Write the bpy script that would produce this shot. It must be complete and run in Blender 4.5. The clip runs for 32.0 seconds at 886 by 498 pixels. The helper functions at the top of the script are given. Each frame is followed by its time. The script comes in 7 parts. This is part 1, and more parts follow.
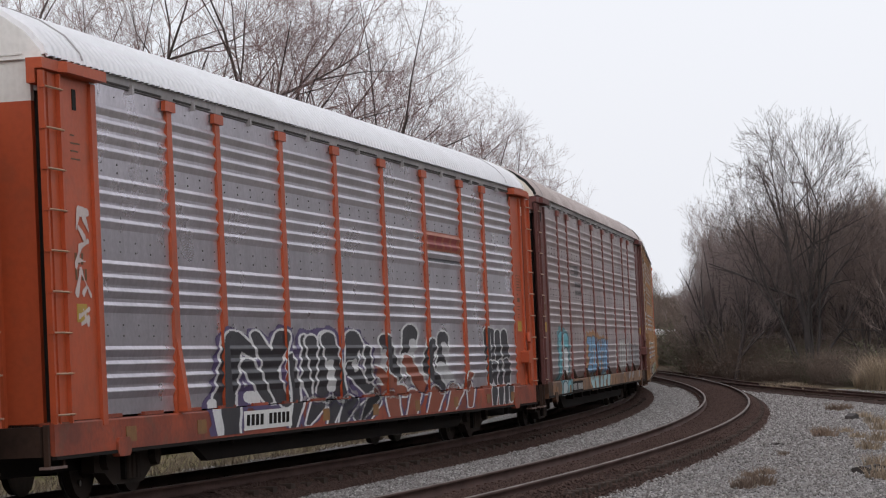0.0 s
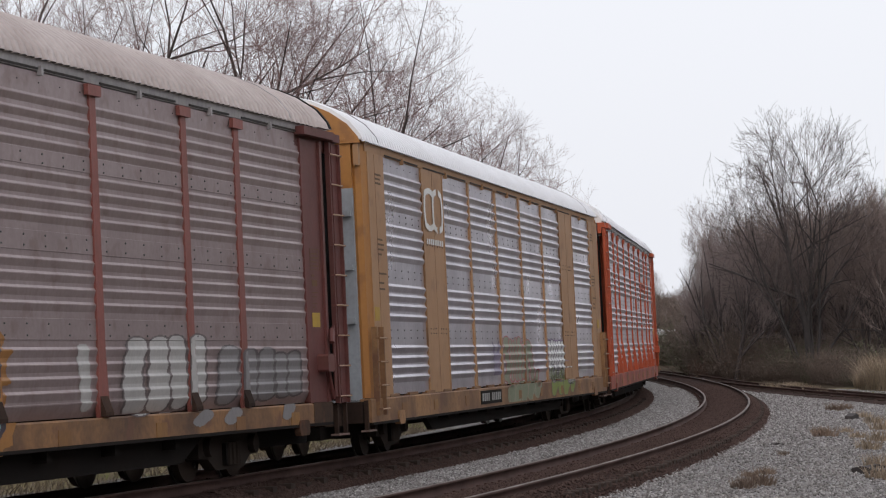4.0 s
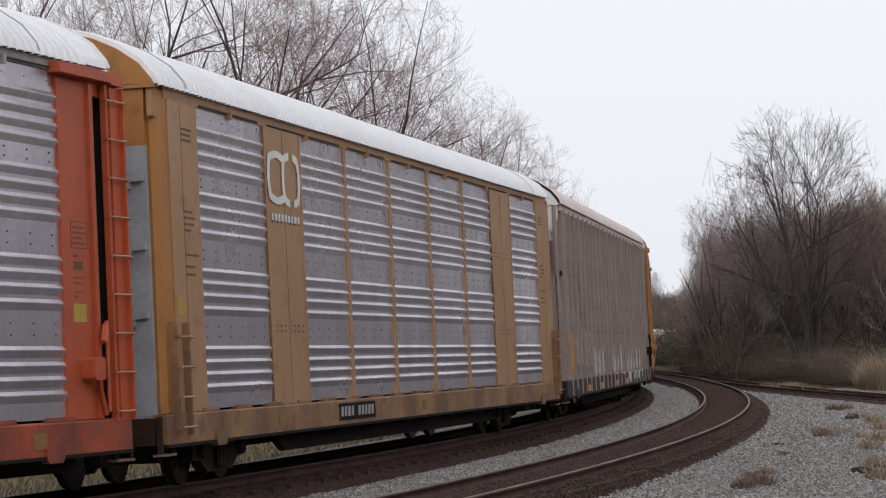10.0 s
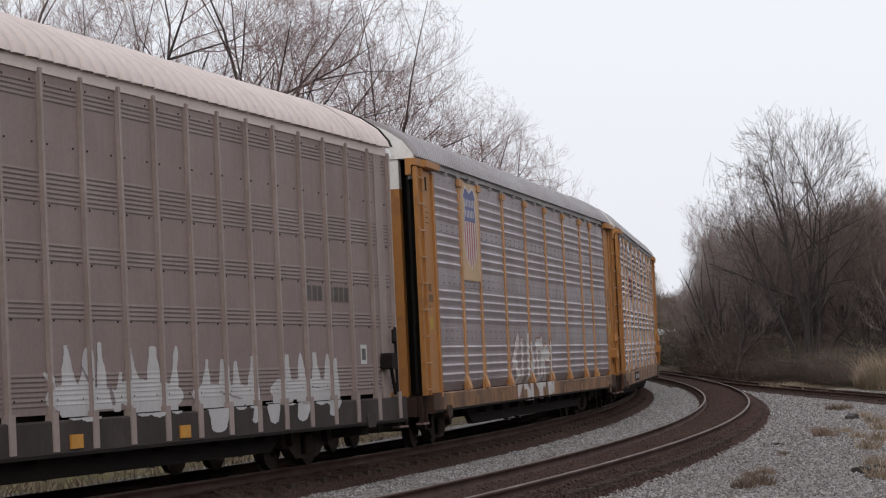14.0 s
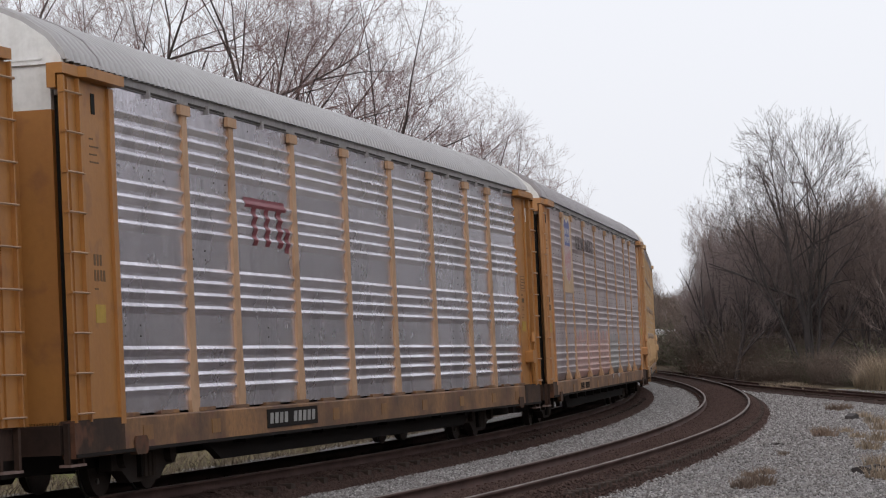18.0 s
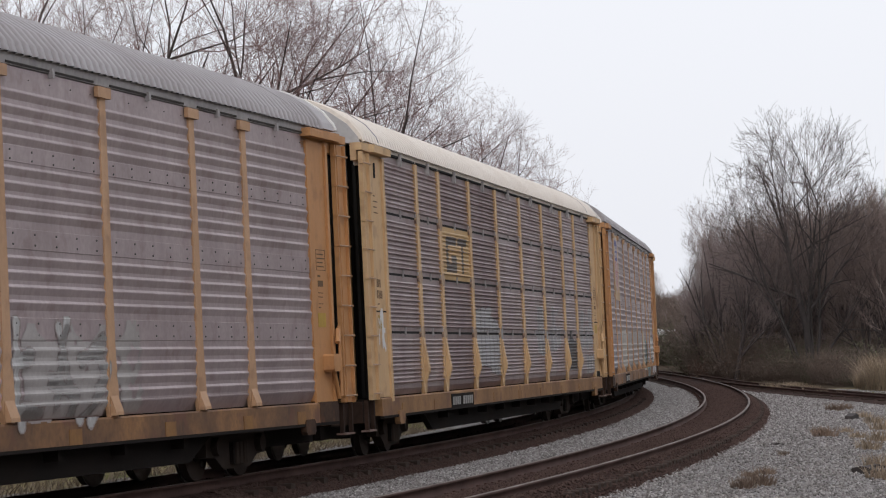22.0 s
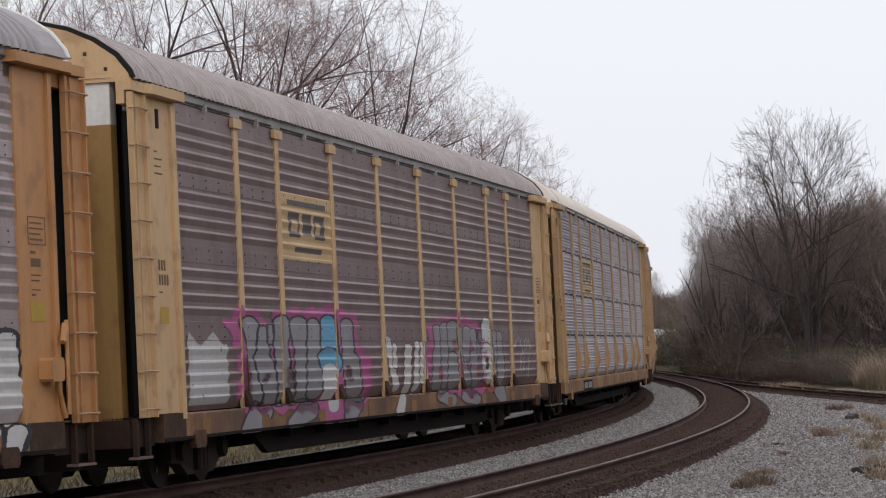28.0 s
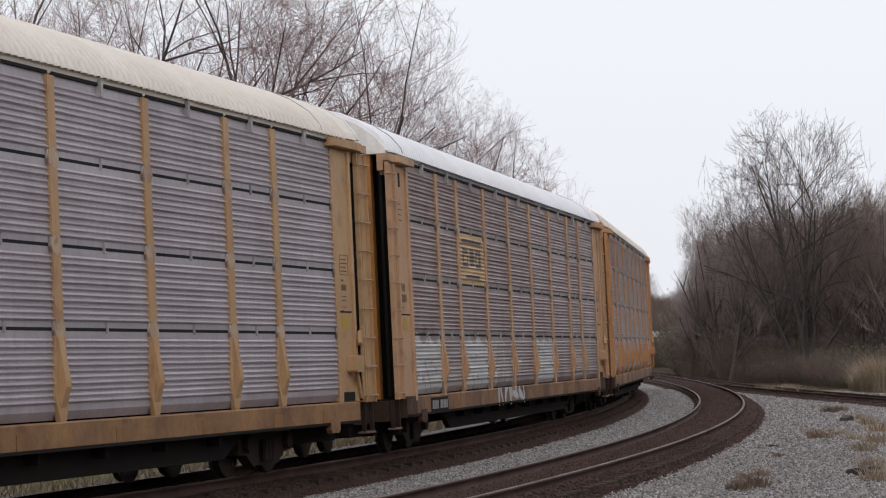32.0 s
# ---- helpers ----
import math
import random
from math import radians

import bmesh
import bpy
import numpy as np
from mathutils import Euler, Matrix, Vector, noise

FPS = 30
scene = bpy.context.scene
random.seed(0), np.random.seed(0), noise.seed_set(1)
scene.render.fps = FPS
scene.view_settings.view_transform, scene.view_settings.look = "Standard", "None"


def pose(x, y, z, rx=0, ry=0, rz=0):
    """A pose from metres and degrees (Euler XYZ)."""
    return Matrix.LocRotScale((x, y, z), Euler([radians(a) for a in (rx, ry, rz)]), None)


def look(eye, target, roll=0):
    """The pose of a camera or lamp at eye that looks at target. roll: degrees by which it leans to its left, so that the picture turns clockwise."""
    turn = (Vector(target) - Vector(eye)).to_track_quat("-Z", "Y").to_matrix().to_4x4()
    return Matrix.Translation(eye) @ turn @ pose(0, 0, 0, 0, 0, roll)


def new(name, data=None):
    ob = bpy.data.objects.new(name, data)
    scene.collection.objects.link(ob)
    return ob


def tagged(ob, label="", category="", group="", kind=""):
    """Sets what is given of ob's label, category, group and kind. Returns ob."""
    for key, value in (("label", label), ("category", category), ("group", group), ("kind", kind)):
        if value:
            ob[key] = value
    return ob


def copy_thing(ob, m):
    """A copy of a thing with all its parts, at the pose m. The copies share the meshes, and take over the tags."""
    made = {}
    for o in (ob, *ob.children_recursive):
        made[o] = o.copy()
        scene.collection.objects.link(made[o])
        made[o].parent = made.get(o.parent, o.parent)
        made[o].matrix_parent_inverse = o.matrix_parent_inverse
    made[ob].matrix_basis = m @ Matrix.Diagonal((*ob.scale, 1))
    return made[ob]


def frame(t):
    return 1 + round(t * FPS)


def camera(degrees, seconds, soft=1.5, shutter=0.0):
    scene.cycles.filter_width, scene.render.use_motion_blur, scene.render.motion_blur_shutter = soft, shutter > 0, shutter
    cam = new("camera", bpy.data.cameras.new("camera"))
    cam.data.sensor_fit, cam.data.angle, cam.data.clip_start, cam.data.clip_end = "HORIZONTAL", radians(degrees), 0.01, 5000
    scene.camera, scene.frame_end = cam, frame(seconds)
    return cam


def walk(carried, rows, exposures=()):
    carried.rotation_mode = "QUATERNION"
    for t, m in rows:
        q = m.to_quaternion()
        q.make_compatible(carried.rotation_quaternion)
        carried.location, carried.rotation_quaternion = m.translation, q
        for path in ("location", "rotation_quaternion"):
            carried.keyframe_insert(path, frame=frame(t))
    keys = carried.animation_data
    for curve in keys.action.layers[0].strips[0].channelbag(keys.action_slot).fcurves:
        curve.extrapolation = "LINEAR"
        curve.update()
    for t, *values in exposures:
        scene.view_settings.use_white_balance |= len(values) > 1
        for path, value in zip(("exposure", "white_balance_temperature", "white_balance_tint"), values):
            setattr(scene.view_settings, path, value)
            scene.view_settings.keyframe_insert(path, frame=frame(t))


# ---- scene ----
FOV = 18.67
EYE = Vector((0, 0, 2.127))
TILT, LEAN = 0.03184, 0.70
cam = camera(FOV, 32.0, 1.15, 0.0)


def aim(dx, dy):
    """The tripod's head, turned by small angles (radians right, up)."""
    a, b = dx, TILT + dy
    return look(EYE, EYE + Vector((math.sin(a) * math.cos(b), math.cos(a) * math.cos(b), math.sin(b))) * 50, LEAN)


U = 0.00021
walk(cam, [(0, aim(0, 0)), (28.6, aim(0, 0)), (28.9, aim(-1.6 * U, 0)), (29.5, aim(-2 * U, 0)), (29.8, aim(4 * U, U)),
           (30, aim(9 * U, 2 * U)), (30.5, aim(3.5 * U, 3.2 * U)), (31, aim(5 * U, 3.3 * U)), (31.5, aim(10.5 * U, 3.3 * U)),
           (32, aim(9 * U, 3.3 * U))])

# ---- light: a bright overcast sky ----
world = bpy.data.worlds.new("sky")
scene.world = world
world.use_nodes = True
wn, wl = world.node_tree.nodes, world.node_tree.links
sky = wn.new("ShaderNodeTexSky")
sky.sky_type, sky.sun_disc = "NISHITA", False
sky.sun_elevation, sky.sun_rotation = radians(38), radians(200)
sky.air_density, sky.dust_density, sky.ozone_density = 1.0, 6.0, 1.0
hs = wn.new("ShaderNodeHueSaturation")
hs.inputs["Saturation"].default_value = 0.35
veil = wn.new("ShaderNodeMix")
veil.data_type = "RGBA"
veil.inputs["Factor"].default_value = 0.8
veil.inputs[7].default_value = (8.75, 8.9, 9.5, 1)
wl.new(sky.outputs[0], hs.inputs["Color"])
wl.new(hs.outputs[0], veil.inputs[6])
bg = wn["Background"]
wl.new(veil.outputs[2], bg.inputs["Color"])
bg.inputs["Strength"].default_value = 0.118
sun = new("sun", bpy.data.lights.new("sun", "SUN"))
sun.data.energy, sun.data.angle, sun.data.color = 0.5, radians(30), (1.0, 0.96, 0.9)
sun.matrix_world = look((20, -60, 55), (0, 40, 0))
scene.view_settings.exposure = 0.0

# ---- materials ----
MATS = {}


def material(name, col, rough=0.6, metal=0.0, dirt=None, amount=0.4, streak=0.0, scale=1.0, bump=0.15, rust=0.0, rand=True, spec=0.5):
    """Weathered surface: base colour, a second colour in blotches and in vertical runs, fine grain in the relief."""
    if name in MATS:
        return MATS[name]
    m = bpy.data.materials.new(name)
    m.use_nodes = True
    n, l = m.node_tree.nodes, m.node_tree.links
    b = n["Principled BSDF"]
    b.inputs["Metallic"].default_value = metal
    b.inputs["Specular IOR Level"].default_value = spec
    tc, oi = n.new("ShaderNodeTexCoord"), n.new("ShaderNodeObjectInfo")
    add = n.new("ShaderNodeVectorMath")
    add.operation = "MULTIPLY_ADD"
    comb = n.new("ShaderNodeCombineXYZ")
    if rand:
        l.new(oi.outputs["Random"], comb.inputs[0])
    l.new(comb.outputs[0], add.inputs[0])
    add.inputs[1].default_value = (37, 37, 37)
    l.new(tc.outputs["Object"], add.inputs[2])

    def noise(sc, mul=(1, 1, 1), detail=4):
        mp = n.new("ShaderNodeMapping")
        mp.inputs["Scale"].default_value = [sc * k for k in mul]
        nz = n.new("ShaderNodeTexNoise")
        nz.inputs["Scale"].default_value = 1.0
        nz.inputs["Detail"].default_value = detail
        l.new(add.outputs[0], mp.inputs["Vector"])
        l.new(mp.outputs[0], nz.inputs["Vector"])
        return nz.outputs["Fac"]

    def ramp(src, lo, hi):
        r = n.new("ShaderNodeMapRange")
        r.inputs["From Min"].default_value, r.inputs["From Max"].default_value = lo, hi
        l.new(src, r.inputs["Value"])
        return r.outputs[0]

    def mix(fac, a, c, f=1.0):
        x = n.new("ShaderNodeMix")
        x.data_type = "RGBA"
        for sock, v in ((6, a), (7, c)):
            if isinstance(v, tuple):
                x.inputs[sock].default_value = (*v[:3], 1)
            else:
                l.new(v, x.inputs[sock])
        k = n.new("ShaderNodeMath")
        k.operation = "MULTIPLY"
        k.inputs[1].default_value = f
        l.new(fac, k.inputs[0])
        l.new(k.outputs[0], x.inputs["Factor"])
        return x.outputs[2]

    dirt = dirt or tuple(c * 0.45 for c in col)
    big, fine = noise(0.9 * scale), noise(14 * scale, detail=6)
    c = mix(ramp(big, 0.35, 0.68), col, dirt, amount)
    c = mix(ramp(fine, 0.4, 0.75), c, tuple(k * 0.6 for k in dirt), amount * 0.5)
    if streak:
        c = mix(ramp(noise(1, (7 * scale, 7 * scale, 0.5), 3), 0.45, 0.72), c, dirt, streak)
    if rust:
        c = mix(ramp(noise(2.6 * scale, detail=8), 0.55, 0.66), c, (0.13, 0.055, 0.033), rust)
    l.new(c, b.inputs["Base Color"])
    rr = n.new("ShaderNodeMapRange")
    rr.inputs["To Min"].default_value, rr.inputs["To Max"].default_value = max(0.05, rough - 0.12), min(1, rough + 0.15)
    l.new(big, rr.inputs["Value"])
    l.new(rr.outputs[0], b.inputs["Roughness"])
    bp = n.new("ShaderNodeBump")
    bp.inputs["Strength"].default_value, bp.inputs["Distance"].default_value = bump, 0.02
    l.new(fine, bp.inputs["Height"])
    l.new(bp.outputs[0], b.inputs["Normal"])
    MATS[name] = m
    return m


ORANGE = material("orange car paint", (0.45, 0.075, 0.022), 0.5, 0, (0.30, 0.055, 0.02), 0.45, 0.2, rust=0.2)
YELLOW = material("faded yellow car paint", (0.475, 0.235, 0.095), 0.55, 0, (0.32, 0.142, 0.055), 0.24, 0.28, rust=0.3)
AMBER = material("amber car paint", (0.38, 0.165, 0.04), 0.5, 0, (0.27, 0.105, 0.03), 0.3, 0.12, rust=0.35)
CREAM = material("chalky cream-yellow paint", (0.57, 0.38, 0.21), 0.6, 0, (0.43, 0.245, 0.115), 0.16, 0.28, rust=0.3)
TAN = material("brownish tan car paint", (0.37, 0.203, 0.1), 0.55, 0, (0.26, 0.138, 0.066), 0.3, 0.12, rust=0.3)
MAROON = material("dark maroon car paint", (0.135, 0.036, 0.032), 0.55, 0, (0.07, 0.025, 0.022), 0.5, 0.3, rust=0.2)
REDBROWN = material("red-brown post paint", (0.25, 0.073, 0.06), 0.55, 0, (0.14, 0.058, 0.048), 0.5, 0.35, rust=0.2)
TAUPE = material("taupe car paint", (0.25, 0.185, 0.173), 0.6, 0, (0.18, 0.13, 0.12), 0.5, 0.35)
TAUPE_POST = material("paler taupe rib paint", (0.33, 0.26, 0.24), 0.6, 0, (0.2, 0.15, 0.13), 0.5, 0.35)
ZINC = material("grey galvanized sheet", (0.64, 0.595, 0.655), 0.3, 0.7, (0.4, 0.368, 0.41), 0.65, 0.4, bump=0.012)
SHINY = material("bright galvanized sheet", (0.88, 0.83, 0.90), 0.25, 0.74, (0.47, 0.44, 0.48), 0.85, 0.5, bump=0.012)
DIRTY = material("dirty galvanized sheet", (0.45, 0.37, 0.38), 0.46, 0.45, (0.29, 0.23, 0.23), 0.55, 0.4, rust=0.25, bump=0.03)
BROWNED = material("rust-filmed galvanized sheet", (0.37, 0.292, 0.294), 0.42, 0.5, (0.255, 0.19, 0.188), 0.55, 0.4, rust=0.3, bump=0.03)
FADED = material("faded tan-yellow post paint", (0.49, 0.295, 0.175), 0.6, 0, (0.33, 0.19, 0.1), 0.4, 0.25, rust=0.3)
UMBER = material("dark brown-filmed sheet", (0.275, 0.196, 0.2), 0.42, 0.5, (0.17, 0.12, 0.12), 0.55, 0.35, rust=0.2, bump=0.03)
GREYED = material("dull grey sheet with brown film", (0.40, 0.345, 0.368), 0.43, 0.5, (0.28, 0.228, 0.232), 0.55, 0.4, rust=0.15, bump=0.03)
ROOF_WHITE = material("white galvanized roof", (0.84, 0.835, 0.87), 0.5, 0.1, (0.68, 0.665, 0.68), 0.35, 0)
ROOF_DULL = material("dull weathered galvanized roof", (0.33, 0.305, 0.315), 0.45, 0.2, (0.24, 0.21, 0.21), 0.5, 0)
ROOF_GREY = material("grey galvanized roof", (0.43, 0.415, 0.42), 0.5, 0.2, (0.35, 0.33, 0.325), 0.45, 0)
ROOF_BROWN = material("brown-stained roof", (0.53, 0.45, 0.43), 0.55, 0.1, (0.36, 0.285, 0.265), 0.7, 0, scale=0.8)
ROOF_WORN = material("brown roof worn pale in runs", (0.29, 0.232, 0.222), 0.6, 0.05, (0.6, 0.54, 0.53), 0.3, 0.4, scale=1.3)
ROOF_PINK = material("pale taupe roof", (0.68, 0.575, 0.54), 0.6, 0, (0.54, 0.44, 0.41), 0.35, 0)
ROOF_CREAM = material("cream roof", (0.76, 0.69, 0.62), 0.55, 0, (0.62, 0.53, 0.46), 0.4, 0)
WHITE = material("white paint", (0.78, 0.77, 0.76), 0.5, 0, (0.5, 0.47, 0.44), 0.4, 0.3)
DARK = material("dark underframe grime and inner shade", (0.013, 0.011, 0.0105), 0.9, 0, (0.024, 0.018, 0.0155), 0.6, 0, spec=0.1)
STEEL = material("grimy truck steel", (0.034, 0.027, 0.024), 0.8, 0, (0.058, 0.039, 0.03), 0.6, 0, spec=0.12)
RUNG = material("worn ladder rung steel", (0.4, 0.24, 0.13), 0.45, 0.2, (0.2, 0.11, 0.07), 0.5, 0)
TREAD = material("worn wheel tread", (0.35, 0.33, 0.31), 0.35, 0.9, (0.12, 0.1, 0.09), 0.5, 0)
BLACK = material("black rubber seal", (0.02, 0.02, 0.02), 0.7, 0, (0.03, 0.03, 0.03), 0.4, 0, spec=0.05)
BOLT = material("dull bolt heads", (0.15, 0.145, 0.145), 0.7, 0, (0.08, 0.07, 0.06), 0.5, 0)
HOLE = material("dark slots", (0.05, 0.047, 0.047), 0.7, 0, (0.07, 0.055, 0.05), 0.5, 0, spec=0.05)
FASCIA = material("grey roof rail", (0.46, 0.43, 0.44), 0.55, 0.3, (0.2, 0.19, 0.19), 0.5, 0.4)
RAILTOP = material("worn rail head", (0.2, 0.165, 0.15), 0.62, 0.2, (0.11, 0.085, 0.075), 0.6, 0, spec=0.25)
RAILSIDE = material("rusty rail web", (0.088, 0.05, 0.042), 0.8, 0, (0.04, 0.024, 0.02), 0.6, 0, spec=0.15)
TIE = material("old creosoted wood", (0.06, 0.043, 0.036), 0.9, 0, (0.032, 0.023, 0.02), 0.6, 0, scale=3, spec=0.1)
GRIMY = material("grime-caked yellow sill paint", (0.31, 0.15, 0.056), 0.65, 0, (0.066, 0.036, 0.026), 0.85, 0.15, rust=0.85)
PLAINGREY = material("dull grey sheet", (0.50, 0.452, 0.488), 0.45, 0.4, (0.31, 0.272, 0.29), 0.5, 0.3, bump=0.03)
SILL_O = material("grime-caked orange sill paint", (0.40, 0.062, 0.018), 0.6, 0, (0.11, 0.028, 0.018), 0.8, 0.15, rust=0.5)
SILL_T = material("grime-caked tan sill paint", (0.33, 0.17, 0.07), 0.65, 0, (0.1, 0.05, 0.03), 0.8, 0.15, rust=0.7)
DOORGREY = material("pale blue-grey door paint", (0.34, 0.365, 0.40), 0.55, 0, (0.22, 0.22, 0.23), 0.5, 0.4, rust=0.2)
SILL_C = material("grime-caked cream sill paint", (0.34, 0.178, 0.066), 0.65, 0, (0.14, 0.066, 0.032), 0.8, 0.15, rust=0.75)
WORN = material("paint chipped to pale metal", (0.5, 0.37, 0.26), 0.6, 0, (0.2, 0.11, 0.07), 0.6, 0.2, scale=3, rust=0.5)
NOTICE = material("dull yellow notice", (0.45, 0.29, 0.04), 0.6, 0, (0.3, 0.18, 0.03), 0.5, 0.3)
YREF = material("yellow reflector sheet", (0.6, 0.28, 0.03), 0.5, 0, (0.28, 0.12, 0.025), 0.45, 0)
DULLREF = material("grimy yellow reflector sheet", (0.28, 0.135, 0.03), 0.6, 0, (0.15, 0.068, 0.03), 0.7, 0.4)
BARWHITE = material("grimy white lettering paint", (0.32, 0.31, 0.3), 0.6, 0, (0.17, 0.16, 0.155), 0.5, 0.3)
OCHRE = material("dull ochre door paint", (0.36, 0.215, 0.07), 0.6, 0, (0.22, 0.12, 0.045), 0.3, 0.4, rust=0.3)
FADEINK = material("faded slogan ink", (0.095, 0.08, 0.08), 0.7, 0, (0.17, 0.14, 0.14), 0.8, 0.5)
STENCIL = material("faded stencil ink", (0.10, 0.06, 0.035), 0.8, 0, (0.2, 0.11, 0.05), 0.6, 0)
RUSTED = material("rust-stained bracket steel", (0.19, 0.13, 0.115), 0.8, 0, (0.11, 0.055, 0.04), 0.6, 0)
LOUVRE = material("shaded louvre slots", (0.115, 0.09, 0.083), 0.8, 0, (0.08, 0.06, 0.055), 0.5, 0)
BUFF = material("buff post paint", (0.46, 0.285, 0.15), 0.6, 0, (0.31, 0.17, 0.075), 0.4, 0.25, rust=0.3)
GRIMESILL = material("grimy dark taupe sill", (0.06, 0.046, 0.043), 0.8, 0, (0.03, 0.023, 0.021), 0.6, 0.3, spec=0.2)
SPRAY = {}


def spray(col):
    key = tuple(round(c, 3) for c in col)
    if key not in SPRAY:
        SPRAY[key] = material("spray paint %d" % len(SPRAY), key, 0.5, 0, tuple(c * 0.72 for c in key), 0.5, 0.25, rand=False)
    return SPRAY[key]


# ---- mesh tools ----
class Shape:
    """Collects vertices and faces of one mesh."""

    def __init__(self):
        self.v, self.f, self.k, self.mats = [], [], [], []

    def slot(self, m):
        if m not in self.mats:
            self.mats.append(m)
        return self.mats.index(m)

    def poly(self, pts, faces, m):
        o, s = len(self.v), self.slot(m)
        self.v += [tuple(p) for p in pts]
        self.f += [tuple(i + o for i in f) for f in faces]
        self.k += [s] * len(faces)
        return self

    def box(self, x0, x1, y0, y1, z0, z1, m, bev=0.0):
        """A block; bev cuts its four long x-z corners."""
        if bev:
            prof = [(x0 + bev, z0), (x1 - bev, z0), (x1, z0 + bev), (x1, z1 - bev), (x1 - bev, z1), (x0 + bev, z1), (x0, z1 - bev), (x0, z0 + bev)]
            return self.prism(prof, y0, y1, m)
        p = [(x, y, z) for x in (x0, x1) for y in (y0, y1) for z in (z0, z1)]
        return self.poly(p, [(0, 1, 3, 2), (4, 6, 7, 5), (0, 4, 5, 1), (2, 3, 7, 6), (0, 2, 6, 4), (1, 5, 7, 3)], m)

    def prism(self, prof, y0, y1, m, axis="y"):
        """A closed outline (x, z) pushed from y0 to y1; axis x: outline (y, z) pushed along x."""
        n = len(prof)
        put = {"y": lambda a, b, c: (a, c, b), "x": lambda a, b, c: (c, a, b), "z": lambda a, b, c: (a, b, c)}[axis]
        p = [put(a, b, y0) for a, b in prof] + [put(a, b, y1) for a, b in prof]
        fs = [(i, (i + 1) % n, n + (i + 1) % n, n + i) for i in range(n)] + [tuple(range(n - 1, -1, -1)), tuple(range(n, 2 * n))]
        return self.poly(p, fs, m)

    def tube(self, a, b, r, m, sides=6, r2=None):
        a, b = Vector(a), Vector(b)
        q = (b - a).to_track_quat("Z", "Y")
        ring = [q @ Vector((math.cos(2 * math.pi * i / sides), math.sin(2 * math.pi * i / sides), 0)) for i in range(sides)]
        p = [a + r * c for c in ring] + [b + (r2 or r) * c for c in ring]
        fs = [(i, (i + 1) % sides, sides + (i + 1) % sides, sides + i) for i in range(sides)]
        return self.poly(p, fs + [tuple(range(sides - 1, -1, -1)), tuple(range(sides, 2 * sides))], m)

    def disc(self, c, r, w, m, sides=20):
        """A wheel-like disc round the y axis."""
        prof = [(c[0] + r * math.cos(2 * math.pi * i / sides), c[2] + r * math.sin(2 * math.pi * i / sides)) for i in range(sides)]
        return self.prism(prof, c[1] - w / 2, c[1] + w / 2, m)

    def mesh(self, name, smooth=False):
        me = bpy.data.meshes.new(name)
        me.from_pydata(self.v, [], self.f)
        for m in self.mats:
            me.materials.append(m)
        me.polygons.foreach_set("material_index", self.k)
        if smooth:
            me.polygons.foreach_set("use_smooth", [True] * len(self.f))
        bm = bmesh.new()
        bm.from_mesh(me)
        bmesh.ops.recalc_face_normals(bm, faces=bm.faces)
        bm.to_mesh(me)
        bm.free()
        return me


def part(name, shape, parent, label="", at=None):
    """Links a shape (or a mesh) as one object under its thing."""
    me = shape.mesh(name) if isinstance(shape, Shape) else shape
    ob = new(name, me)
    ob.parent = parent
    if at is not None:
        ob.location = at
    if label:
        ob["label"] = label
    return ob


def fast_mesh(name, verts, faces, mats, index=None, smooth=False):
    """A mesh from numpy arrays; all faces have the same number of corners."""
    verts, faces = np.asarray(verts, np.float32), np.asarray(faces, np.int32)
    me = bpy.data.meshes.new(name)
    n, k = faces.shape
    me.vertices.add(len(verts))
    me.vertices.foreach_set("co", verts.ravel())
    me.loops.add(n * k)
    me.loops.foreach_set("vertex_index", faces.ravel())
    me.polygons.add(n)
    me.polygons.foreach_set("loop_start", np.arange(0, n * k, k, dtype=np.int32))
    for m in mats:
        me.materials.append(m)
    if index is not None:
        me.polygons.foreach_set("material_index", np.asarray(index, np.int32))
    if smooth:
        me.polygons.foreach_set("use_smooth", np.ones(n, bool))
    me.update(calc_edges=True)
    me.validate()
    return me


# ---- the line of the tracks ----
STEP = 1.0
LINE_S = np.arange(-440, 441, STEP)


def line_table():
    s = np.clip(LINE_S, -90, 230)
    th = 0.23437 - 2.58606e-3 * s + 3.4593e-6 * s ** 2 + 1.5881e-9 * s ** 3
    x = np.concatenate([[0], np.cumsum(0.5 * (np.sin(th[1:]) + np.sin(th[:-1])) * STEP)])
    y = np.concatenate([[0], np.cumsum(0.5 * (np.cos(th[1:]) + np.cos(th[:-1])) * STEP)])
    i = int(np.argmin(abs(LINE_S)))
    return x - x[i] - 3.3186, y - y[i] + 40.0, th


LINE_X, LINE_Y, LINE_TH = line_table()
CANT = 0.0606
NEAR_GAP = 4.131


def line_at(s, side=0.0):
    """The plan point at s metres along the train's track, side metres to its right."""
    th = np.interp(s, LINE_S, LINE_TH)
    return np.interp(s, LINE_S, LINE_X) + side * np.cos(th), np.interp(s, LINE_S, LINE_Y) - side * np.sin(th)


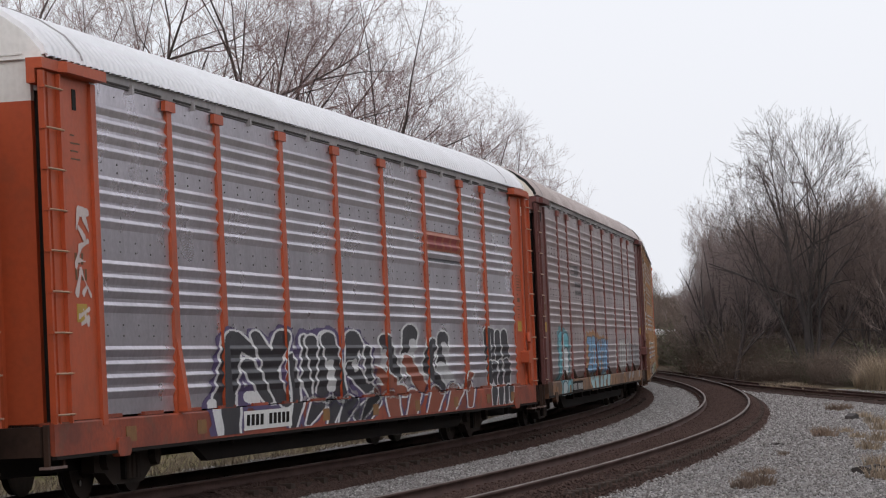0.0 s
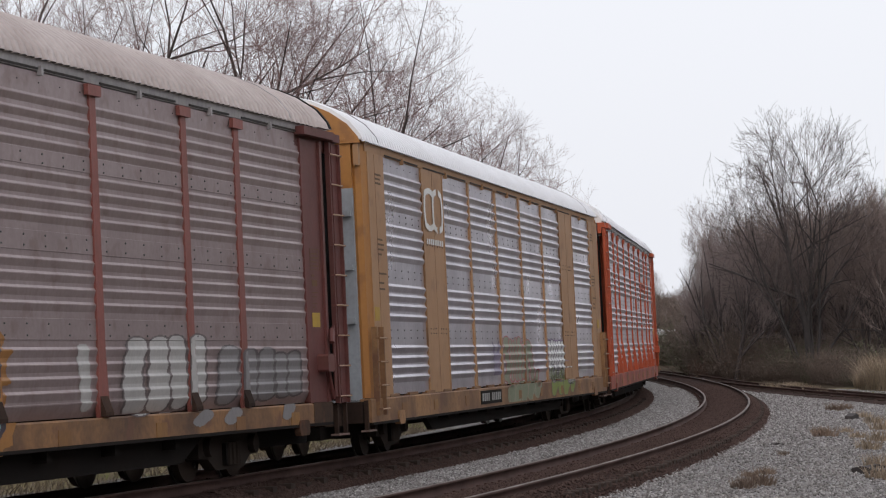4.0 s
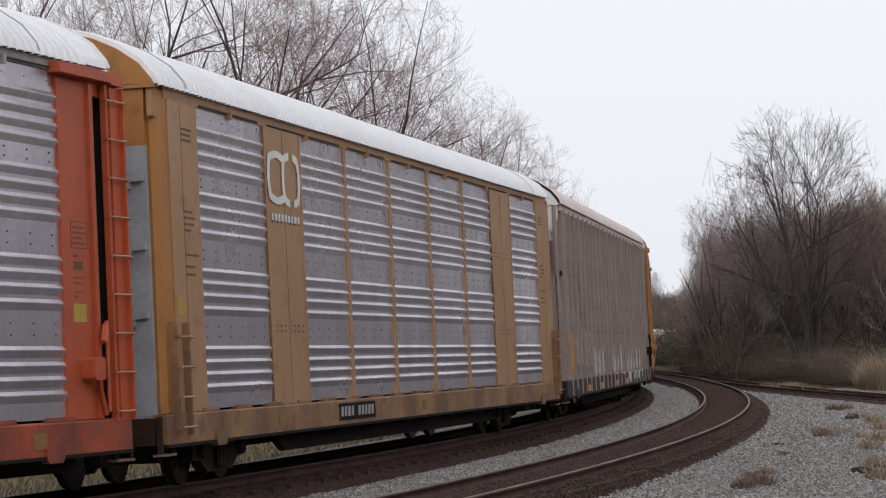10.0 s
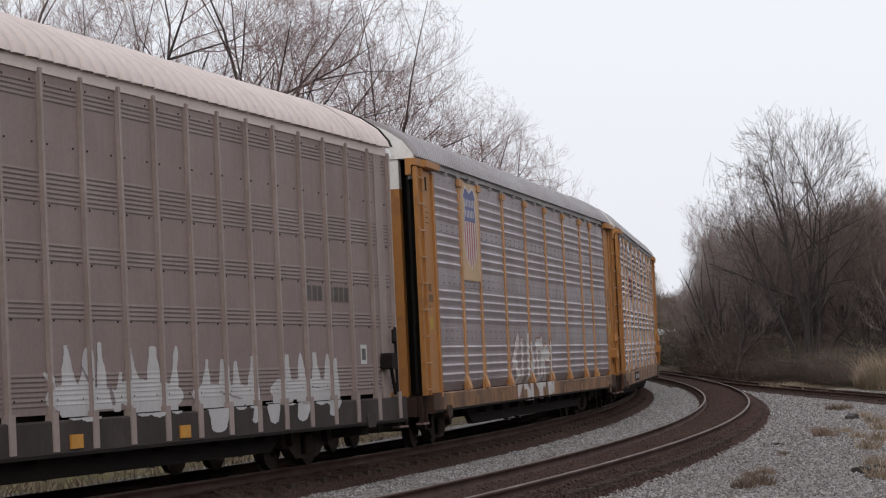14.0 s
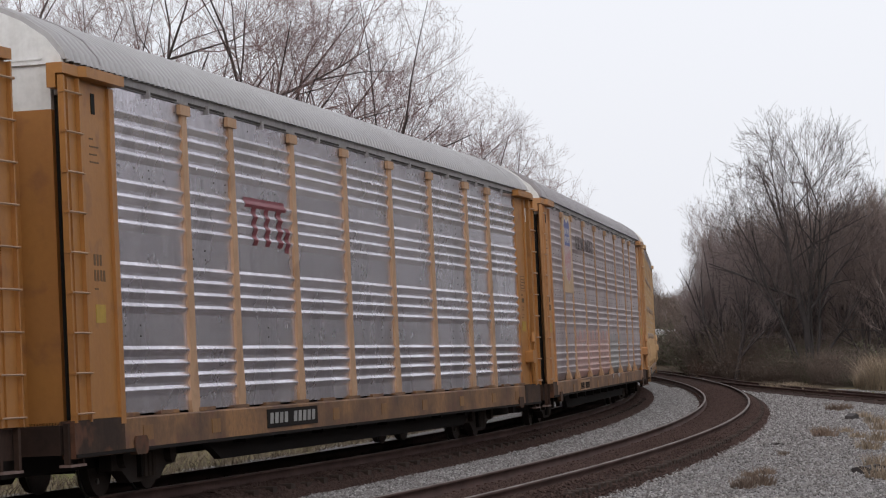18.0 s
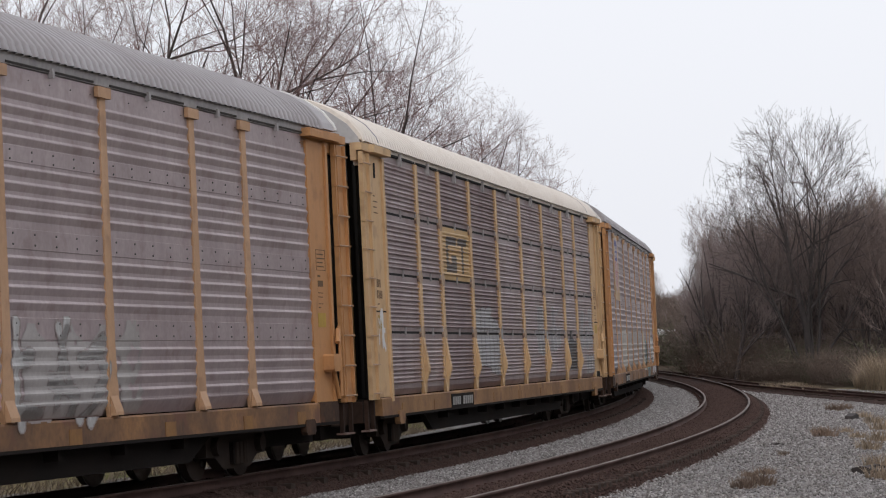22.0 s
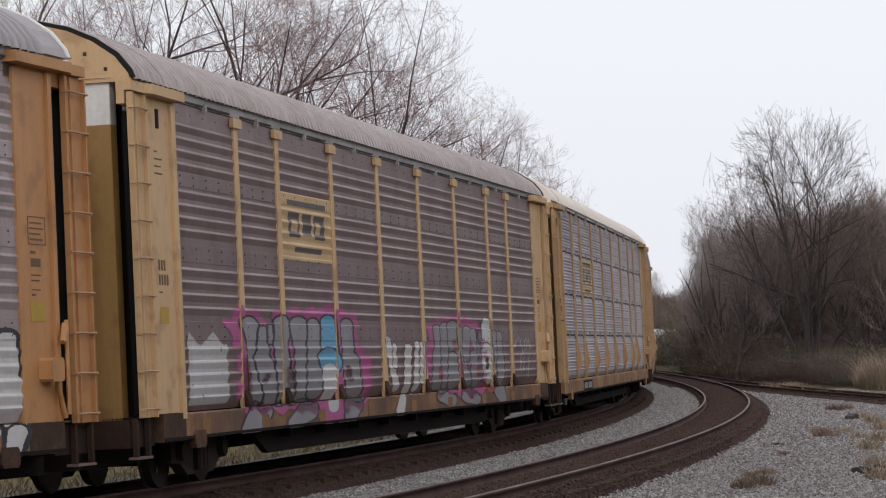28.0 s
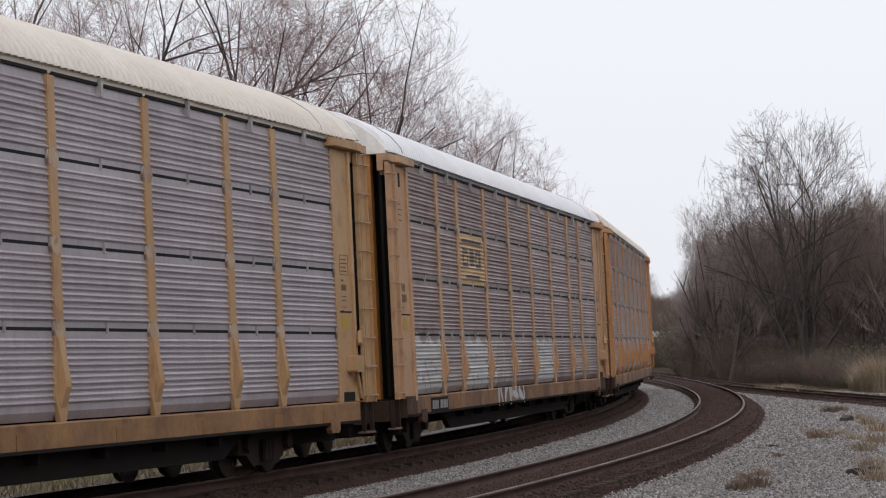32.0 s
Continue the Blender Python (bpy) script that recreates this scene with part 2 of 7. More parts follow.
# ---- ground, ballast and rails ----
def gravel_material(name, cols, scale, bump, spots=0.0):
    m = bpy.data.materials.new(name)
    m.use_nodes = True
    n, l = m.node_tree.nodes, m.node_tree.links
    b = n["Principled BSDF"]
    b.inputs["Roughness"].default_value = 0.95
    b.inputs["Specular IOR Level"].default_value = 0.05
    tc = n.new("ShaderNodeTexCoord")
    vo = n.new("ShaderNodeTexVoronoi")
    vo.inputs["Scale"].default_value = scale
    l.new(tc.outputs["Object"], vo.inputs["Vector"])
    hsv = n.new("ShaderNodeSeparateColor")
    l.new(vo.outputs["Color"], hsv.inputs[0])
    r = n.new("ShaderNodeValToRGB")
    r.color_ramp.elements[0].color, r.color_ramp.elements[1].color = (*cols[0], 1), (*cols[1], 1)
    l.new(hsv.outputs[0], r.inputs[0])
    nz = n.new("ShaderNodeTexNoise")
    nz.inputs["Scale"].default_value, nz.inputs["Detail"].default_value = 0.35, 6
    l.new(tc.outputs["Object"], nz.inputs["Vector"])
    mr = n.new("ShaderNodeMapRange")
    mr.inputs["From Min"].default_value, mr.inputs["From Max"].default_value = 0.42, 0.7
    l.new(nz.outputs["Fac"], mr.inputs["Value"])
    mx = n.new("ShaderNodeMix")
    mx.data_type = "RGBA"
    l.new(mr.outputs[0], mx.inputs["Factor"])
    l.new(r.outputs[0], mx.inputs[6])
    mx.inputs[7].default_value = (*cols[2], 1)
    l.new(mx.outputs[2], b.inputs["Base Color"])
    bp = n.new("ShaderNodeBump")
    bp.inputs["Strength"].default_value, bp.inputs["Distance"].default_value = bump, 0.03
    l.new(vo.outputs["Distance"], bp.inputs["Height"])
    l.new(bp.outputs[0], b.inputs["Normal"])
    return m


def ground_material():
    """Crushed stone beside the tracks, dead grass and leaf litter away from them, after the sheet's own cover layer."""
    m = bpy.data.materials.new("gravel and dead grass")
    m.use_nodes = True
    n, l = m.node_tree.nodes, m.node_tree.links
    b = n["Principled BSDF"]
    b.inputs["Roughness"].default_value = 0.95
    b.inputs["Specular IOR Level"].default_value = 0.05
    tc = n.new("ShaderNodeTexCoord")
    at = n.new("ShaderNodeAttribute")
    at.attribute_name = "cover"

    def tex(kind, scale):
        t = n.new(kind)
        t.inputs["Scale"].default_value = scale
        l.new(tc.outputs["Object"], t.inputs["Vector"])
        return t

    def two(fac, a, c):
        x = n.new("ShaderNodeMix")
        x.data_type = "RGBA"
        l.new(fac, x.inputs["Factor"])
        for s, v in ((6, a), (7, c)):
            if isinstance(v, tuple):
                x.inputs[s].default_value = (*v, 1)
            else:
                l.new(v, x.inputs[s])
        return x.outputs[2]

    def span(src, lo, hi):
        r = n.new("ShaderNodeMapRange")
        r.inputs["From Min"].default_value, r.inputs["From Max"].default_value = lo, hi
        l.new(src, r.inputs["Value"])
        return r.outputs[0]

    vo = tex("ShaderNodeTexVoronoi", 17)
    sep = n.new("ShaderNodeSeparateColor")
    l.new(vo.outputs["Color"], sep.inputs[0])
    stone = two(sep.outputs[0], (0.115, 0.107, 0.104), (0.34, 0.325, 0.32))
    n1 = tex("ShaderNodeTexNoise", 0.5)
    n1.inputs["Detail"].default_value = 7
    stone = two(span(n1.outputs["Fac"], 0.5, 0.72), stone, (0.19, 0.165, 0.14))
    n2 = tex("ShaderNodeTexNoise", 9)
    n2.inputs["Detail"].default_value = 6
    grass = two(span(n2.outputs["Fac"], 0.35, 0.7), (0.26, 0.21, 0.12), (0.12, 0.1, 0.05))
    n3 = tex("ShaderNodeTexNoise", 0.22)
    grass = two(span(n3.outputs["Fac"], 0.48, 0.62), grass, (0.14, 0.15, 0.05))
    mth = n.new("ShaderNodeMath")
    mth.operation = "ADD"
    l.new(at.outputs["Fac"], mth.inputs[0])
    sub = n.new("ShaderNodeMath")
    sub.operation = "MULTIPLY_ADD"
    sub.inputs[1].default_value, sub.inputs[2].default_value = 0.7, -0.35
    l.new(n1.outputs["Fac"], sub.inputs[0])
    l.new(sub.outputs[0], mth.inputs[1])
    col = two(span(mth.outputs[0], 0.4, 0.6), stone, grass)
    at2 = n.new("ShaderNodeAttribute")
    at2.attribute_name = "litter"
    litter = two(span(n2.outputs["Fac"], 0.35, 0.7), (0.05, 0.038, 0.028), (0.105, 0.078, 0.055))
    col = two(at2.outputs["Fac"], col, litter)
    l.new(col, b.inputs["Base Color"])
    bp = n.new("ShaderNodeBump")
    bp.inputs["Strength"].default_value, bp.inputs["Distance"].default_value = 0.7, 0.04
    l.new(vo.outputs["Distance"], bp.inputs["Height"])
    l.new(bp.outputs[0], b.inputs["Normal"])
    return m


def lateral(px, py):
    """Metres to the right of the train's track, for arrays of plan points."""
    pts = np.stack([LINE_X[::2], LINE_Y[::2]], 1)
    th = LINE_TH[::2]
    out = np.empty(len(px))
    for i in range(0, len(px), 4000):
        d = np.stack([px[i:i + 4000], py[i:i + 4000]], 1)[:, None] - pts[None]
        j = np.argmin((d ** 2).sum(2), 1)
        v = d[np.arange(len(j)), j]
        out[i:i + 4000] = v[:, 0] * np.cos(th[j]) - v[:, 1] * np.sin(th[j])
    return out


GROUND_Z = -0.27


def ground_height(px, py, lat):
    """The lie of the land: flat by the line, a wooded rise beyond it."""
    z = np.full(len(px), GROUND_Z)
    z += 0.05 * np.sin(px * 0.7 + 1.3 * np.sin(py * 0.31)) * np.clip((np.abs(lat - 2) - 5) / 4, 0, 1)
    z += np.clip((py - 215) / 60, 0, 1) ** 2 * np.clip((lat - 8) / 10, 0, 1) * 4.5
    z += np.clip((-lat - 14) / 30, 0, 1) * 1.5
    return z


def build_ground():
    xs = np.unique(np.concatenate([np.linspace(-900, -60, 15), np.linspace(-60, 60, 121), np.linspace(60, 900, 15)]))
    ys = np.unique(np.concatenate([np.linspace(-300, 0, 9), np.linspace(0, 260, 261), np.linspace(260, 1500, 14)]))
    gx, gy = np.meshgrid(xs, ys)
    px, py = gx.ravel(), gy.ravel()
    lat = lateral(px, py)
    pz = ground_height(px, py, lat)
    nx = len(xs)
    i, j = np.meshgrid(np.arange(nx - 1), np.arange(len(ys) - 1))
    a = (j * nx + i).ravel()
    me = fast_mesh("ground", np.stack([px, py, pz], 1), np.stack([a, a + 1, a + nx + 1, a + nx], 1), [ground_material()], smooth=True)
    cover = np.clip(np.maximum((-lat - 2.2) / 0.8, np.maximum((lat - 15.5) / 2.5, (py - 112) / 12 * (lat > 7.3))), 0, 1)
    cover = np.where((lat > 8) & (lat < 16), np.maximum(cover, np.clip((lat - 9.6) / 6, 0, 0.52) * (py < 100)), cover)
    me.attributes.new("cover", "FLOAT", "POINT").data.foreach_set("value", cover.astype(np.float32))
    litter = np.clip((py - 124 - 4 * np.sin(px * 0.7)) / 6, 0, 1) * (lat > 7.5)
    me.attributes.new("litter", "FLOAT", "POINT").data.foreach_set("value", litter.astype(np.float32))
    tagged(new("ground", me), "grey crushed stone and dead grass along a railway line", "ground", kind="structure")


BED_NEAR = gravel_material("rust-brown fouled ballast", ((0.024, 0.014, 0.012), (0.08, 0.051, 0.044), (0.04, 0.025, 0.021)), 19, 0.9)
RAIL_PROFILE = ((-0.036, 0), (0.036, 0), (0.036, -0.035), (0.009, -0.05), (0.009, -0.135), (0.07, -0.155), (0.07, -0.17), (-0.07, -0.17),
                (-0.07, -0.155), (-0.009, -0.135), (-0.009, -0.05), (-0.036, -0.035))


def sweep(pts, prof, mats, pick=None, closed=True, smooth=False):
    """An outline (right, up) carried along plan points (x, y, z, heading)."""
    n = len(prof)
    prof = np.array(prof)
    verts = []
    for x, y, z, th in pts:
        verts.append(np.stack([x + prof[:, 0] * math.cos(th), y - prof[:, 0] * math.sin(th), z + prof[:, 1]], 1))
    m = n if closed else n - 1
    faces, idx = [], []
    for i in range(len(pts) - 1):
        for j in range(m):
            k = (j + 1) % n
            faces.append((i * n + j, i * n + k, (i + 1) * n + k, (i + 1) * n + j))
            idx.append(pick[j] if pick else 0)
    return fast_mesh("sweep", np.concatenate(verts), faces, mats, idx, smooth)


def bed_points(side, s0, s1, step, z=0.0):
    out = []
    for s in np.arange(s0, s1 + 0.1, step):
        x, y = line_at(s, side)
        out.append((float(x), float(y), z, float(np.interp(s, LINE_S, LINE_TH))))
    return out


def bed_profile(lo, hi, cant, rough):
    """Ballast from shoulder to shoulder, its top at the foot of the rails."""
    random.seed(rough)
    pts = []
    for x in np.linspace(lo, hi, 19):
        top = -0.155 + cant * (x + 0.75)
        edge = min((x - lo) / 0.75, (hi - x) / 0.6, 1)
        pts.append((float(x), (GROUND_Z - 0.03) * (1 - edge) + top * edge + random.uniform(-0.012, 0.012)))
    return pts


def build_track(name, label, side, s0, s1, ties, lo, hi, zr):
    tr = tagged(new(name), label, "railway track", kind="structure")
    part("ballast_bed", sweep(bed_points(side, s0, s1, 2.0, zr), bed_profile(lo, hi, CANT, 3), [BED_NEAR], closed=False, smooth=True), tr,
         "rust-brown fouled ballast")
    pick = [0] + [1] * 11
    for off, up in ((-0.753, 0.0), (0.753, 1.506 * CANT)):
        part("rail", sweep(bed_points(side + off, s0, s1, 1.5, zr + up), RAIL_PROFILE, [RAILTOP, RAILSIDE], pick), tr, "rusty steel rail with a polished head")
    tie = Shape()
    tie.prism([(-0.11, -0.09), (0.11, -0.09), (0.12, -0.02), (0.1, 0.0), (-0.1, 0.0), (-0.12, -0.02)], -1.25, 1.25, TIE)
    me = tie.mesh("tie")
    plate = Shape().box(-0.09, 0.09, -0.19, 0.19, 0, 0.022, RAILSIDE)
    for k in (-0.13, 0.13):
        plate.box(-0.06, -0.03, k - 0.02, k + 0.02, 0.022, 0.06, RAILSIDE).box(0.03, 0.06, k - 0.02, k + 0.02, 0.022, 0.06, RAILSIDE)
    pm = plate.mesh("tie_plate")
    rng = random.Random(5)
    for i in range(ties[2]):
        s = ties[0] + (ties[1] - ties[0]) * i / ties[2]
        x, y = line_at(s, side)
        th = float(np.interp(s, LINE_S, LINE_TH))
        ob = part("tie", me, tr)
        ob.matrix_basis = Matrix.Translation((x, y, zr - 0.195 + 0.75 * CANT + rng.uniform(-0.02, 0.008))) @ Matrix.Rotation(math.pi / 2 - th, 4, "Z") @ \
            Matrix.Rotation(-CANT, 4, "X") @ Matrix.Rotation(rng.uniform(-0.02, 0.02), 4, "Z")
        if i % 1 == 0 and s < 75:
            for sd in (-0.753, 0.753):
                part("tie_plate", pm, ob, at=(0, -sd, 0.0))
    return tr


def build_spur():
    """A siding that leaves the line beyond the bend and runs past the gravel."""
    way = [(9.6, 215), (12.6, 190), (14.1, 165), (14.4, 148), (14.5, 134), (15.6, 120), (17.4, 105.6), (20.6, 88), (25.5, 68), (32, 48), (41, 26)]
    ys = np.array([p[1] for p in way][::-1], float)
    xs = np.array([p[0] for p in way][::-1], float)
    yy = np.arange(215, 26, -2.0)
    xx = np.interp(yy, ys, xs)
    for _ in range(6):
        xx[1:-1] = (xx[:-2] + 2 * xx[1:-1] + xx[2:]) / 4
    th = np.arctan2(-np.gradient(xx), -np.gradient(yy)) + math.pi
    pts = [(float(a), float(b), -0.02, float(c)) for a, b, c in zip(xx, yy, th)]
    tr = tagged(new("track_siding"), "old rusty siding curving away beside the gravel", "railway track", kind="structure")
    bed = [(-1.9, -0.27), (-1.4, -0.17), (0, -0.15), (1.4, -0.17), (1.9, -0.27)]
    part("ballast_bed", sweep(pts, bed, [BED_NEAR], closed=False), tr, "dark fouled ballast")
    for off in (-0.753, 0.753):
        th2 = [(x + off * math.cos(t), y - off * math.sin(t), z, t) for x, y, z, t in pts]
        part("rail", sweep(th2, RAIL_PROFILE, [RAILSIDE, RAILSIDE], [0] + [1] * 11), tr, "rust-brown rail")
    tie = Shape()
    tie.box(-0.11, 0.11, -1.25, 1.25, -0.12, 0.0, TIE)
    me = tie.mesh("tie")
    for i in range(4, 60):
        x, y, z, t = pts[i]
        ob = part("tie", me, tr)
        ob.matrix_basis = Matrix.Translation((x, y, -0.135)) @ Matrix.Rotation(math.pi / 2 - t, 4, "Z")


build_ground()
build_track("track_main", "railway track on a banked curve under the train", 0.0, -70, 200, (-2, 60, 70), -1.9, 1.55, 0.0)
build_track("track_near", "empty railway track with rusty rails on a banked curve", NEAR_GAP, -60, 200, (0, 112, 210), -1.1, 1.5, -0.035)
build_spur()


def dark_stone():
    m = material("rust-brown stone", (0.092, 0.06, 0.052), 0.95, 0, (0.042, 0.027, 0.024), 0.6, 0, scale=6, spec=0.05)
    return m


def build_stones():
    """Loose crushed stone between the tracks and on the gravel beside them."""
    rng = np.random.default_rng(4)
    base = np.array([(1, 0, 0), (0, 1, 0), (-1, 0, 0), (0, -1, 0), (0, 0, 0.8), (0, 0, -0.6)])
    tri = np.array([(0, 1, 4), (1, 2, 4), (2, 3, 4), (3, 0, 4), (1, 0, 5), (2, 1, 5), (3, 2, 5), (0, 3, 5)])
    s = -3 + 92 * rng.random(170000) ** 1.35
    zone = rng.random(len(s))
    lat = np.where(zone < 0.26, rng.uniform(1.45, 3.15, len(s)), np.where(zone < 0.62, rng.uniform(5.5, 13.5, len(s)), np.where(zone < 0.86, rng.uniform(3.05, 5.6, len(s)), rng.uniform(0.8, 1.5, len(s)))))
    foul = zone >= 0.62
    x, y = line_at(s, lat)
    keep = (abs(x) < 0.178 * y) & (y > 30)
    x, y, lat, foul = x[keep], y[keep], lat[keep], foul[keep]
    n = len(x)
    size = rng.uniform(0.013, 0.034, n) * (1 + 0.35 * (y > 60))
    v = base[None] * (1 + 0.5 * (rng.random((n, 6, 1)) - 0.5)) * size[:, None, None] * rng.uniform(0.7, 1.3, (n, 1, 3))
    a, b = rng.uniform(0, 6.28, n), rng.uniform(-0.8, 0.8, n)
    ca, sa, cb, sb = np.cos(a)[:, None], np.sin(a)[:, None], np.cos(b)[:, None], np.sin(b)[:, None]
    vx, vz = v[..., 0] * cb - v[..., 2] * sb, v[..., 0] * sb + v[..., 2] * cb
    vx, vy = vx * ca - v[..., 1] * sa, vx * sa + v[..., 1] * ca
    off = lat - np.where(lat > 2.6, NEAR_GAP, 0)
    edge = np.clip(np.minimum((off + 1.1) / 0.75, (np.where(lat > 2.6, 1.5, 1.55) - off) / 0.6), 0, 1)
    gz = np.where(foul, (GROUND_Z - 0.03) * (1 - edge) + (-0.17 + CANT * (off + 0.75)) * edge, ground_height(x, y, lat)) + 0.012
    verts = np.stack([vx + x[:, None], vy + y[:, None], vz + gz[:, None]], 2).reshape(-1, 3)
    faces = (tri[None] + 6 * np.arange(n)[:, None, None]).reshape(-1, 3)
    m = bpy.data.materials.new("crushed grey stone")
    m.use_nodes = True
    nd, l = m.node_tree.nodes, m.node_tree.links
    g = nd.new("ShaderNodeNewGeometry")
    r = nd.new("ShaderNodeValToRGB")
    e = r.color_ramp.elements
    e[0].color, e[1].color = (0.12, 0.109, 0.106, 1), (0.44, 0.42, 0.412, 1)
    e.new(0.4).color = (0.21, 0.194, 0.189, 1)
    e.new(0.75).color = (0.315, 0.294, 0.288, 1)
    l.new(g.outputs["Random Per Island"], r.inputs[0])
    l.new(r.outputs[0], nd["Principled BSDF"].inputs["Base Color"])
    nd["Principled BSDF"].inputs["Roughness"].default_value = 0.9
    nd["Principled BSDF"].inputs["Specular IOR Level"].default_value = 0.15
    tagged(new("crushed_stone", fast_mesh("crushed_stone", verts, faces, [m, dark_stone()], np.repeat(foul.astype(int), 8))), "loose grey crushed stone beside the tracks", "gravel", kind="stuff")


# ---- the train: covered vehicle carriers ----
SIDE = 1.56
POSTS = (-9.46, -7.45, -4.45, -1.48, 1.48, 4.45, 7.45, 9.46)
Z_SILL, Z_LOW, Z_TOP = 0.60, 1.0, 4.90
RIBS = (4.63, 4.46, 4.30, 4.13, 3.78, 3.61, 3.45, 3.29, 2.79, 2.63, 2.47, 2.30, 1.78, 1.61, 1.45, 1.29)


LOUVRES = ((4.80, 4), (3.80, 7), (2.98, 4), (2.32, 4), (1.50, 7))


def sheet_profile(kind):
    """(height, depth) pairs of the pressed side sheets, from the top down."""
    pts = [(Z_TOP, 0.0)]
    if kind in ("ribbed", "hemmed"):
        for z in RIBS:
            d = 0.02 if kind == "hemmed" else 0.032
            pts += [(z + d, 0.0), (z - 0.010, d), (z - 0.022, d), (z - 0.098, 0.0)]
        if kind == "hemmed":
            for lo, hi in ((3.84, 4.02), (2.88, 3.1), (1.88, 2.12)):
                at = max(i for i, p in enumerate(pts) if p[0] > hi)
                pts[at + 1:at + 1] = [(hi + 0.004, 0.0), (hi, 0.009), (lo, 0.009), (lo - 0.004, 0.0)]
        pts += [(1.165, 0.0), (1.16, 0.014), (1.145, 0.014), (0.985, -0.075)] if kind == "hemmed" else [(Z_LOW, 0.0)]
    elif kind == "slotted":
        pts = [(4.95, 0.0)]
        for top, bot in ((4.93, 4.0), (3.966, 3.0), (2.966, 2.04), (2.006, 0.99)):
            pts.append((top, 0.0))
            k = 11
            foot = 1.1 if bot < 1 else bot
            for i in range(k):
                z = top - 0.09 - (top - foot - 0.14) * i / k
                d = 0.034 if i % 3 == 1 else 0.019
                pts += [(z, 0.0), (z - 0.022, d), (z - 0.028, d), (z - 0.05, 0.0)]
            if bot < 1:
                pts.append((1.09, 0.0))
            pts += [(bot, -0.06 if bot < 1 else 0.0), (bot - 0.004, -0.06), (bot - 0.03, -0.06)]
        pts = pts[:-2]
    else:
        pts = [(4.9, 0.0)]
        for top, count in LOUVRES:
            for i in range(count):
                z = top - 0.055 * i
                pts += [(z, 0.0), (z - 0.03, 0.006), (z - 0.034, 0.0)]
        pts.append((1.04, 0.0))
    return pts


PROFILES = {k: sheet_profile(k) for k in ("ribbed", "hemmed", "slotted", "smooth")}
DEPTHS = {k: (np.array([p[0] for p in v][::-1]), np.array([p[1] for p in v][::-1])) for k, v in PROFILES.items()}
PANELS = {}


def panel_mesh(kind, width, mat):
    key = (kind, round(width, 2), mat.name)
    if key not in PANELS:
        prof = [(-SIDE - d, z) for z, d in PROFILES[kind]]
        s = Shape()
        s.prism(prof + [(-SIDE + 0.1, prof[-1][1]), (-SIDE + 0.1, prof[0][1])], -width / 2, width / 2, mat, "x")
        if kind in ("ribbed", "hemmed"):
            n = max(3, int(width / 0.5))
            for z in (3.97, 3.87, 3.05, 2.93, 2.06, 1.93, 4.78):
                big = 0.012 if z < 4.2 else 0.007
                for i in range(n):
                    x = -width / 2 + (i + 0.5) * width / n
                    d = SIDE + float(np.interp(z, *DEPTHS[kind]))
                    s.prism([(x + big * a, z + big * b) for a, b in ((1, 0), (0.5, 0.9), (-0.5, 0.9), (-1, 0), (-0.5, -0.9), (0.5, -0.9))], -d - 0.012, -d + 0.02, BOLT)
        if kind == "slotted":
            for z in (3.983, 2.983, 2.023):
                # Black strip paints in the shade inside the open slot.
                s.box(-width / 2, width / 2, -SIDE - 0.002, -SIDE + 0.06, z - 0.02, z + 0.02, BLACK)
                for e in (-width / 2 + 0.1, width / 2 - 0.14):
                    s.box(e, e + 0.04, -SIDE - 0.03, -SIDE, z - 0.08, z - 0.02, RUSTED).box(e, e + 0.04, -SIDE - 0.03, -SIDE, z + 0.02, z + 0.09, FASCIA)
                s.box(-0.012, 0.012, -SIDE - 0.03, -SIDE, z - 0.05, z + 0.09, FASCIA)
        if kind == "smooth":
            # Dark bars put the shade inside the louvres into the colour.
            for top, count in LOUVRES:
                for i in range(count):
                    z = top - 0.055 * i - 0.036
                    s.box(-width * 0.42, width * 0.42, -SIDE - 0.003, -SIDE, z - 0.011, z, LOUVRE)
            for z in (1.2, 2.1, 2.75, 3.4, 4.1, 4.8):
                for x in (-width * 0.32, width * 0.32):
                    s.box(x - 0.012, x + 0.012, -SIDE - 0.012, -SIDE + 0.02, z - 0.012, z + 0.012, HOLE)
        PANELS[key] = s.mesh("side_panel")
    return PANELS[key]


def roof_outline(grow=0.0):
    half = [(1.60, 5.03), (1.565, 5.13), (1.40, 5.34), (1.12, 5.54), (0.8, 5.69), (0.42, 5.79)]
    pts = [(-a, z) for a, z in half] + [(0.0, 5.825)] + [(a, z) for a, z in half[::-1]]
    return [(a * (1 + grow * 0.5), z + grow) for a, z in pts]


ROOF_NEAR, ROOF_FAR = -13.65, 13.65


def roof_mesh(mat, x0, x1, pitch):
    prof = roof_outline()
    base = np.arange(x0, x1 + 0.001, pitch)
    xs = np.sort(np.concatenate([base, base + 0.035, base + pitch - 0.035]))
    wave = 0.05 * np.array([0, 1, 1])[np.arange(len(xs)) % 3]
    n = len(prof)
    verts = []
    for x, w in zip(xs, wave):
        for i, (a, z) in enumerate(prof):
            k = 1 + w / 1.6
            verts.append((x, a * k, z + w * (0.2 if i in (0, n - 1) else 0.85)))
    i, j = np.meshgrid(np.arange(len(xs) - 1), np.arange(n - 1), indexing="ij")
    a = (i * n + j).ravel()
    return fast_mesh("roof", verts, np.stack([a, a + n, a + n + 1, a + 1], 1), [mat])


ROOFS = {}
CAR_MESH = {}


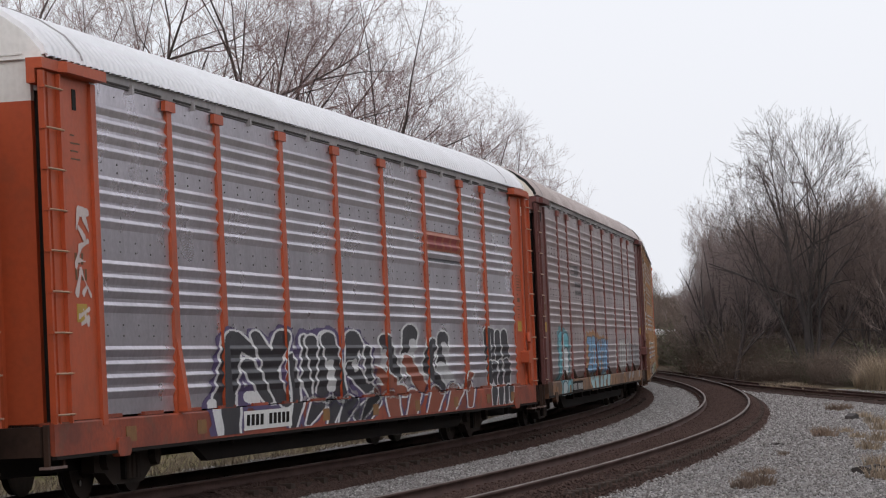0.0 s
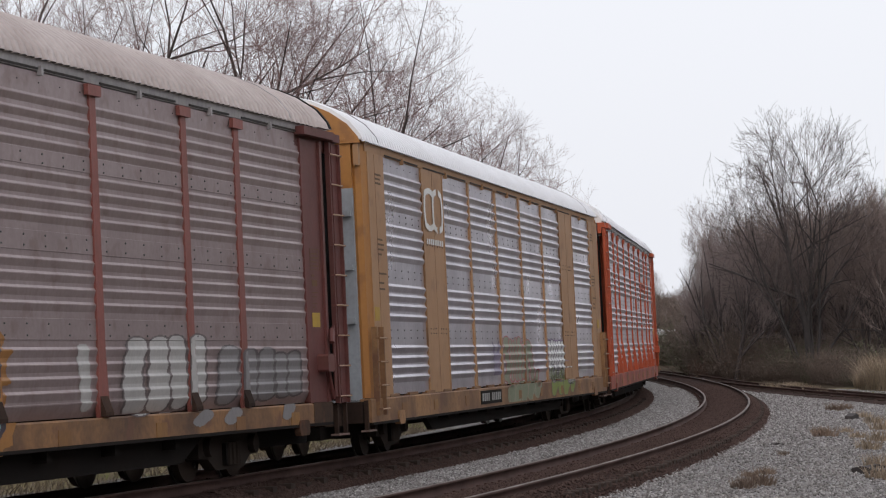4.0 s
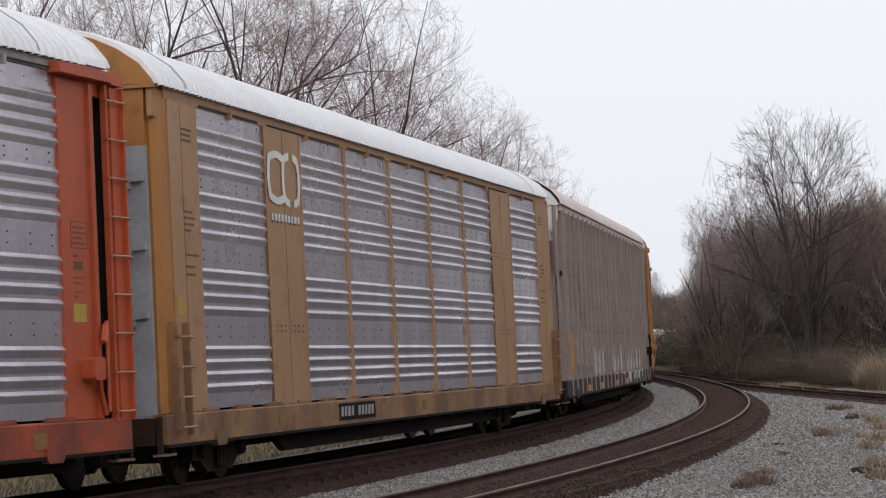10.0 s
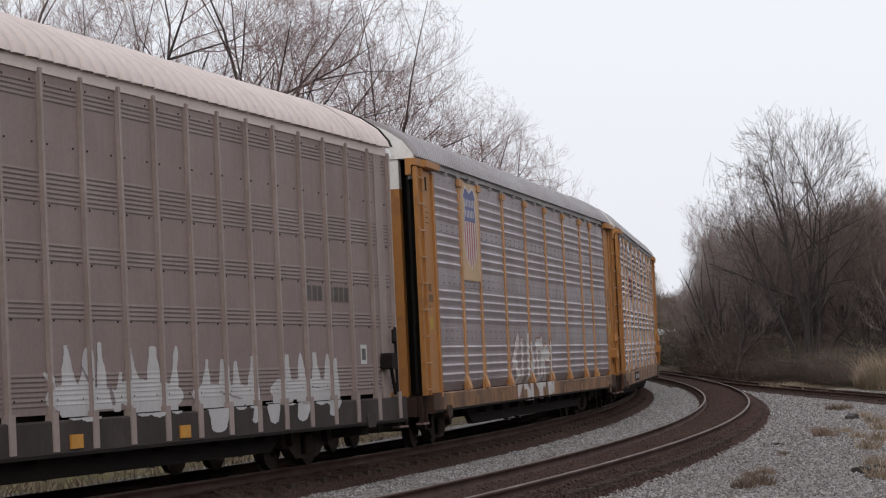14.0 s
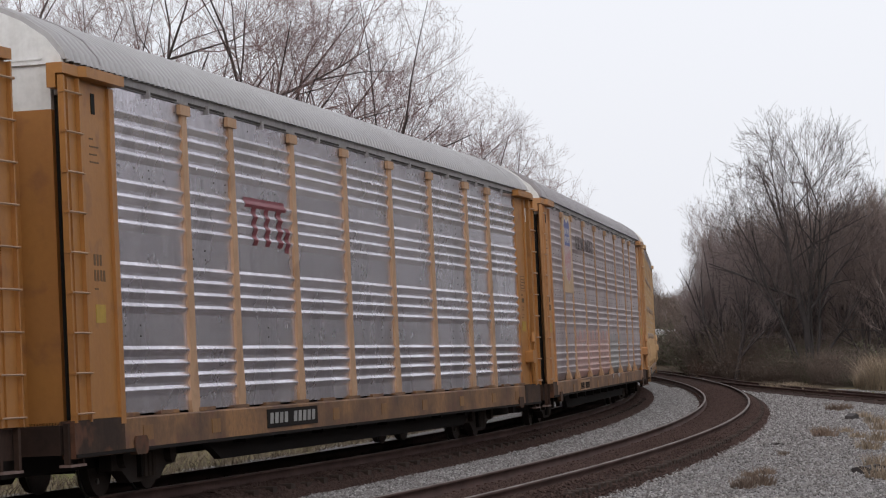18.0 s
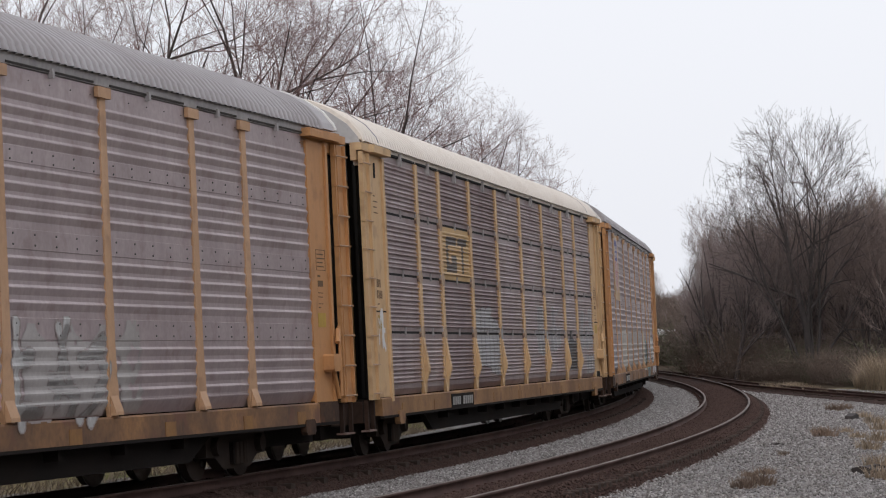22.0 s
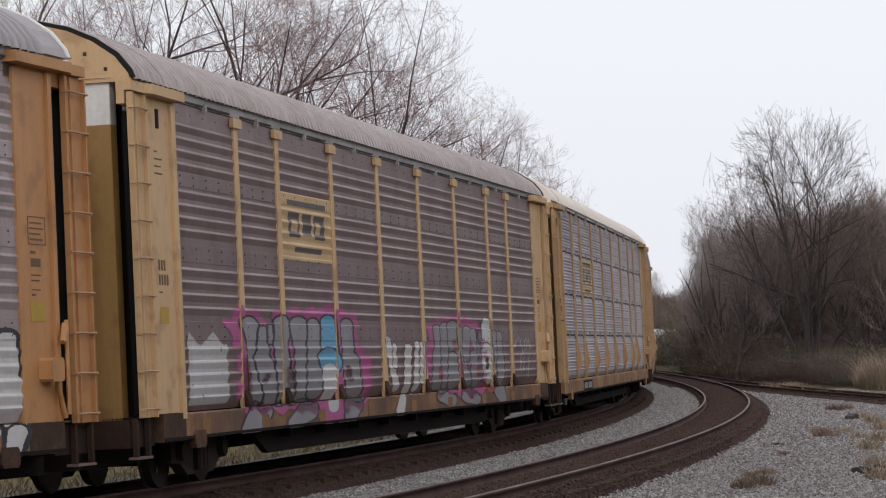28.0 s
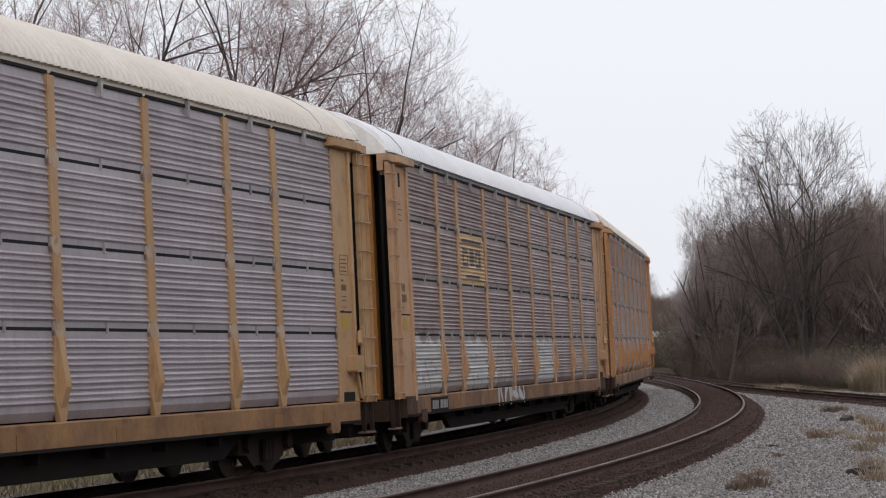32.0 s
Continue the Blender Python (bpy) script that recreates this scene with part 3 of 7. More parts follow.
def truck_meshes():
    if "truck" in CAR_MESH:
        return
    s = Shape()
    for y in (-1.0, 1.0):
        out = [(-1.2, 0.32), (-1.2, 0.62), (-0.75, 0.72), (0.75, 0.72), (1.2, 0.62), (1.2, 0.32), (0.85, 0.30), (0.55, 0.14), (-0.55, 0.14), (-0.85, 0.30)]
        s.prism(out, y - 0.08, y + 0.08, STEEL)
        s.box(-0.28, 0.28, y - 0.14, y + 0.14, 0.2, 0.5, DARK)
        for x in (-0.16, 0.0, 0.16):
            s.tube((x, y * 1.12, 0.2), (x, y * 1.12, 0.5), 0.06, STEEL, 8)
        for x in (-0.89, 0.89):
            s.disc((x, y * 1.1, 0.46), 0.13, 0.14, STEEL, 10)
    s.box(-0.2, 0.2, -1.0, 1.0, 0.42, 0.66, DARK).box(-1.15, 1.15, -0.6, 0.6, 0.3, 0.72, DARK)
    CAR_MESH["truck"] = s.mesh("truck_frame")
    w = Shape()
    for y in (-0.75, 0.75):
        w.disc((0, y, 0), 0.455, 0.13, STEEL, 26)
        w.disc((0, y * 0.92, 0), 0.485, 0.03, TREAD, 26)
        w.disc((0, y * 1.09, 0), 0.2, 0.05, STEEL, 12)
        for k in range(3):
            a = k * 2.1
            w.disc((0.3 * math.cos(a), y * 1.09, 0.3 * math.sin(a)), 0.04, 0.04, TREAD, 6)
    w.tube((0, -1.05, 0), (0, 1.05, 0), 0.085, STEEL, 8)
    CAR_MESH["wheelset"] = w.mesh("wheelset")


WHEELSETS = []


def add_truck(car, x):
    truck_meshes()
    tr = part("truck", CAR_MESH["truck"], car, "dark grimy steel truck", at=(x, 0, 0))
    for dx in (-0.89, 0.89):
        ws = part("wheelset", CAR_MESH["wheelset"], tr)
        ws.matrix_parent_inverse = Matrix.Translation((dx, 0, 0.457))
        WHEELSETS.append(ws)


def post_mesh(style, mat, wide=1.0, proud=0.034):
    key = ("post", style, mat.name, wide, proud)
    if key in CAR_MESH:
        return CAR_MESH[key]
    s = Shape()
    y = -SIDE
    if style == "ribbed":
        a, b = 0.062 * wide, 0.052 * wide
        s.prism([(-0.105, 0.86), (0.105, 0.86), (0.06 + a, 1.12), (a, 1.75), (b, 4.78), (-b, 4.78), (-a, 1.75), (-0.06 - a, 1.12)], y - proud, y + 0.02, mat)
    elif style == "slotted":
        s.prism([(-0.08, 0.97), (0.08, 0.97), (0.2, 1.25), (0.15, 1.93), (0.115, 1.97), (0.1, 4.93), (-0.1, 4.93), (-0.115, 1.97), (-0.15, 1.93), (-0.2, 1.25)], y - 0.042, y + 0.02, mat)
        for z in (3.98, 2.98, 2.02):
            s.prism([(0.15 * math.cos(a), z + 0.12 * math.sin(a)) for a in np.linspace(0, 2 * math.pi, 11)[:-1]], y - 0.046, y, WORN)
    elif style == "plain":
        s.prism([(-0.11, 0.9), (0.11, 0.9), (0.085, 1.65), (0.07, 1.68), (0.062, 4.9), (-0.062, 4.9), (-0.07, 1.68), (-0.085, 1.65)], y - 0.034, y + 0.02, mat)
        for z in (1.9, 2.9, 3.9):
            s.box(-0.075, 0.07, y - 0.037, y, z - 0.08, z + 0.06, mat)
    else:
        s.prism([(-0.035, 0.72), (0.035, 0.72), (0.035, 4.95), (-0.035, 4.95)], y - 0.055, y + 0.02, mat)
        s.box(-0.085, 0.085, y - 0.075, y + 0.02, 0.62, 1.06, mat)
    CAR_MESH[key] = s.mesh("post")
    return CAR_MESH[key]


def add_ladder(car, x0, x1, z0, z1, mat, rungs, y=-SIDE, bar=None):
    """A channel column with its back plate, thin flanges and bare steel rungs."""
    if z1 - z0 > 3:
        c = x0 + 0.2
        out = [(x0, y - 0.02), (x0, y - 0.09), (x0 + 0.05, y - 0.09), (x0 + 0.05, y - 0.035), (c, y - 0.035), (c, y - 0.06), (c + 0.03, y - 0.06), (c + 0.03, y - 0.035),
               (x1 - 0.035, y - 0.035), (x1 - 0.035, y - 0.085), (x1, y - 0.085), (x1, y - 0.02)]
        s = Shape().prism(out, z0, z1, mat, "z")
    else:
        s = Shape().box(x0, x0 + 0.06, y - 0.06, y + 0.03, z0, z1, mat).box(x1 - 0.06, x1, y - 0.06, y + 0.05, z0, z1, mat)
    lad = part("ladder", s, car)
    r = Shape().tube((x0 - 0.01, y - 0.1, 0), (x1 + 0.02, y - 0.1, 0), 0.013, bar or RUNG, 6)
    r.box(x0 - 0.02, x0 + 0.01, y - 0.11, y - 0.04, -0.015, 0.015, mat).box(x1 - 0.02, x1 + 0.01, y - 0.11, y - 0.03, -0.015, 0.015, mat)
    me = r.mesh("rung")
    for i in range(rungs):
        part("rung", me, lad, at=(0, 0, z0 + 0.1 + (z1 - z0 - 0.28) * i / (rungs - 1)))


def add_stencils(car, sgn, ink):
    """Small painted data panels on a corner plate."""
    s = Shape()
    y0, y1 = -SIDE - 0.034, -SIDE - 0.02
    x = 12.45 if sgn > 0 else -12.98
    if sgn > 0:
        for a, b, c, d in ((x, x + 0.44, 2.92, 2.93), (x, x + 0.44, 3.22, 3.23), (x, x + 0.012, 2.92, 3.23), (x + 0.428, x + 0.44, 2.92, 3.23)):
            s.box(a, b, y0, y1, c, d, ink)
        for i, w in enumerate((0.3, 0.34, 0.26, 0.31)):
            s.box(x + 0.05, x + 0.05 + w, y0, y1, 3.15 - 0.06 * i, 3.168 - 0.06 * i, ink)
        for z, w, h in ((2.82, 0.12, 0.03), (2.68, 0.24, 0.09), (2.58, 0.24, 0.014), (2.52, 0.2, 0.014), (2.42, 0.22, 0.012), (2.36, 0.1, 0.02)):
            s.box(x + 0.05, x + 0.05 + w, y0, y1, z, z + h, ink)
    else:
        for i, w in enumerate((0.13, 0.3, 0.24, 0.3)):
            s.box(x, x + w, y0, y1, 4.2 - 0.09 * i, 4.218 - 0.09 * i, ink)
        for z, n in ((2.74, 3), (2.56, 4)):
            for i in range(n):
                s.box(x + 0.1 * i, x + 0.1 * i + 0.06, y0, y1, z, z + 0.13, ink)
        s.box(x, x + 0.12, y0, y1, 2.46, 2.48, ink)
        # Black block paints in the dark slot at the plate's top.
        s.box(x + 0.1, x + 0.22, y0 - 0.004, y1, 4.5, 4.74, BLACK)
    part("stencil", s, car, "small dark stencilled data")["kind"] = "stuff"


def add_brakes(car, mats):
    s = Shape()
    s.box(12.6, 12.9, -SIDE - 0.2, -SIDE - 0.02, 1.42, 1.68, mats, 0.03).tube((13.15, -SIDE - 0.12, 1.05), (13.15, -SIDE - 0.12, 2.1), 0.025, mats, 6)
    s.tube((12.9, -SIDE - 0.1, 1.45), (13.1, -SIDE - 0.1, 1.02), 0.03, mats, 6).tube((13.15, -SIDE - 0.1, 2.05), (13.0, -SIDE - 0.14, 1.85), 0.04, mats, 6)
    part("hand_brake", s, car)


HEMMED, WIDE = [], []
ENDDARK = material("dark rusty end sill", (0.06, 0.034, 0.025), 0.85, 0, (0.022, 0.015, 0.013), 0.8, 0.2, spec=0.12)
ENDRUST = material("dark rust over yellow paint", (0.095, 0.05, 0.03), 0.8, 0, (0.03, 0.019, 0.015), 0.9, 0.3, rust=0.7, spec=0.2)


def make_car(k, spec):
    kind, paint = spec["kind"], spec["paint"]
    sheet, roofm = spec["sheet"], spec["roof"]
    endm, endtop = spec.get("end", paint), spec.get("end_top", spec.get("end", paint))
    sillm = spec.get("sill", paint)
    car = tagged(new("autorack_car"), spec["label"], "railway car", "train of vehicle carriers")
    # inner hull, a dark block in place of the shaded interior; floor and underframe
    part("hull", Shape().box(-13.2, 13.2, -SIDE + 0.12, SIDE - 0.02, 0.95, 5.02, DARK), car, "dark block in place of the shaded interior")
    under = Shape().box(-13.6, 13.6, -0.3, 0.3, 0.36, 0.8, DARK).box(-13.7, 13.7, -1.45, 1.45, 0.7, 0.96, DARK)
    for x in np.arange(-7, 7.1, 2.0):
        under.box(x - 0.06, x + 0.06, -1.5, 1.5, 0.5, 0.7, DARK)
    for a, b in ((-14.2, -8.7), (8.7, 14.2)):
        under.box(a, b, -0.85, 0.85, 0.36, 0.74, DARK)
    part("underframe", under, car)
    gear = Shape().tube((-7.5, -1.2, 0.45), (7.5, -1.2, 0.45), 0.025, STEEL, 6).tube((-1.5, -0.9, 0.52), (0.2, -0.9, 0.52), 0.2, DARK, 10)
    gear.box(2.2, 3.0, -1.3, -0.6, 0.38, 0.72, DARK).box(-4.2, -3.7, -1.3, -0.8, 0.4, 0.7, DARK)
    gear.prism([(-8.4, 0.62), (-7.6, 0.3), (7.6, 0.3), (8.4, 0.62)], -1.32, -1.22, DARK)
    if kind == "smooth":
        for x in np.arange(-6, 6, 1.7):
            gear.tube((x, -1.3, 0.36), (x + 0.5, -1.3, 0.3), 0.02, STEEL, 5).tube((x, -1.3, 0.6), (x, -1.3, 0.36), 0.02, STEEL, 5)
    part("brake_gear", gear, car)
    for x in (-10.06, 10.06):
        add_truck(car, x)
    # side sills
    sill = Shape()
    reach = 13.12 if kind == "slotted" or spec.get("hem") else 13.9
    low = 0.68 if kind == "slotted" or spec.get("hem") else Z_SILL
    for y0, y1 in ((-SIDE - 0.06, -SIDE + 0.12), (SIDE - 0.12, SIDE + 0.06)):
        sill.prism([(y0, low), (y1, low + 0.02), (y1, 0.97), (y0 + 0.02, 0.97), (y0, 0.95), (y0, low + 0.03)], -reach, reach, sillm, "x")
    # Near-black strip along the sill's lower edge.
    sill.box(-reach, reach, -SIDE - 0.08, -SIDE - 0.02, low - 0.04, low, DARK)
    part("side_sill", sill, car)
    # The sill's ends are separate sections in a darker rust-brown.
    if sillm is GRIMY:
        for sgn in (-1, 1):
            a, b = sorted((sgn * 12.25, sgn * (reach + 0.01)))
            part("sill_end", Shape().box(a, b, -SIDE - 0.066, -SIDE + 0.1, low - 0.05, 0.975, ENDRUST), car, "dark rusty end of the sill")
    if kind in ("ribbed", "plain") and not spec.get("hem"):
        hook = Shape()
        for x in np.arange(-12.0, 12.1, 1.5):
            hook.box(x - 0.35, x + 0.35, -SIDE - 0.045, -SIDE + 0.05, 0.975, 1.02, sillm)
        part("tie_strip", hook, car)["kind"] = "stuff"
    # far side, closed
    part("far_side", Shape().prism([(SIDE, 0.97), (SIDE - 0.1, 0.97), (SIDE - 0.1, 5.05), (SIDE, 5.05)], -13.7, 13.7, sheet, "x"), car)
    # visible side
    if kind == "smooth":
        edges = [-12.72 + 1.19 * i for i in range(23)]
        edges = [e for e in edges if e < 13.5]
        marks = edges
    elif kind == "plain":
        edges = [-12.2, -9.0, -4.45, -1.48, 1.48, 4.45, 9.1, 12.1]
        marks = [-4.45, -1.48, 1.48, 4.45]
    else:
        edges = [-12.2, *POSTS, 12.3]
        marks = POSTS
    prof = {"plain": "ribbed"}.get(kind, kind)
    if spec.get("wide"):
        WIDE.append(car)
    if spec.get("hem"):
        prof = "hemmed"
        HEMMED.append(car)
    for a, b in zip(edges[:-1], edges[1:]):
        if kind == "plain" and a in (-9.0, 4.45):
            a, b = (-7.1, b) if a == -9.0 else (a, 7.05)
        m = spec.get("bays", {}).get(round(a, 2), sheet)
        part("side_panel", panel_mesh(prof, b - a - 0.01, m), car, at=((a + b) / 2, 0, 0))
    pm = post_mesh(kind, spec.get("posts", paint), spec.get("wide", 1.75), 0.03 if spec.get("hem") else 0.042)
    gm = ENDDARK if kind == "ribbed" and paint in (MAROON, CREAM) else spec.get("posts", paint)
    tall_foot = "tall_feet" in spec
    gus = ("gusset", gm.name, tall_foot)
    if tall_foot and gus not in CAR_MESH:
        CAR_MESH[gus] = Shape().prism([(-SIDE - 0.04, 1.95), (-SIDE - 0.15, 1.04), (-SIDE - 0.15, 0.985), (-SIDE - 0.04, 0.985)], -0.075, 0.075, gm, "x").mesh("foot_gusset")
    if spec.get("hem") and gus not in CAR_MESH:
        CAR_MESH[gus] = Shape().prism([(-SIDE - 0.034, 1.22), (-SIDE - 0.1, 1.03), (-SIDE - 0.1, 0.985), (-SIDE - 0.034, 0.985)], -0.12, 0.12, gm, "x").mesh("foot_gusset")
    if kind == "slotted":
        gus = ("knee", gm.name)
        if gus not in CAR_MESH:
            CAR_MESH[gus] = Shape().prism([(-SIDE - 0.04, 1.98), (-SIDE - 0.125, 1.42), (-SIDE - 0.125, 1.36), (-SIDE - 0.05, 1.14), (-SIDE - 0.03, 1.12)], -0.075, 0.075, gm, "x").mesh("foot_gusset")
    for x in marks:
        po = part("post", pm, car, at=(x, 0, 0))
        if gus in CAR_MESH and x < spec.get("tall_feet", 99):
            part("foot_gusset", CAR_MESH[gus], po)
        if kind == "ribbed":
            key = ("cap", spec.get("posts", paint).name)
            if key not in CAR_MESH:
                CAR_MESH[key] = Shape().box(-0.2, 0.2, -SIDE - 0.065, -SIDE - 0.01, 4.76, 4.89, spec.get("posts", paint), 0.008).mesh("post_cap")
            part("post_cap", CAR_MESH[key], po)
    if kind == "plain":
        for a, b in ((-9.0, -7.1), (7.05, 9.1)):
            s = Shape().box(a, b, -SIDE - 0.034, -SIDE + 0.1, 0.98, 4.9, paint, 0.02)
            s.box(a, a + 0.07, -SIDE - 0.038, -SIDE, 0.98, 4.9, paint).box(b - 0.07, b, -SIDE - 0.045, -SIDE, 0.98, 4.9, paint)
            s.box((a + b) / 2 - 0.012, (a + b) / 2 + 0.012, -SIDE - 0.037, -SIDE, 1.0, 4.88, SILL_T)
            for z in (2.0, 2.08, 3.55, 3.63):
                for e in (0.25, 0.5, 0.7, 1.2, 1.4, 1.65):
                    s.box(a + e, a + e + 0.04, -SIDE - 0.04, -SIDE, z, z + 0.025, HOLE)
            part("plate_bay", s, car, "wide painted steel plate")
    # roof rail, roof and its end arches
    fas = spec.get("fascia", FASCIA)
    ztop = {"ribbed": 4.91, "slotted": 4.955, "plain": 4.9, "smooth": 4.9}[kind]
    s = Shape().prism([(-SIDE + 0.05, ztop), (-SIDE - 0.02, ztop), (-SIDE - 0.03, 5.04), (-SIDE - 0.015, 5.08), (-SIDE + 0.1, 5.08)], -13.4, 13.4, fas, "x")
    part("roof_rail", s, car)
    if kind in ("ribbed", "slotted", "plain"):
        slot = Shape()
        for a, b in zip(edges[:-1], edges[1:]):
            if kind == "slotted":
                # Black strip paints in the shade of the gap under the roof rail.
                slot.box(a + 0.06, b - 0.06, -SIDE - 0.034, -SIDE, ztop - 0.016, ztop + 0.022, BLACK)
                slot.box((a + b) / 2 - 0.035, (a + b) / 2 + 0.035, -SIDE - 0.075, -SIDE, ztop - 0.15, ztop + 0.06, FASCIA)
                continue
            slot.box(a + 0.25, (a + b) / 2 - 0.06, -SIDE - 0.036, -SIDE, ztop + 0.012, ztop + 0.036, HOLE)
            slot.box((a + b) / 2 + 0.06, b - 0.25, -SIDE - 0.036, -SIDE, ztop + 0.012, ztop + 0.036, HOLE)
            slot.box((a + b) / 2 - 0.03, (a + b) / 2 + 0.03, -SIDE - 0.06, -SIDE, ztop - 0.05, ztop + 0.06, fas if kind != "slotted" else HOLE)
        part("roof_bracket", slot, car)["kind"] = "stuff"
    key = (roofm.name, kind == "smooth")
    if key not in ROOFS:
        ROOFS[key] = roof_mesh(roofm, ROOF_NEAR, 12.9, 0.4 if kind == "smooth" else 0.2)
    part("roof", ROOFS[key], car)
    for sgn in (-1, 1):
        arch = spec.get("arch", endtop) if sgn < 0 else roofm
        wd = spec.get("door", 1.13)
        dx = -13.7 if sgn < 0 else 13.6
        face = []
        for y in np.arange(-0.95, 1.0, 0.38):
            face += [(dx, y - 0.05), (dx + 0.04 * sgn, y - 0.03), (dx + 0.04 * sgn, y + 0.03), (dx, y + 0.05)]
        if sgn < 0:
            # rounded end wall under the roof's edge, with its rows of bolts
            end = Shape().prism(roof_outline(-0.02), -13.74, -13.62, arch, "x")
            for a, z in roof_outline(-0.17):
                if z > 5 and arch is CREAM:
                    end.box(-13.755, -13.74, a - 0.02, a + 0.02, z - 0.02, z + 0.02, HOLE)
            end.box(-13.75, -13.74, -1.35, 1.35, 5.06, 5.08, arch)
            part("roof_arch", end, car)
            part("roof_seal", Shape().prism(roof_outline(0.03), -13.7, -13.64, BLACK if spec.get("dark_seal") else roofm, "x"), car, "black rubber seal" if spec.get("dark_seal") else "")
            part("roof_flashing", Shape().prism([(-13.7, 4.66), (-13.6, 4.66), (-13.2, 5.08), (-13.7, 5.08)], -SIDE + 0.02, -SIDE + 0.1, fas if fas is not FASCIA else ROOF_GREY), car)
        else:
            part("roof_arch", Shape().prism(roof_outline(0.03), 12.75, ROOF_FAR, arch, "x"), car)
            part("roof_lip", Shape().prism(roof_outline(0.045), ROOF_FAR - 0.09, ROOF_FAR, BLACK if spec.get("dark_seal") else WHITE, "x"), car)
            part("roof_seal", Shape().prism(roof_outline(0.038), ROOF_FAR, ROOF_FAR + 0.03, BLACK, "x"), car, "black rubber seal")
            part("end_hood", Shape().prism(roof_outline(-0.1), ROOF_FAR + 0.03, ROOF_FAR + 0.35, endtop, "x"), car)
        for x in ((-12.6,) if sgn < 0 else (11.7,)):
            part("roof_joint", Shape().prism(roof_outline(0.056), x - 0.02, x + 0.02, FASCIA, "x"), car)
        low = Shape().prism([(dx - 0.22 * sgn, -wd), (dx, -wd)] + face + [(dx, wd), (dx - 0.22 * sgn, wd)], 0.9, spec.get("split", 4.3), endm, "z")
        door = part("end_door", low, car)
        for z in (2.2, 3.05, 3.9) if "latch" in spec else ():
            part("latch", Shape().prism([(a - wd, z + b) for a, b in ((0.03, -0.04), (0.2, -0.05), (0.2, -0.14), (0.26, -0.14), (0.26, 0.1), (0.2, 0.1), (0.2, 0.05), (0.03, 0.04))],
                                        *sorted((dx, dx + sgn * 0.08)), spec.get("latch", endm), "x"), door, "dark latch")
        part("end_top", Shape().box(*sorted((dx - 0.22 * sgn, dx)), -wd, wd, spec.get("split", 4.3), 5.03, endtop), car)
        coupler = Shape().box(*sorted((sgn * 13.7, sgn * 14.55)), -0.14, 0.14, 0.66, 0.92, STEEL).box(*sorted((sgn * 14.2, sgn * 14.6)), -0.2, 0.2, 0.62, 0.96, STEEL, 0.05)
        coupler.tube((sgn * 13.8, -0.5, 0.7), (sgn * 14.5, -0.35, 0.35), 0.03, BLACK, 6)
        part("coupler", coupler, car)
        # corner plate, ladder bay and step
        c0, c1 = sorted((sgn * 12.2, sgn * (13.0 if sgn > 0 else 13.32)))
        if kind in ("ribbed", "slotted"):
            s = Shape().box(c0 + 0.02, c1, -SIDE - 0.03, -SIDE + 0.14, 0.98, 4.84, paint, 0.02)
            s.box(*sorted((sgn * 12.2, sgn * 12.36)), -SIDE - (0.034 if sgn > 0 else 0.07), -SIDE, 0.9, 4.84, paint)
            s.box(*sorted((sgn * 13.0, sgn * 13.1)), -SIDE - 0.07, -SIDE, 0.98, 4.84, paint) if sgn > 0 else None
            s.box(c0 + 0.03, c1 - 0.02, -SIDE - 0.033, -SIDE, 2.34, 2.365, DARK) if kind == "slotted" else None
            if kind == "slotted" and sgn > 0:
                # Black block paints in the shade of the pocket at the plate's foot.
                s.box(c0 + 0.2, c1 - 0.03, -SIDE - 0.035, -SIDE, 0.985, 1.12, BLACK)
            part("corner_plate", s, car)
            part("placard", Shape().box(*((12.45, 12.8) if sgn > 0 else (-12.98, -12.66)), -SIDE - 0.036, -SIDE, 2.08, 2.29, NOTICE), car, "small yellow notice plate")
            # Black panel stands in for the shade in the gap behind the ladder.
            part("ladder_recess", Shape().box(*sorted((sgn * 13.1, sgn * (13.9 if sgn > 0 else 13.6))), -SIDE + 0.1, -SIDE + 0.15, 0.98, 4.84, BLACK), car)
            add_stencils(car, sgn, spec.get("ink", STENCIL))
            x0, x1 = (12.05, 13.98) if sgn > 0 else (-13.92, -12.05)
            w = 0.5
            out = [(x0, -SIDE + 0.1), (x0, -SIDE - 0.16), (x1 - w, -SIDE - 0.16), (x1 - w + 0.1, -SIDE - 0.09), (x1, -SIDE - 0.09), (x1, -SIDE + 0.1)]
            out = out if sgn > 0 else [(x0, -SIDE + 0.1), (x0, -SIDE - 0.09), (x0 + w, -SIDE - 0.09), (x0 + w + 0.1, -SIDE - 0.16), (x1, -SIDE - 0.16), (x1, -SIDE + 0.1)]
            part("top_bracket", Shape().prism(out, 4.88, 5.0, paint, "z").box(x0, x1, -SIDE, -SIDE + 0.1, 4.72, 4.88, paint), car)
            x0, x1 = (13.42, 13.98) if sgn > 0 else (-13.9, -13.36)
            add_ladder(car, x0, x1, 0.95, 4.86, paint, 9)
        elif kind == "plain":
            e = 13.3 if sgn < 0 else 13.62
            s = Shape().box(*sorted((sgn * 12.1, sgn * e)), -SIDE - 0.034, -SIDE + 0.1, 0.98, 4.9, paint, 0.02)
            s.box(*sorted((sgn * 12.78, sgn * 12.8)), -SIDE - 0.037, -SIDE, 1.0, 4.88, SILL_T)
            part("corner_plate", s, car)
            part("placard", Shape().box(*sorted((sgn * 12.9, sgn * 13.22)), -SIDE - 0.042, -SIDE, 2.2, 2.42, NOTICE), car, "small yellow notice plate")
            ink = Shape()
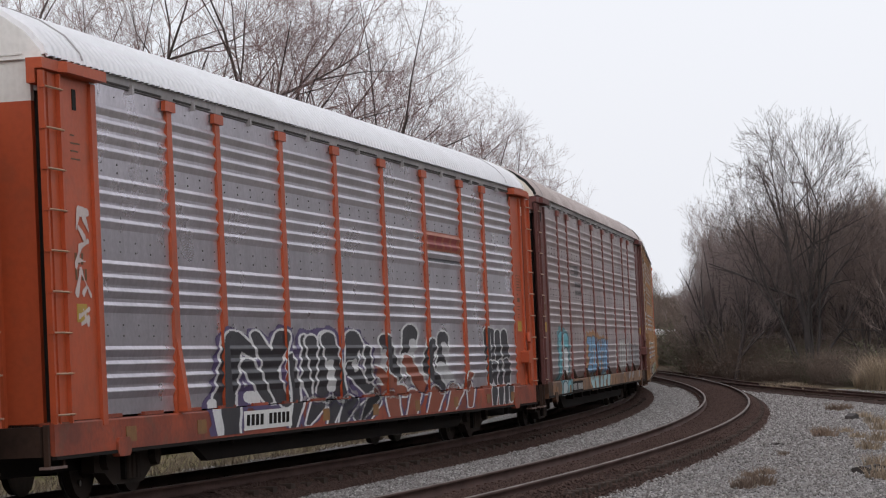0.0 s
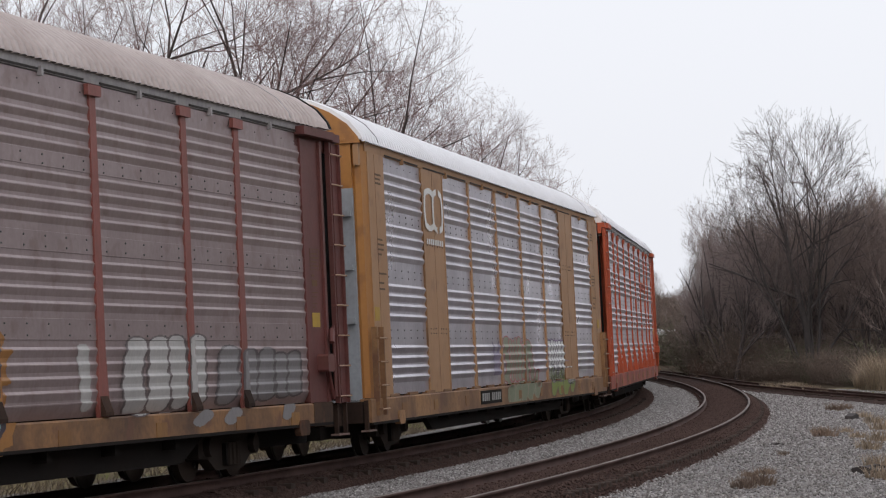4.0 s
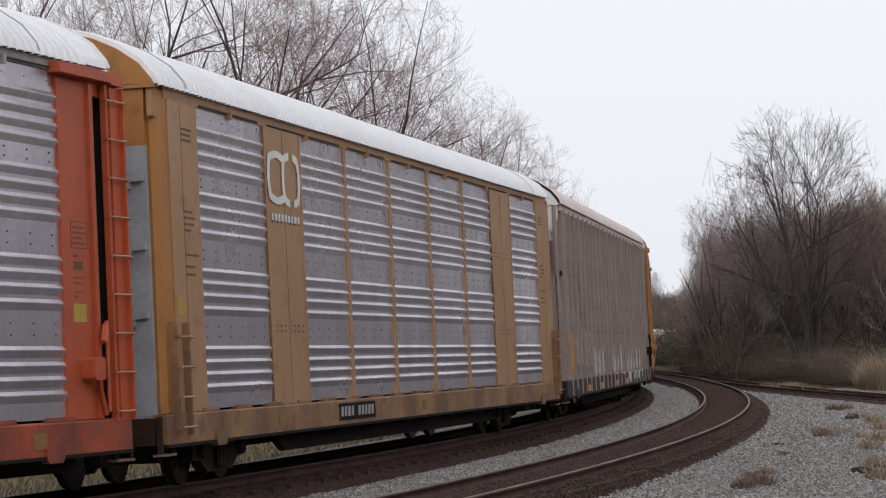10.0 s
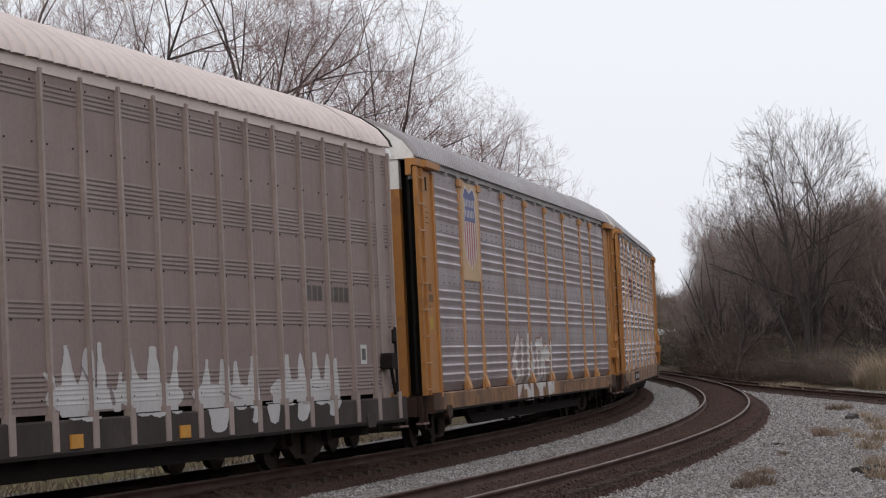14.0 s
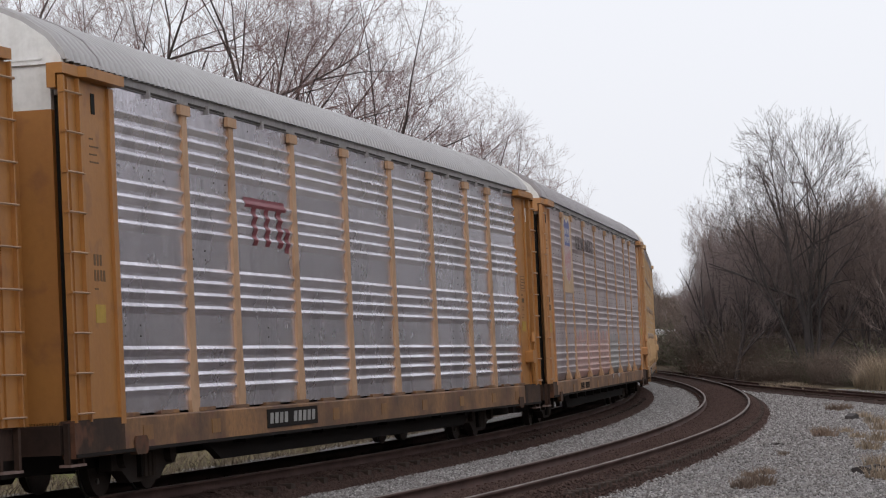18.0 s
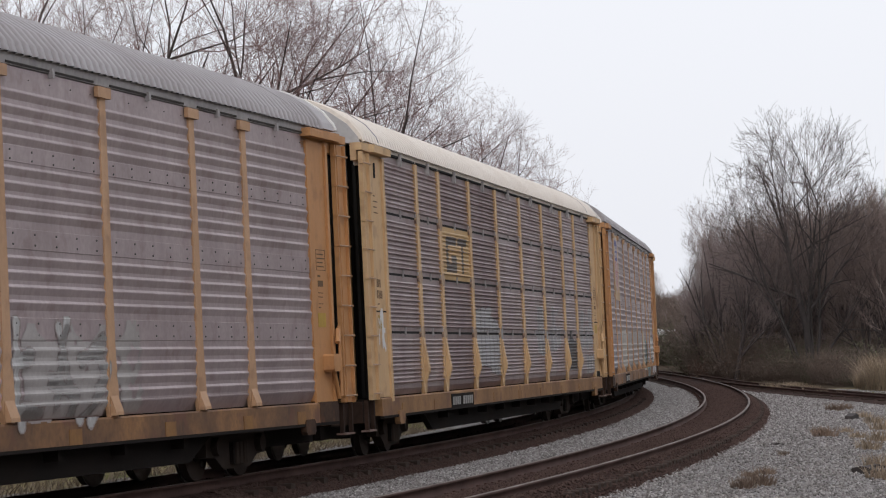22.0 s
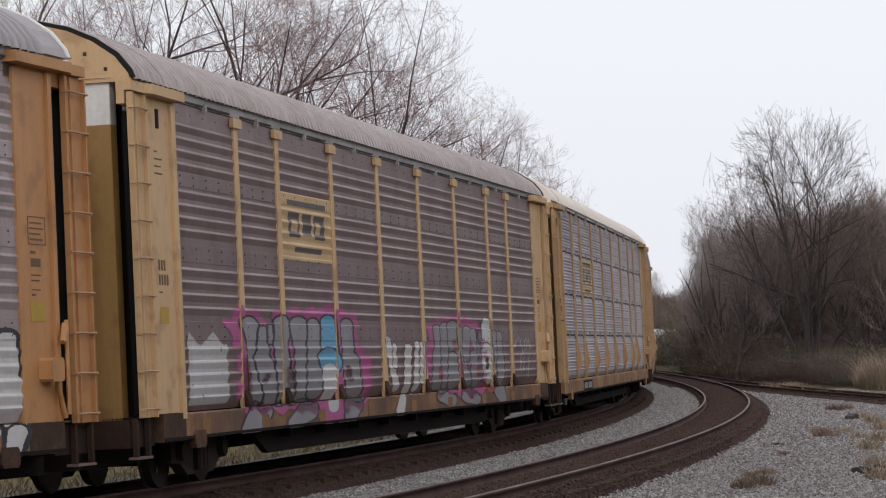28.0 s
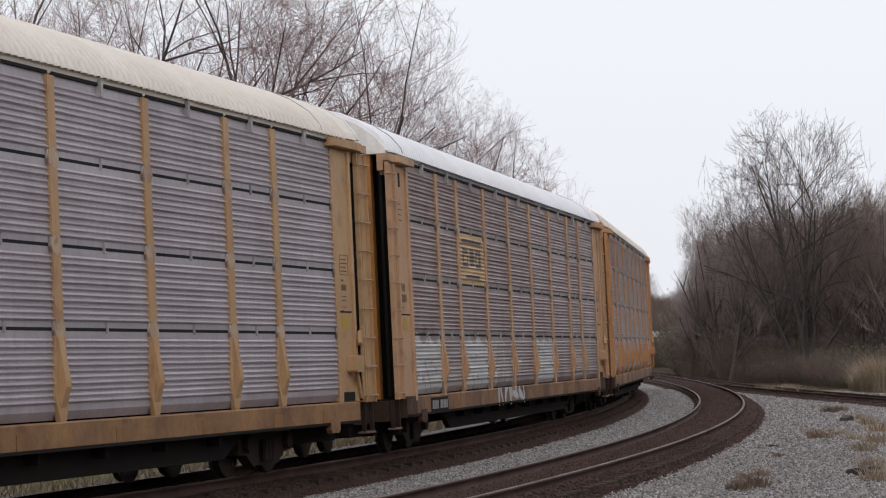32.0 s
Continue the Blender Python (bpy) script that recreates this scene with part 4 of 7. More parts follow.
            for z, w in ((4.55, 0.5), (4.48, 0.42), (4.41, 0.46), (3.5, 0.4), (3.42, 0.5), (3.34, 0.46), (3.26, 0.3), (2.95, 0.62), (2.8, 0.4), (2.7, 0.44)):
                x = 12.3 if sgn > 0 else -12.8
                ink.box(x, x + w * 0.9, -SIDE - 0.039, -SIDE, z, z + 0.03, STENCIL)
            part("stencil", ink, car, "small dark stencilled data")["kind"] = "stuff"
            out = [(sgn * e, -SIDE - 0.02), (sgn * (e + 0.25), -SIDE + 0.02), (sgn * (e + 0.33), -SIDE + 0.1), (sgn * (e + 0.3), -SIDE + 0.2), (sgn * e, -SIDE + 0.22)]
            n = len(out)
            s = Shape().poly([(x, y, z) for z in (0.98, 5.0) for x, y in out], [(i, (i + 1) % n, n + (i + 1) % n, n + i) for i in range(n)], paint)
            s.mats = [spec.get("corner", paint)]
            part("rounded_corner", s, car)
            x0, x1 = sorted((sgn * (e - 0.3), sgn * (e + 0.25)))
            add_ladder(car, x0, x1, 0.7, 2.1, SILL_T, 4, -SIDE - 0.06)
        else:
            s = Shape().box(*sorted((sgn * 12.68, sgn * 13.08)), -SIDE - 0.02, -SIDE + 0.14, 0.9, 4.95, TAUPE_POST)
            part("corner_plate", s, car)
            col = Shape().box(*sorted((sgn * 13.08, sgn * 13.7)), -SIDE + 0.06, -SIDE + 0.3, 3.4, 4.98, paint).box(*sorted((sgn * 13.08, sgn * 13.7)), -SIDE + 0.3, -SIDE + 0.36, 0.9, 3.4, paint)
            part("corner_column", col, car)
            part("corner_flange", Shape().box(*sorted((sgn * 13.64, sgn * 13.72)), -SIDE + 0.04, -SIDE + 0.1, 0.9, 4.98, TAUPE_POST), car)
            part("latch_box", Shape().box(*sorted((sgn * 13.3, sgn * 13.62)), -SIDE + 0.0, -SIDE + 0.08, 3.4, 3.5, DARK, 0.02), car)
            x0, x1 = sorted((sgn * 13.14, sgn * 13.6))
            add_ladder(car, x0, x1, 0.95, 3.3, paint, 5, -SIDE + 0.24, YREF)
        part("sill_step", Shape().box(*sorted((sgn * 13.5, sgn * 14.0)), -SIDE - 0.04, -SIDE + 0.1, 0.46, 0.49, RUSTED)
             .box(*sorted((sgn * 13.94, sgn * 14.0)), -SIDE - 0.02, -SIDE + 0.04, 0.49, 0.95, ENDDARK)
             .box(*sorted((sgn * 13.5, sgn * 13.56)), -SIDE - 0.02, -SIDE + 0.04, 0.49, 0.95, ENDDARK), car)
        part("end_sill", Shape().box(*sorted((sgn * min(reach, 13.5), sgn * 14.05)), -SIDE + 0.06, SIDE - 0.06, 0.6, 0.93, ENDDARK), car)
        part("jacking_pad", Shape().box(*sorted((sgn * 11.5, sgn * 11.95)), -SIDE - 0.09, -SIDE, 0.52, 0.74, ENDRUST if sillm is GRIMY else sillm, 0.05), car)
    if kind != "plain":
        add_brakes(car, paint if kind != "smooth" else DARK)
    if kind != "smooth":
        for x in (-11.6, -8.9, -5.9, -2.9, 0.1, 3.0, 6.0, 8.9, 11.2):
            part("reflector", Shape().box(x, x + 0.36, -SIDE - 0.068, -SIDE - 0.05, 0.68, 0.86, DULLREF), car, "dull yellow reflector patch")
    if kind == "smooth":
        for i in range(1, 20):
            if i in (3, 6, 10, 13):
                part("reflector", Shape().box(-12.72 + 1.19 * i + 0.4, -12.72 + 1.19 * i + 0.75, -SIDE - 0.085, -SIDE - 0.05, 0.64, 0.8, YREF), car, "yellow reflector")
        part("reflector_strip", Shape().box(-12.5, -12.42, -SIDE - 0.075, -SIDE, 1.15, 2.1, YREF), car, "tall yellow reflector strip")
    for x, w, m in spec.get("plates", ()):
        pl = part("number_board", Shape().box(x, x + w, -SIDE - 0.07, -SIDE, 0.66, 0.92, m), car, "painted number board")
        ink = BARWHITE if m is DARK else DARK
        bar = Shape().prism([(0, 0.72), (w * 0.058, 0.72), (w * 0.07, 0.87), (w * 0.012, 0.87)], -SIDE - 0.076, -SIDE, ink).mesh("number_bar")
        for i in range(10):
            if i != 4:
                part("number_bar", bar, pl, at=(x + w * (0.045 + 0.092 * i), 0, 0))
    return car


# ---- painted marks: spray paint and emblems laid over the pressed sheets ----
def side_depth(kind, z, on_post, flat=None, hem=False):
    if flat is not None:
        return SIDE + flat + 0.007
    d = np.interp(z, *DEPTHS["hemmed" if hem else {"plain": "ribbed"}.get(kind, kind)])
    d = np.where(on_post & (z > 0.99), {"ribbed": 0.042, "slotted": 0.042, "plain": 0.034, "smooth": 0.055}[kind] - 0.012 * (hem and kind == "ribbed"), d)
    return SIDE + np.where(z < 0.99, 0.06, d) + 0.007


def drape(car, kind, name, label, u0, u1, z0, z1, colour_of, palette, cell=(0.03, 0.026), flat=None):
    """Lays thin paint over the side: colour_of(u, z) gives 0 for none or 1.. for a colour of the palette."""
    us = np.arange(u0, u1 + cell[0], cell[0])
    zs = np.arange(z0, z1 + cell[1], cell[1])
    gu, gz = np.meshgrid((us[:-1] + us[1:]) / 2, (zs[:-1] + zs[1:]) / 2)
    idx = colour_of(gu, gz)
    marks = [-12.72 + 1.19 * i for i in range(23)] if kind == "smooth" else ([-4.45, -1.48, 1.48, 4.45] if kind == "plain" else list(POSTS))
    half = {"smooth": 0.035, "slotted": 0.1, "ribbed": 0.092, "plain": 0.065}[kind]
    mid = (us[:-1] + us[1:]) / 2
    near_post = np.min(abs(mid[:, None] - np.array(marks)[None]), 1)
    hem = car in HEMMED
    verts, faces, mi = [], [], []
    for r in range(len(zs) - 1):
        post = near_post < half + (0.055 * min(1, max(0, (1.75 - zs[r]) / 0.65)) if kind in ("ribbed", "plain") else 0) + (0.025 if car in WIDE else 0)
        row = idx[r] * 2 + post
        if not idx[r].any() or zs[r] < 0.99 < zs[r + 1]:
            continue
        cut = np.flatnonzero(np.diff(row)) + 1
        starts, ends = np.concatenate([[0], cut]), np.concatenate([cut, [len(row)]])
        for a, b in zip(starts, ends):
            c = idx[r][a]
            if c:
                lo, hi = side_depth(kind, zs[r], post[a], flat, hem), side_depth(kind, zs[r + 1], post[a], flat, hem)
                o = len(verts)
                verts += [(us[a], -lo, zs[r]), (us[b], -lo, zs[r]), (us[b], -hi, zs[r + 1]), (us[a], -hi, zs[r + 1])]
                faces.append((o, o + 1, o + 2, o + 3))
                mi.append(c - 1)
    if faces:
        ob = part(name, fast_mesh(name, verts, faces, [spray(c) for c in palette], mi), car, label)
        if name == "graffiti":
            ob["kind"] = "stuff"
        return ob


def seg_dist(u, z, a, b):
    dx, dz = b[0] - a[0], b[1] - a[1]
    t = np.clip(((u - a[0]) * dx + (z - a[1]) * dz) / (dx * dx + dz * dz + 1e-9), 0, 1)
    return np.hypot(u - a[0] - t * dx, z - a[1] - t * dz)


FORMS = (
    ((0.15, 0, 0.2, 1), (0.2, 1, 0.85, 0.75), (0.85, 0.75, 0.25, 0.5), (0.25, 0.5, 0.9, 0.0)),
    ((0.85, 0.95, 0.25, 0.85), (0.25, 0.85, 0.15, 0.15), (0.15, 0.15, 0.85, 0.05), (0.85, 0.05, 0.8, 0.45)),
    ((0.1, 0, 0.15, 1), (0.15, 1, 0.5, 0.35), (0.5, 0.35, 0.85, 1), (0.85, 1, 0.9, 0)),
    ((0.5, 1, 0.1, 0.05), (0.5, 1, 0.9, 0.0), (0.25, 0.35, 0.75, 0.4)),
    ((0.15, 0.1, 0.15, 0.9), (0.15, 0.9, 0.8, 0.9), (0.8, 0.9, 0.85, 0.1), (0.85, 0.1, 0.15, 0.1)),
    ((0.8, 0.95, 0.2, 0.75), (0.2, 0.75, 0.8, 0.35), (0.8, 0.35, 0.15, 0.05)),
    ((0.2, 1, 0.2, 0.05), (0.2, 0.05, 0.85, 0.0), (0.2, 0.55, 0.7, 0.6)),
    ((0.15, 1, 0.25, 0.1), (0.25, 0.1, 0.8, 0.1), (0.8, 0.1, 0.85, 1)),
)


def lettering(seed, n, u0, u1, z0, z1, weight, rim, halo=0.0, shadow=0.0, wild=0.2):
    """Swollen, unreadable spray-can forms: returns a function that numbers 1 fill, 2 rim, 3 cloud round it, 4 light edge in the fill."""
    rng = random.Random(seed)
    strokes = []
    w = (u1 - u0) / n
    for i in range(n):
        for x0, y0, x1, y1 in FORMS[rng.randrange(len(FORMS))]:
            j = lambda: rng.uniform(-wild, wild)
            strokes.append(((u0 + (i + 0.02 + 0.96 * x0) * w + j() * w, z0 + weight + (z1 - z0 - 2 * weight) * min(1.1, max(-0.05, y0 + j()))),
                            (u0 + (i + 0.02 + 0.96 * x1) * w + j() * w, z0 + weight + (z1 - z0 - 2 * weight) * min(1.1, max(-0.05, y1 + j())))))
    ph = [rng.uniform(0, 6) for _ in range(4)]

    def colour(u, z):
        d = np.full(u.shape, 9.0)
        light = np.full(u.shape, 9.0)
        order = np.full(u.shape, 9.0)
        for a, b in strokes:
            e = seg_dist(u, z, a, b)
            d = np.minimum(d, e)
            light = np.minimum(light, seg_dist(u + weight * 0.35, z - weight * 0.35, a, b))
        wob = 0.02 * np.sin(u * 9 + ph[0]) + 0.015 * np.sin(z * 17 + ph[1])
        d = d + wob
        out = np.zeros(u.shape, int)
        if halo:
            cloud = halo * (0.55 + 0.45 * np.sin(u * 1.7 + ph[2]) * np.sin(z * 3 + ph[3])) + 0.05 * np.sin(u * 5)
            out[d < weight + rim + cloud] = 3
        out[d < weight + rim] = 2
        out[d < weight] = 1
        out[(d < weight * 0.8) & (light < weight * 0.22)] = 4
        return out
    return colour


GREY_W, INK, CHALK = (0.62, 0.62, 0.64), (0.025, 0.022, 0.03), (0.42, 0.41, 0.41)

SPECS = {
    0: dict(kind="ribbed", door=1.42, wide=1.75, paint=ORANGE, sill=SILL_O, sheet=ZINC, roof=ROOF_WHITE, end_top=WHITE, split=4.55, label="orange vehicle carrier with ribbed grey side sheets"),
    1: dict(tall_feet=-8.4, kind="ribbed", door=1.42, wide=1.75, paint=ORANGE, sill=SILL_O, sheet=ZINC, roof=ROOF_WHITE, end_top=WHITE, split=4.55, plates=((-6.9, 2.3, WHITE),),
            label="orange vehicle carrier with grey sheets and black-white graffiti"),
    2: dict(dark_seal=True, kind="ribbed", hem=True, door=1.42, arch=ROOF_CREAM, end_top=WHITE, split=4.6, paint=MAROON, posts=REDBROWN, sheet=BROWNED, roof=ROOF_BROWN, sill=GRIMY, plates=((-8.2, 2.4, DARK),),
            label="maroon-ended vehicle carrier with rust-filmed sheets and blue graffiti"),
    3: dict(kind="plain", door=1.42, latch=DOORGREY, paint=TAN, sheet=ZINC, roof=ROOF_WHITE, end=DOORGREY, end_top=AMBER, corner=AMBER, arch=AMBER, fascia=TAN, sill=SILL_T, plates=((-4.3, 2.3, DARK),),
            label="tan vehicle carrier with ribbed grey panels and faded graffiti"),
    4: dict(tall_feet=99, kind="ribbed", door=1.42, wide=1.75, paint=ORANGE, sill=SILL_O, sheet=ZINC, roof=ROOF_WHITE, end_top=WHITE, split=4.55, label="clean orange vehicle carrier with ribbed grey side sheets"),
    5: dict(kind="plain", door=1.42, latch=DOORGREY, paint=TAN, sheet=ZINC, roof=ROOF_WHITE, end=DOORGREY, end_top=AMBER, corner=AMBER, arch=AMBER, fascia=TAN, sill=SILL_T, plates=((-5.6, 2.3, DARK),),
            label="tan vehicle carrier with ribbed grey panels and a white emblem"),
    6: dict(dark_seal=True, kind="smooth", door=1.42, paint=TAUPE, posts=TAUPE_POST, sheet=TAUPE, roof=ROOF_PINK, sill=GRIMESILL, end_top=WHITE, end=TAUPE, fascia=ROOF_PINK, arch=WHITE, split=4.2,
            label="taupe smooth-sided vehicle carrier with white graffiti along its base"),
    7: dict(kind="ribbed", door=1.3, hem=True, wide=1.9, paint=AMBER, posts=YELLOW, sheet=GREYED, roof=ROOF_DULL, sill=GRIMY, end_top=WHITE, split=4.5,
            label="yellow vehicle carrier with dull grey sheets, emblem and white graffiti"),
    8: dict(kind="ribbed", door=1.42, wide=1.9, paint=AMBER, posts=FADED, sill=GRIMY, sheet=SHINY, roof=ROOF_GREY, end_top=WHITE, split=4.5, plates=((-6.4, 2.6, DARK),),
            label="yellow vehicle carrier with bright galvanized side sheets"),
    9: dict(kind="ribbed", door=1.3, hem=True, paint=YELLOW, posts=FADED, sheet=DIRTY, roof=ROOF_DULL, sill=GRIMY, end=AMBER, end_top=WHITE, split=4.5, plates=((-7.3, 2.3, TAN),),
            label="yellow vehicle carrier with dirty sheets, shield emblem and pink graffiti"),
    10: dict(kind="slotted", door=1.3, end=OCHRE, end_top=ROOF_GREY, split=4.45, paint=CREAM, posts=CREAM, sheet=BROWNED, roof=ROOF_CREAM, sill=SILL_C, arch=ROOF_GREY, plates=((-7.3, 2.2, DARK),), fascia=ROOF_CREAM,
             bays={-7.45: UMBER, -4.45: UMBER, 7.45: DIRTY}, label="cream-yellow vehicle carrier with slotted brown-stained sheets"),
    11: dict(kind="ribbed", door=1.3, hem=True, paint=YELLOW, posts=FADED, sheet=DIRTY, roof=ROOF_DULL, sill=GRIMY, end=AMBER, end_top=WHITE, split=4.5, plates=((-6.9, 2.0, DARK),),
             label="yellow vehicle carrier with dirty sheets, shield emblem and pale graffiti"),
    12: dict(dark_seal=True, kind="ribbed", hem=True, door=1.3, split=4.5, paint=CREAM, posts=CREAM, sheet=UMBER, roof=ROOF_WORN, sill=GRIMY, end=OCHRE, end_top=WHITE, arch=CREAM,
             label="cream-yellow vehicle carrier with brown sheets and pink graffiti"),
    13: dict(kind="slotted", door=1.3, end=OCHRE, paint=BUFF, posts=BUFF, sheet=PLAINGREY, roof=ROOF_CREAM, sill=SILL_C, arch=ROOF_CREAM, plates=((-8.6, 2.2, DARK),), fascia=ROOF_CREAM,
             label="buff-yellow vehicle carrier with slotted clean grey side sheets"),
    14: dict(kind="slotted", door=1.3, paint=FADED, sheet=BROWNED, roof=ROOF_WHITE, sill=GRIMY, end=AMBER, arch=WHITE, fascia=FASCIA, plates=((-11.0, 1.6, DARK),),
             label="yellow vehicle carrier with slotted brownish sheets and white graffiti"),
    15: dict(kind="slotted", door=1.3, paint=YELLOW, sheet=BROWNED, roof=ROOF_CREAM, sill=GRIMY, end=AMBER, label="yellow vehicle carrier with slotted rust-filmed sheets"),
    16: dict(tall_feet=99, kind="ribbed", door=1.42, wide=1.75, paint=ORANGE, sill=SILL_O, sheet=ZINC, roof=ROOF_WHITE, end_top=ORANGE, label="orange vehicle carrier at the far end of the train"),
}
# the train slows a little and then holds its pace; slack in the couplers sets each car slightly off the even spacing
SLACK = (-0.06, 0.1, -0.06, 0.01, 0.06, -0.12, -0.01, -0.01, 0.12, 0.14, -0.1, -0.1, 0.1, -0.15, 0.06, 0.1, -0.06)
SPEED, BEAT, BOGIE = 11.3806, 2.5525, 10.06


def lag(t):
    """How far the train has fallen behind an even pace."""
    n = min(max((t - 9) / BEAT - 2.75, -7), 8) / 8
    return np.polyval((0.672, 1.862, -1.073, -3.023, 1.408, 3.129), n)


def car_pose(k, t):
    """The car's place on the curve: its trucks on the line, leaning with the banked track."""
    s = 16 + SLACK[k] + lag(t) - (t - 9 - (k - 5) * BEAT) * SPEED
    a, b = [np.array(line_at(s + d)) for d in (-BOGIE, BOGIE)]
    m, d = (a + b) / 2, (b - a) / np.linalg.norm(b - a)
    x, y = m + np.array([d[1], -d[0]]) * 0.75 * (math.cos(CANT) - 1)
    return Matrix.Translation((x, y, 0.75 * math.sin(CANT))) @ Matrix.Rotation(math.atan2(d[1], d[0]), 4, "Z") @ Matrix.Rotation(-CANT, 4, "X")


CARS = [(k, make_car(k, SPECS[k])) for k in SPECS]
CAR = dict(CARS)


def tag(k, seed, n, box, palette, weight=0.12, rim=0.045, halo=0.0, label="sprayed lettering", wild=0.2, fine=0.026, flat=None):
    u0, u1, z0, z1 = box
    f = lettering(seed, n, u0, u1, z0, z1, weight, rim, halo, wild=wild)
    g = halo * 1.1
    drape(CAR[k], SPECS[k]["kind"], "graffiti", label, u0 - 0.2 - g, u1 + 0.2 + g, max(0.62, z0 - 0.1), z1 + 0.05 + g, f, palette, (0.014, fine * 0.65), flat)


def blot(k, box, col, label, seed=0, gaps=0.25):
    """A worn patch of paint with a ragged edge and holes."""
    u0, u1, z0, z1 = box
    rng = random.Random(seed)
    ph = [rng.uniform(0, 6) for _ in range(6)]

    def f(u, z):
        e = np.minimum(np.minimum(u - u0, u1 - u), (z1 - z + 0.12 * np.sin(u * 6 + ph[0])) * 1.0)
        n = np.sin(u * 7 + ph[1] + 2 * np.sin(z * 5 + ph[2])) * np.sin(z * 9 + ph[3] + 2 * np.sin(u * 4)) + 0.5 * np.sin(u * 23 + ph[4]) * np.sin(z * 21 + ph[5])
        return ((e > 0.04 * np.sin(z * 20)) & (n > -1 + 2 * gaps - 0.5)).astype(int)
    drape(CAR[k], SPECS[k]["kind"], "graffiti", label, u0, u1, max(0.62, z0), z1 + 0.1, f, (col,), (0.018, 0.02))


RAIL_WHITE = (0.70, 0.69, 0.69)
# sprayed forms: strokes from (u, z) to (u, z) with a width at each end and a colour; a negative colour has no outline,
# one over 10 joins the stroke before it
BLACK_ARCHES = (
    (-7.09, 1.89, -7.53, 1.12, 0.12, 0.119, 1), (-6.97, 1.89, -6.13, 1.72, 0.112, 0.073, 11), (-7.53, 1.12, -7.51, 0.64, 0.134, 0.103, 11),
    (-6.49, 1.55, -5.47, 1.08, 0.081, 0.082, 1), (-6.37, 1.11, -6.13, 1.04, 0.089, 0.057, -4), (-8.11, 1.06, -7.93, 0.61, 0.055, 0.039, 11),
    (-5.99, 1.94, -5.35, 1.54, 0.065, 0.099, 1), (-4.73, 1.93, -5.23, 1.54, 0.092, 0.091, 11), (-5.47, 1.47, -4.81, 1.01, 0.09, 0.083, 11),
    (-4.38, 1.64, -4.14, 1.05, 0.05, 0.076, 1), (-4.14, 1.05, -4.57, 0.58, 0.076, 0.033, 11), (-3.57, 1.92, -3.49, 1.33, 0.043, 0.077, 1),
    (-3.49, 1.33, -3.17, 1.03, 0.094, 0.051, 11), (-3.17, 1.87, -2.87, 1.06, 0.09, 0.066, 1),)
BLACK_ARCHES += (
    (-2.29, 1.9, -2.65, 1.05, 0.125, 0.091, 1), (-2.22, 1.9, -1.71, 1.03, 0.108, 0.084, 1), (-2.21, 1.54, -2.15, 1.16, 0.054, 0.067, -4),
    (-0.77, 1.92, -1.05, 1.49, 0.12, 0.111, 1), (-0.54, 1.91, 0.02, 1.63, 0.069, 0.052, 11), (-1.05, 1.45, 0.41, 1.03, 0.102, 0.087, 1),
    (-0.76, 1.56, -0.72, 1.42, 0.034, 0.038, -4), (0.06, 1.75, 0.14, 1.28, 0.048, 0.061, 1), (0.41, 0.99, -0.77, 0.71, 0.061, 0.094, 11),)
RED_ENDED_ARCHES = (
    (1.28, 1.88, 1.9, 1.29, 0.102, 0.103, 1), (1.2, 1.7, 1.12, 1.5, 0.046, 0.064, -4), (0.57, 1.41, 1.61, 1.17, 0.064, 0.111, 5),
    (0.8, 1.07, 2.34, 1.04, 0.092, 0.094, 11), (3.11, 2.01, 2.71, 1.57, 0.142, 0.104, 1), (3.26, 1.85, 3.11, 1.69, 0.067, 0.066, -4),
    (2.71, 1.55, 3.85, 1.06, 0.094, 0.105, 5), (4.71, 1.82, 4.17, 1.47, 0.107, 0.077, 1), (4.17, 1.43, 5.24, 1.05, 0.087, 0.107, 11),
    (5.59, 1.93, 5.34, 1.41, 0.118, 0.098, 1), (5.63, 1.8, 5.77, 1.58, 0.069, 0.059, -4), (5.34, 1.41, 6.33, 1.06, 0.108, 0.089, 11),
    (7.21, 1, 7.7, 1.24, 0.04, 0.071, 5),)
LOW_STROKES = (
    (-3.17, 0.92, -3.71, 0.67, 0.107, 0.035, 1), (-2.15, 0.93, -2.49, 0.6, 0.1, 0.036, 1), (-1.24, 0.93, -1.88, 0.6, 0.111, 0.046, 1),
    (0.17, 0.9, -0.46, 0.6, 0.123, 0.066, 1), (1.43, 0.93, 1.61, 0.59, 0.116, 0.097, 5), (3.08, 0.95, 2.71, 0.6, 0.099, 0.089, 5),
    (4.75, 0.96, 4.27, 0.61, 0.132, 0.101, 5), (6.33, 0.97, 5.73, 0.62, 0.135, 0.082, 5), (7.52, 1.04, 7.41, 0.69, 0.095, 0.053, 5),)
SHORT_COLUMNS = (
    (9.41, 2.02, 9.41, 1.57, 0.118, 0.113, 1), (9.92, 2, 9.94, 1.6, 0.123, 0.123, 1), (10.44, 1.99, 10.36, 1.59, 0.113, 0.113, 1), (11.07, 1.98, 11.13, 1.52, 0.132, 0.132, 1),
    (9.47, 1.38, 9.47, 1.14, 0.113, 0.094, 1), (9.97, 1.36, 10.16, 1.12, 0.132, 0.104, 1), (10.6, 1.39, 10.54, 1.11, 0.123, 0.104, 1), (11.15, 1.38, 11.19, 1.07, 0.151, 0.123, 1),
    (9.71, 1.96, 9.74, 1.63, 0.019, 0.019, -4), (10.36, 1.35, 10.32, 1.19, 0.028, 0.028, -4), (10.87, 1.39, 10.85, 1.15, 0.024, 0.024, -4),)
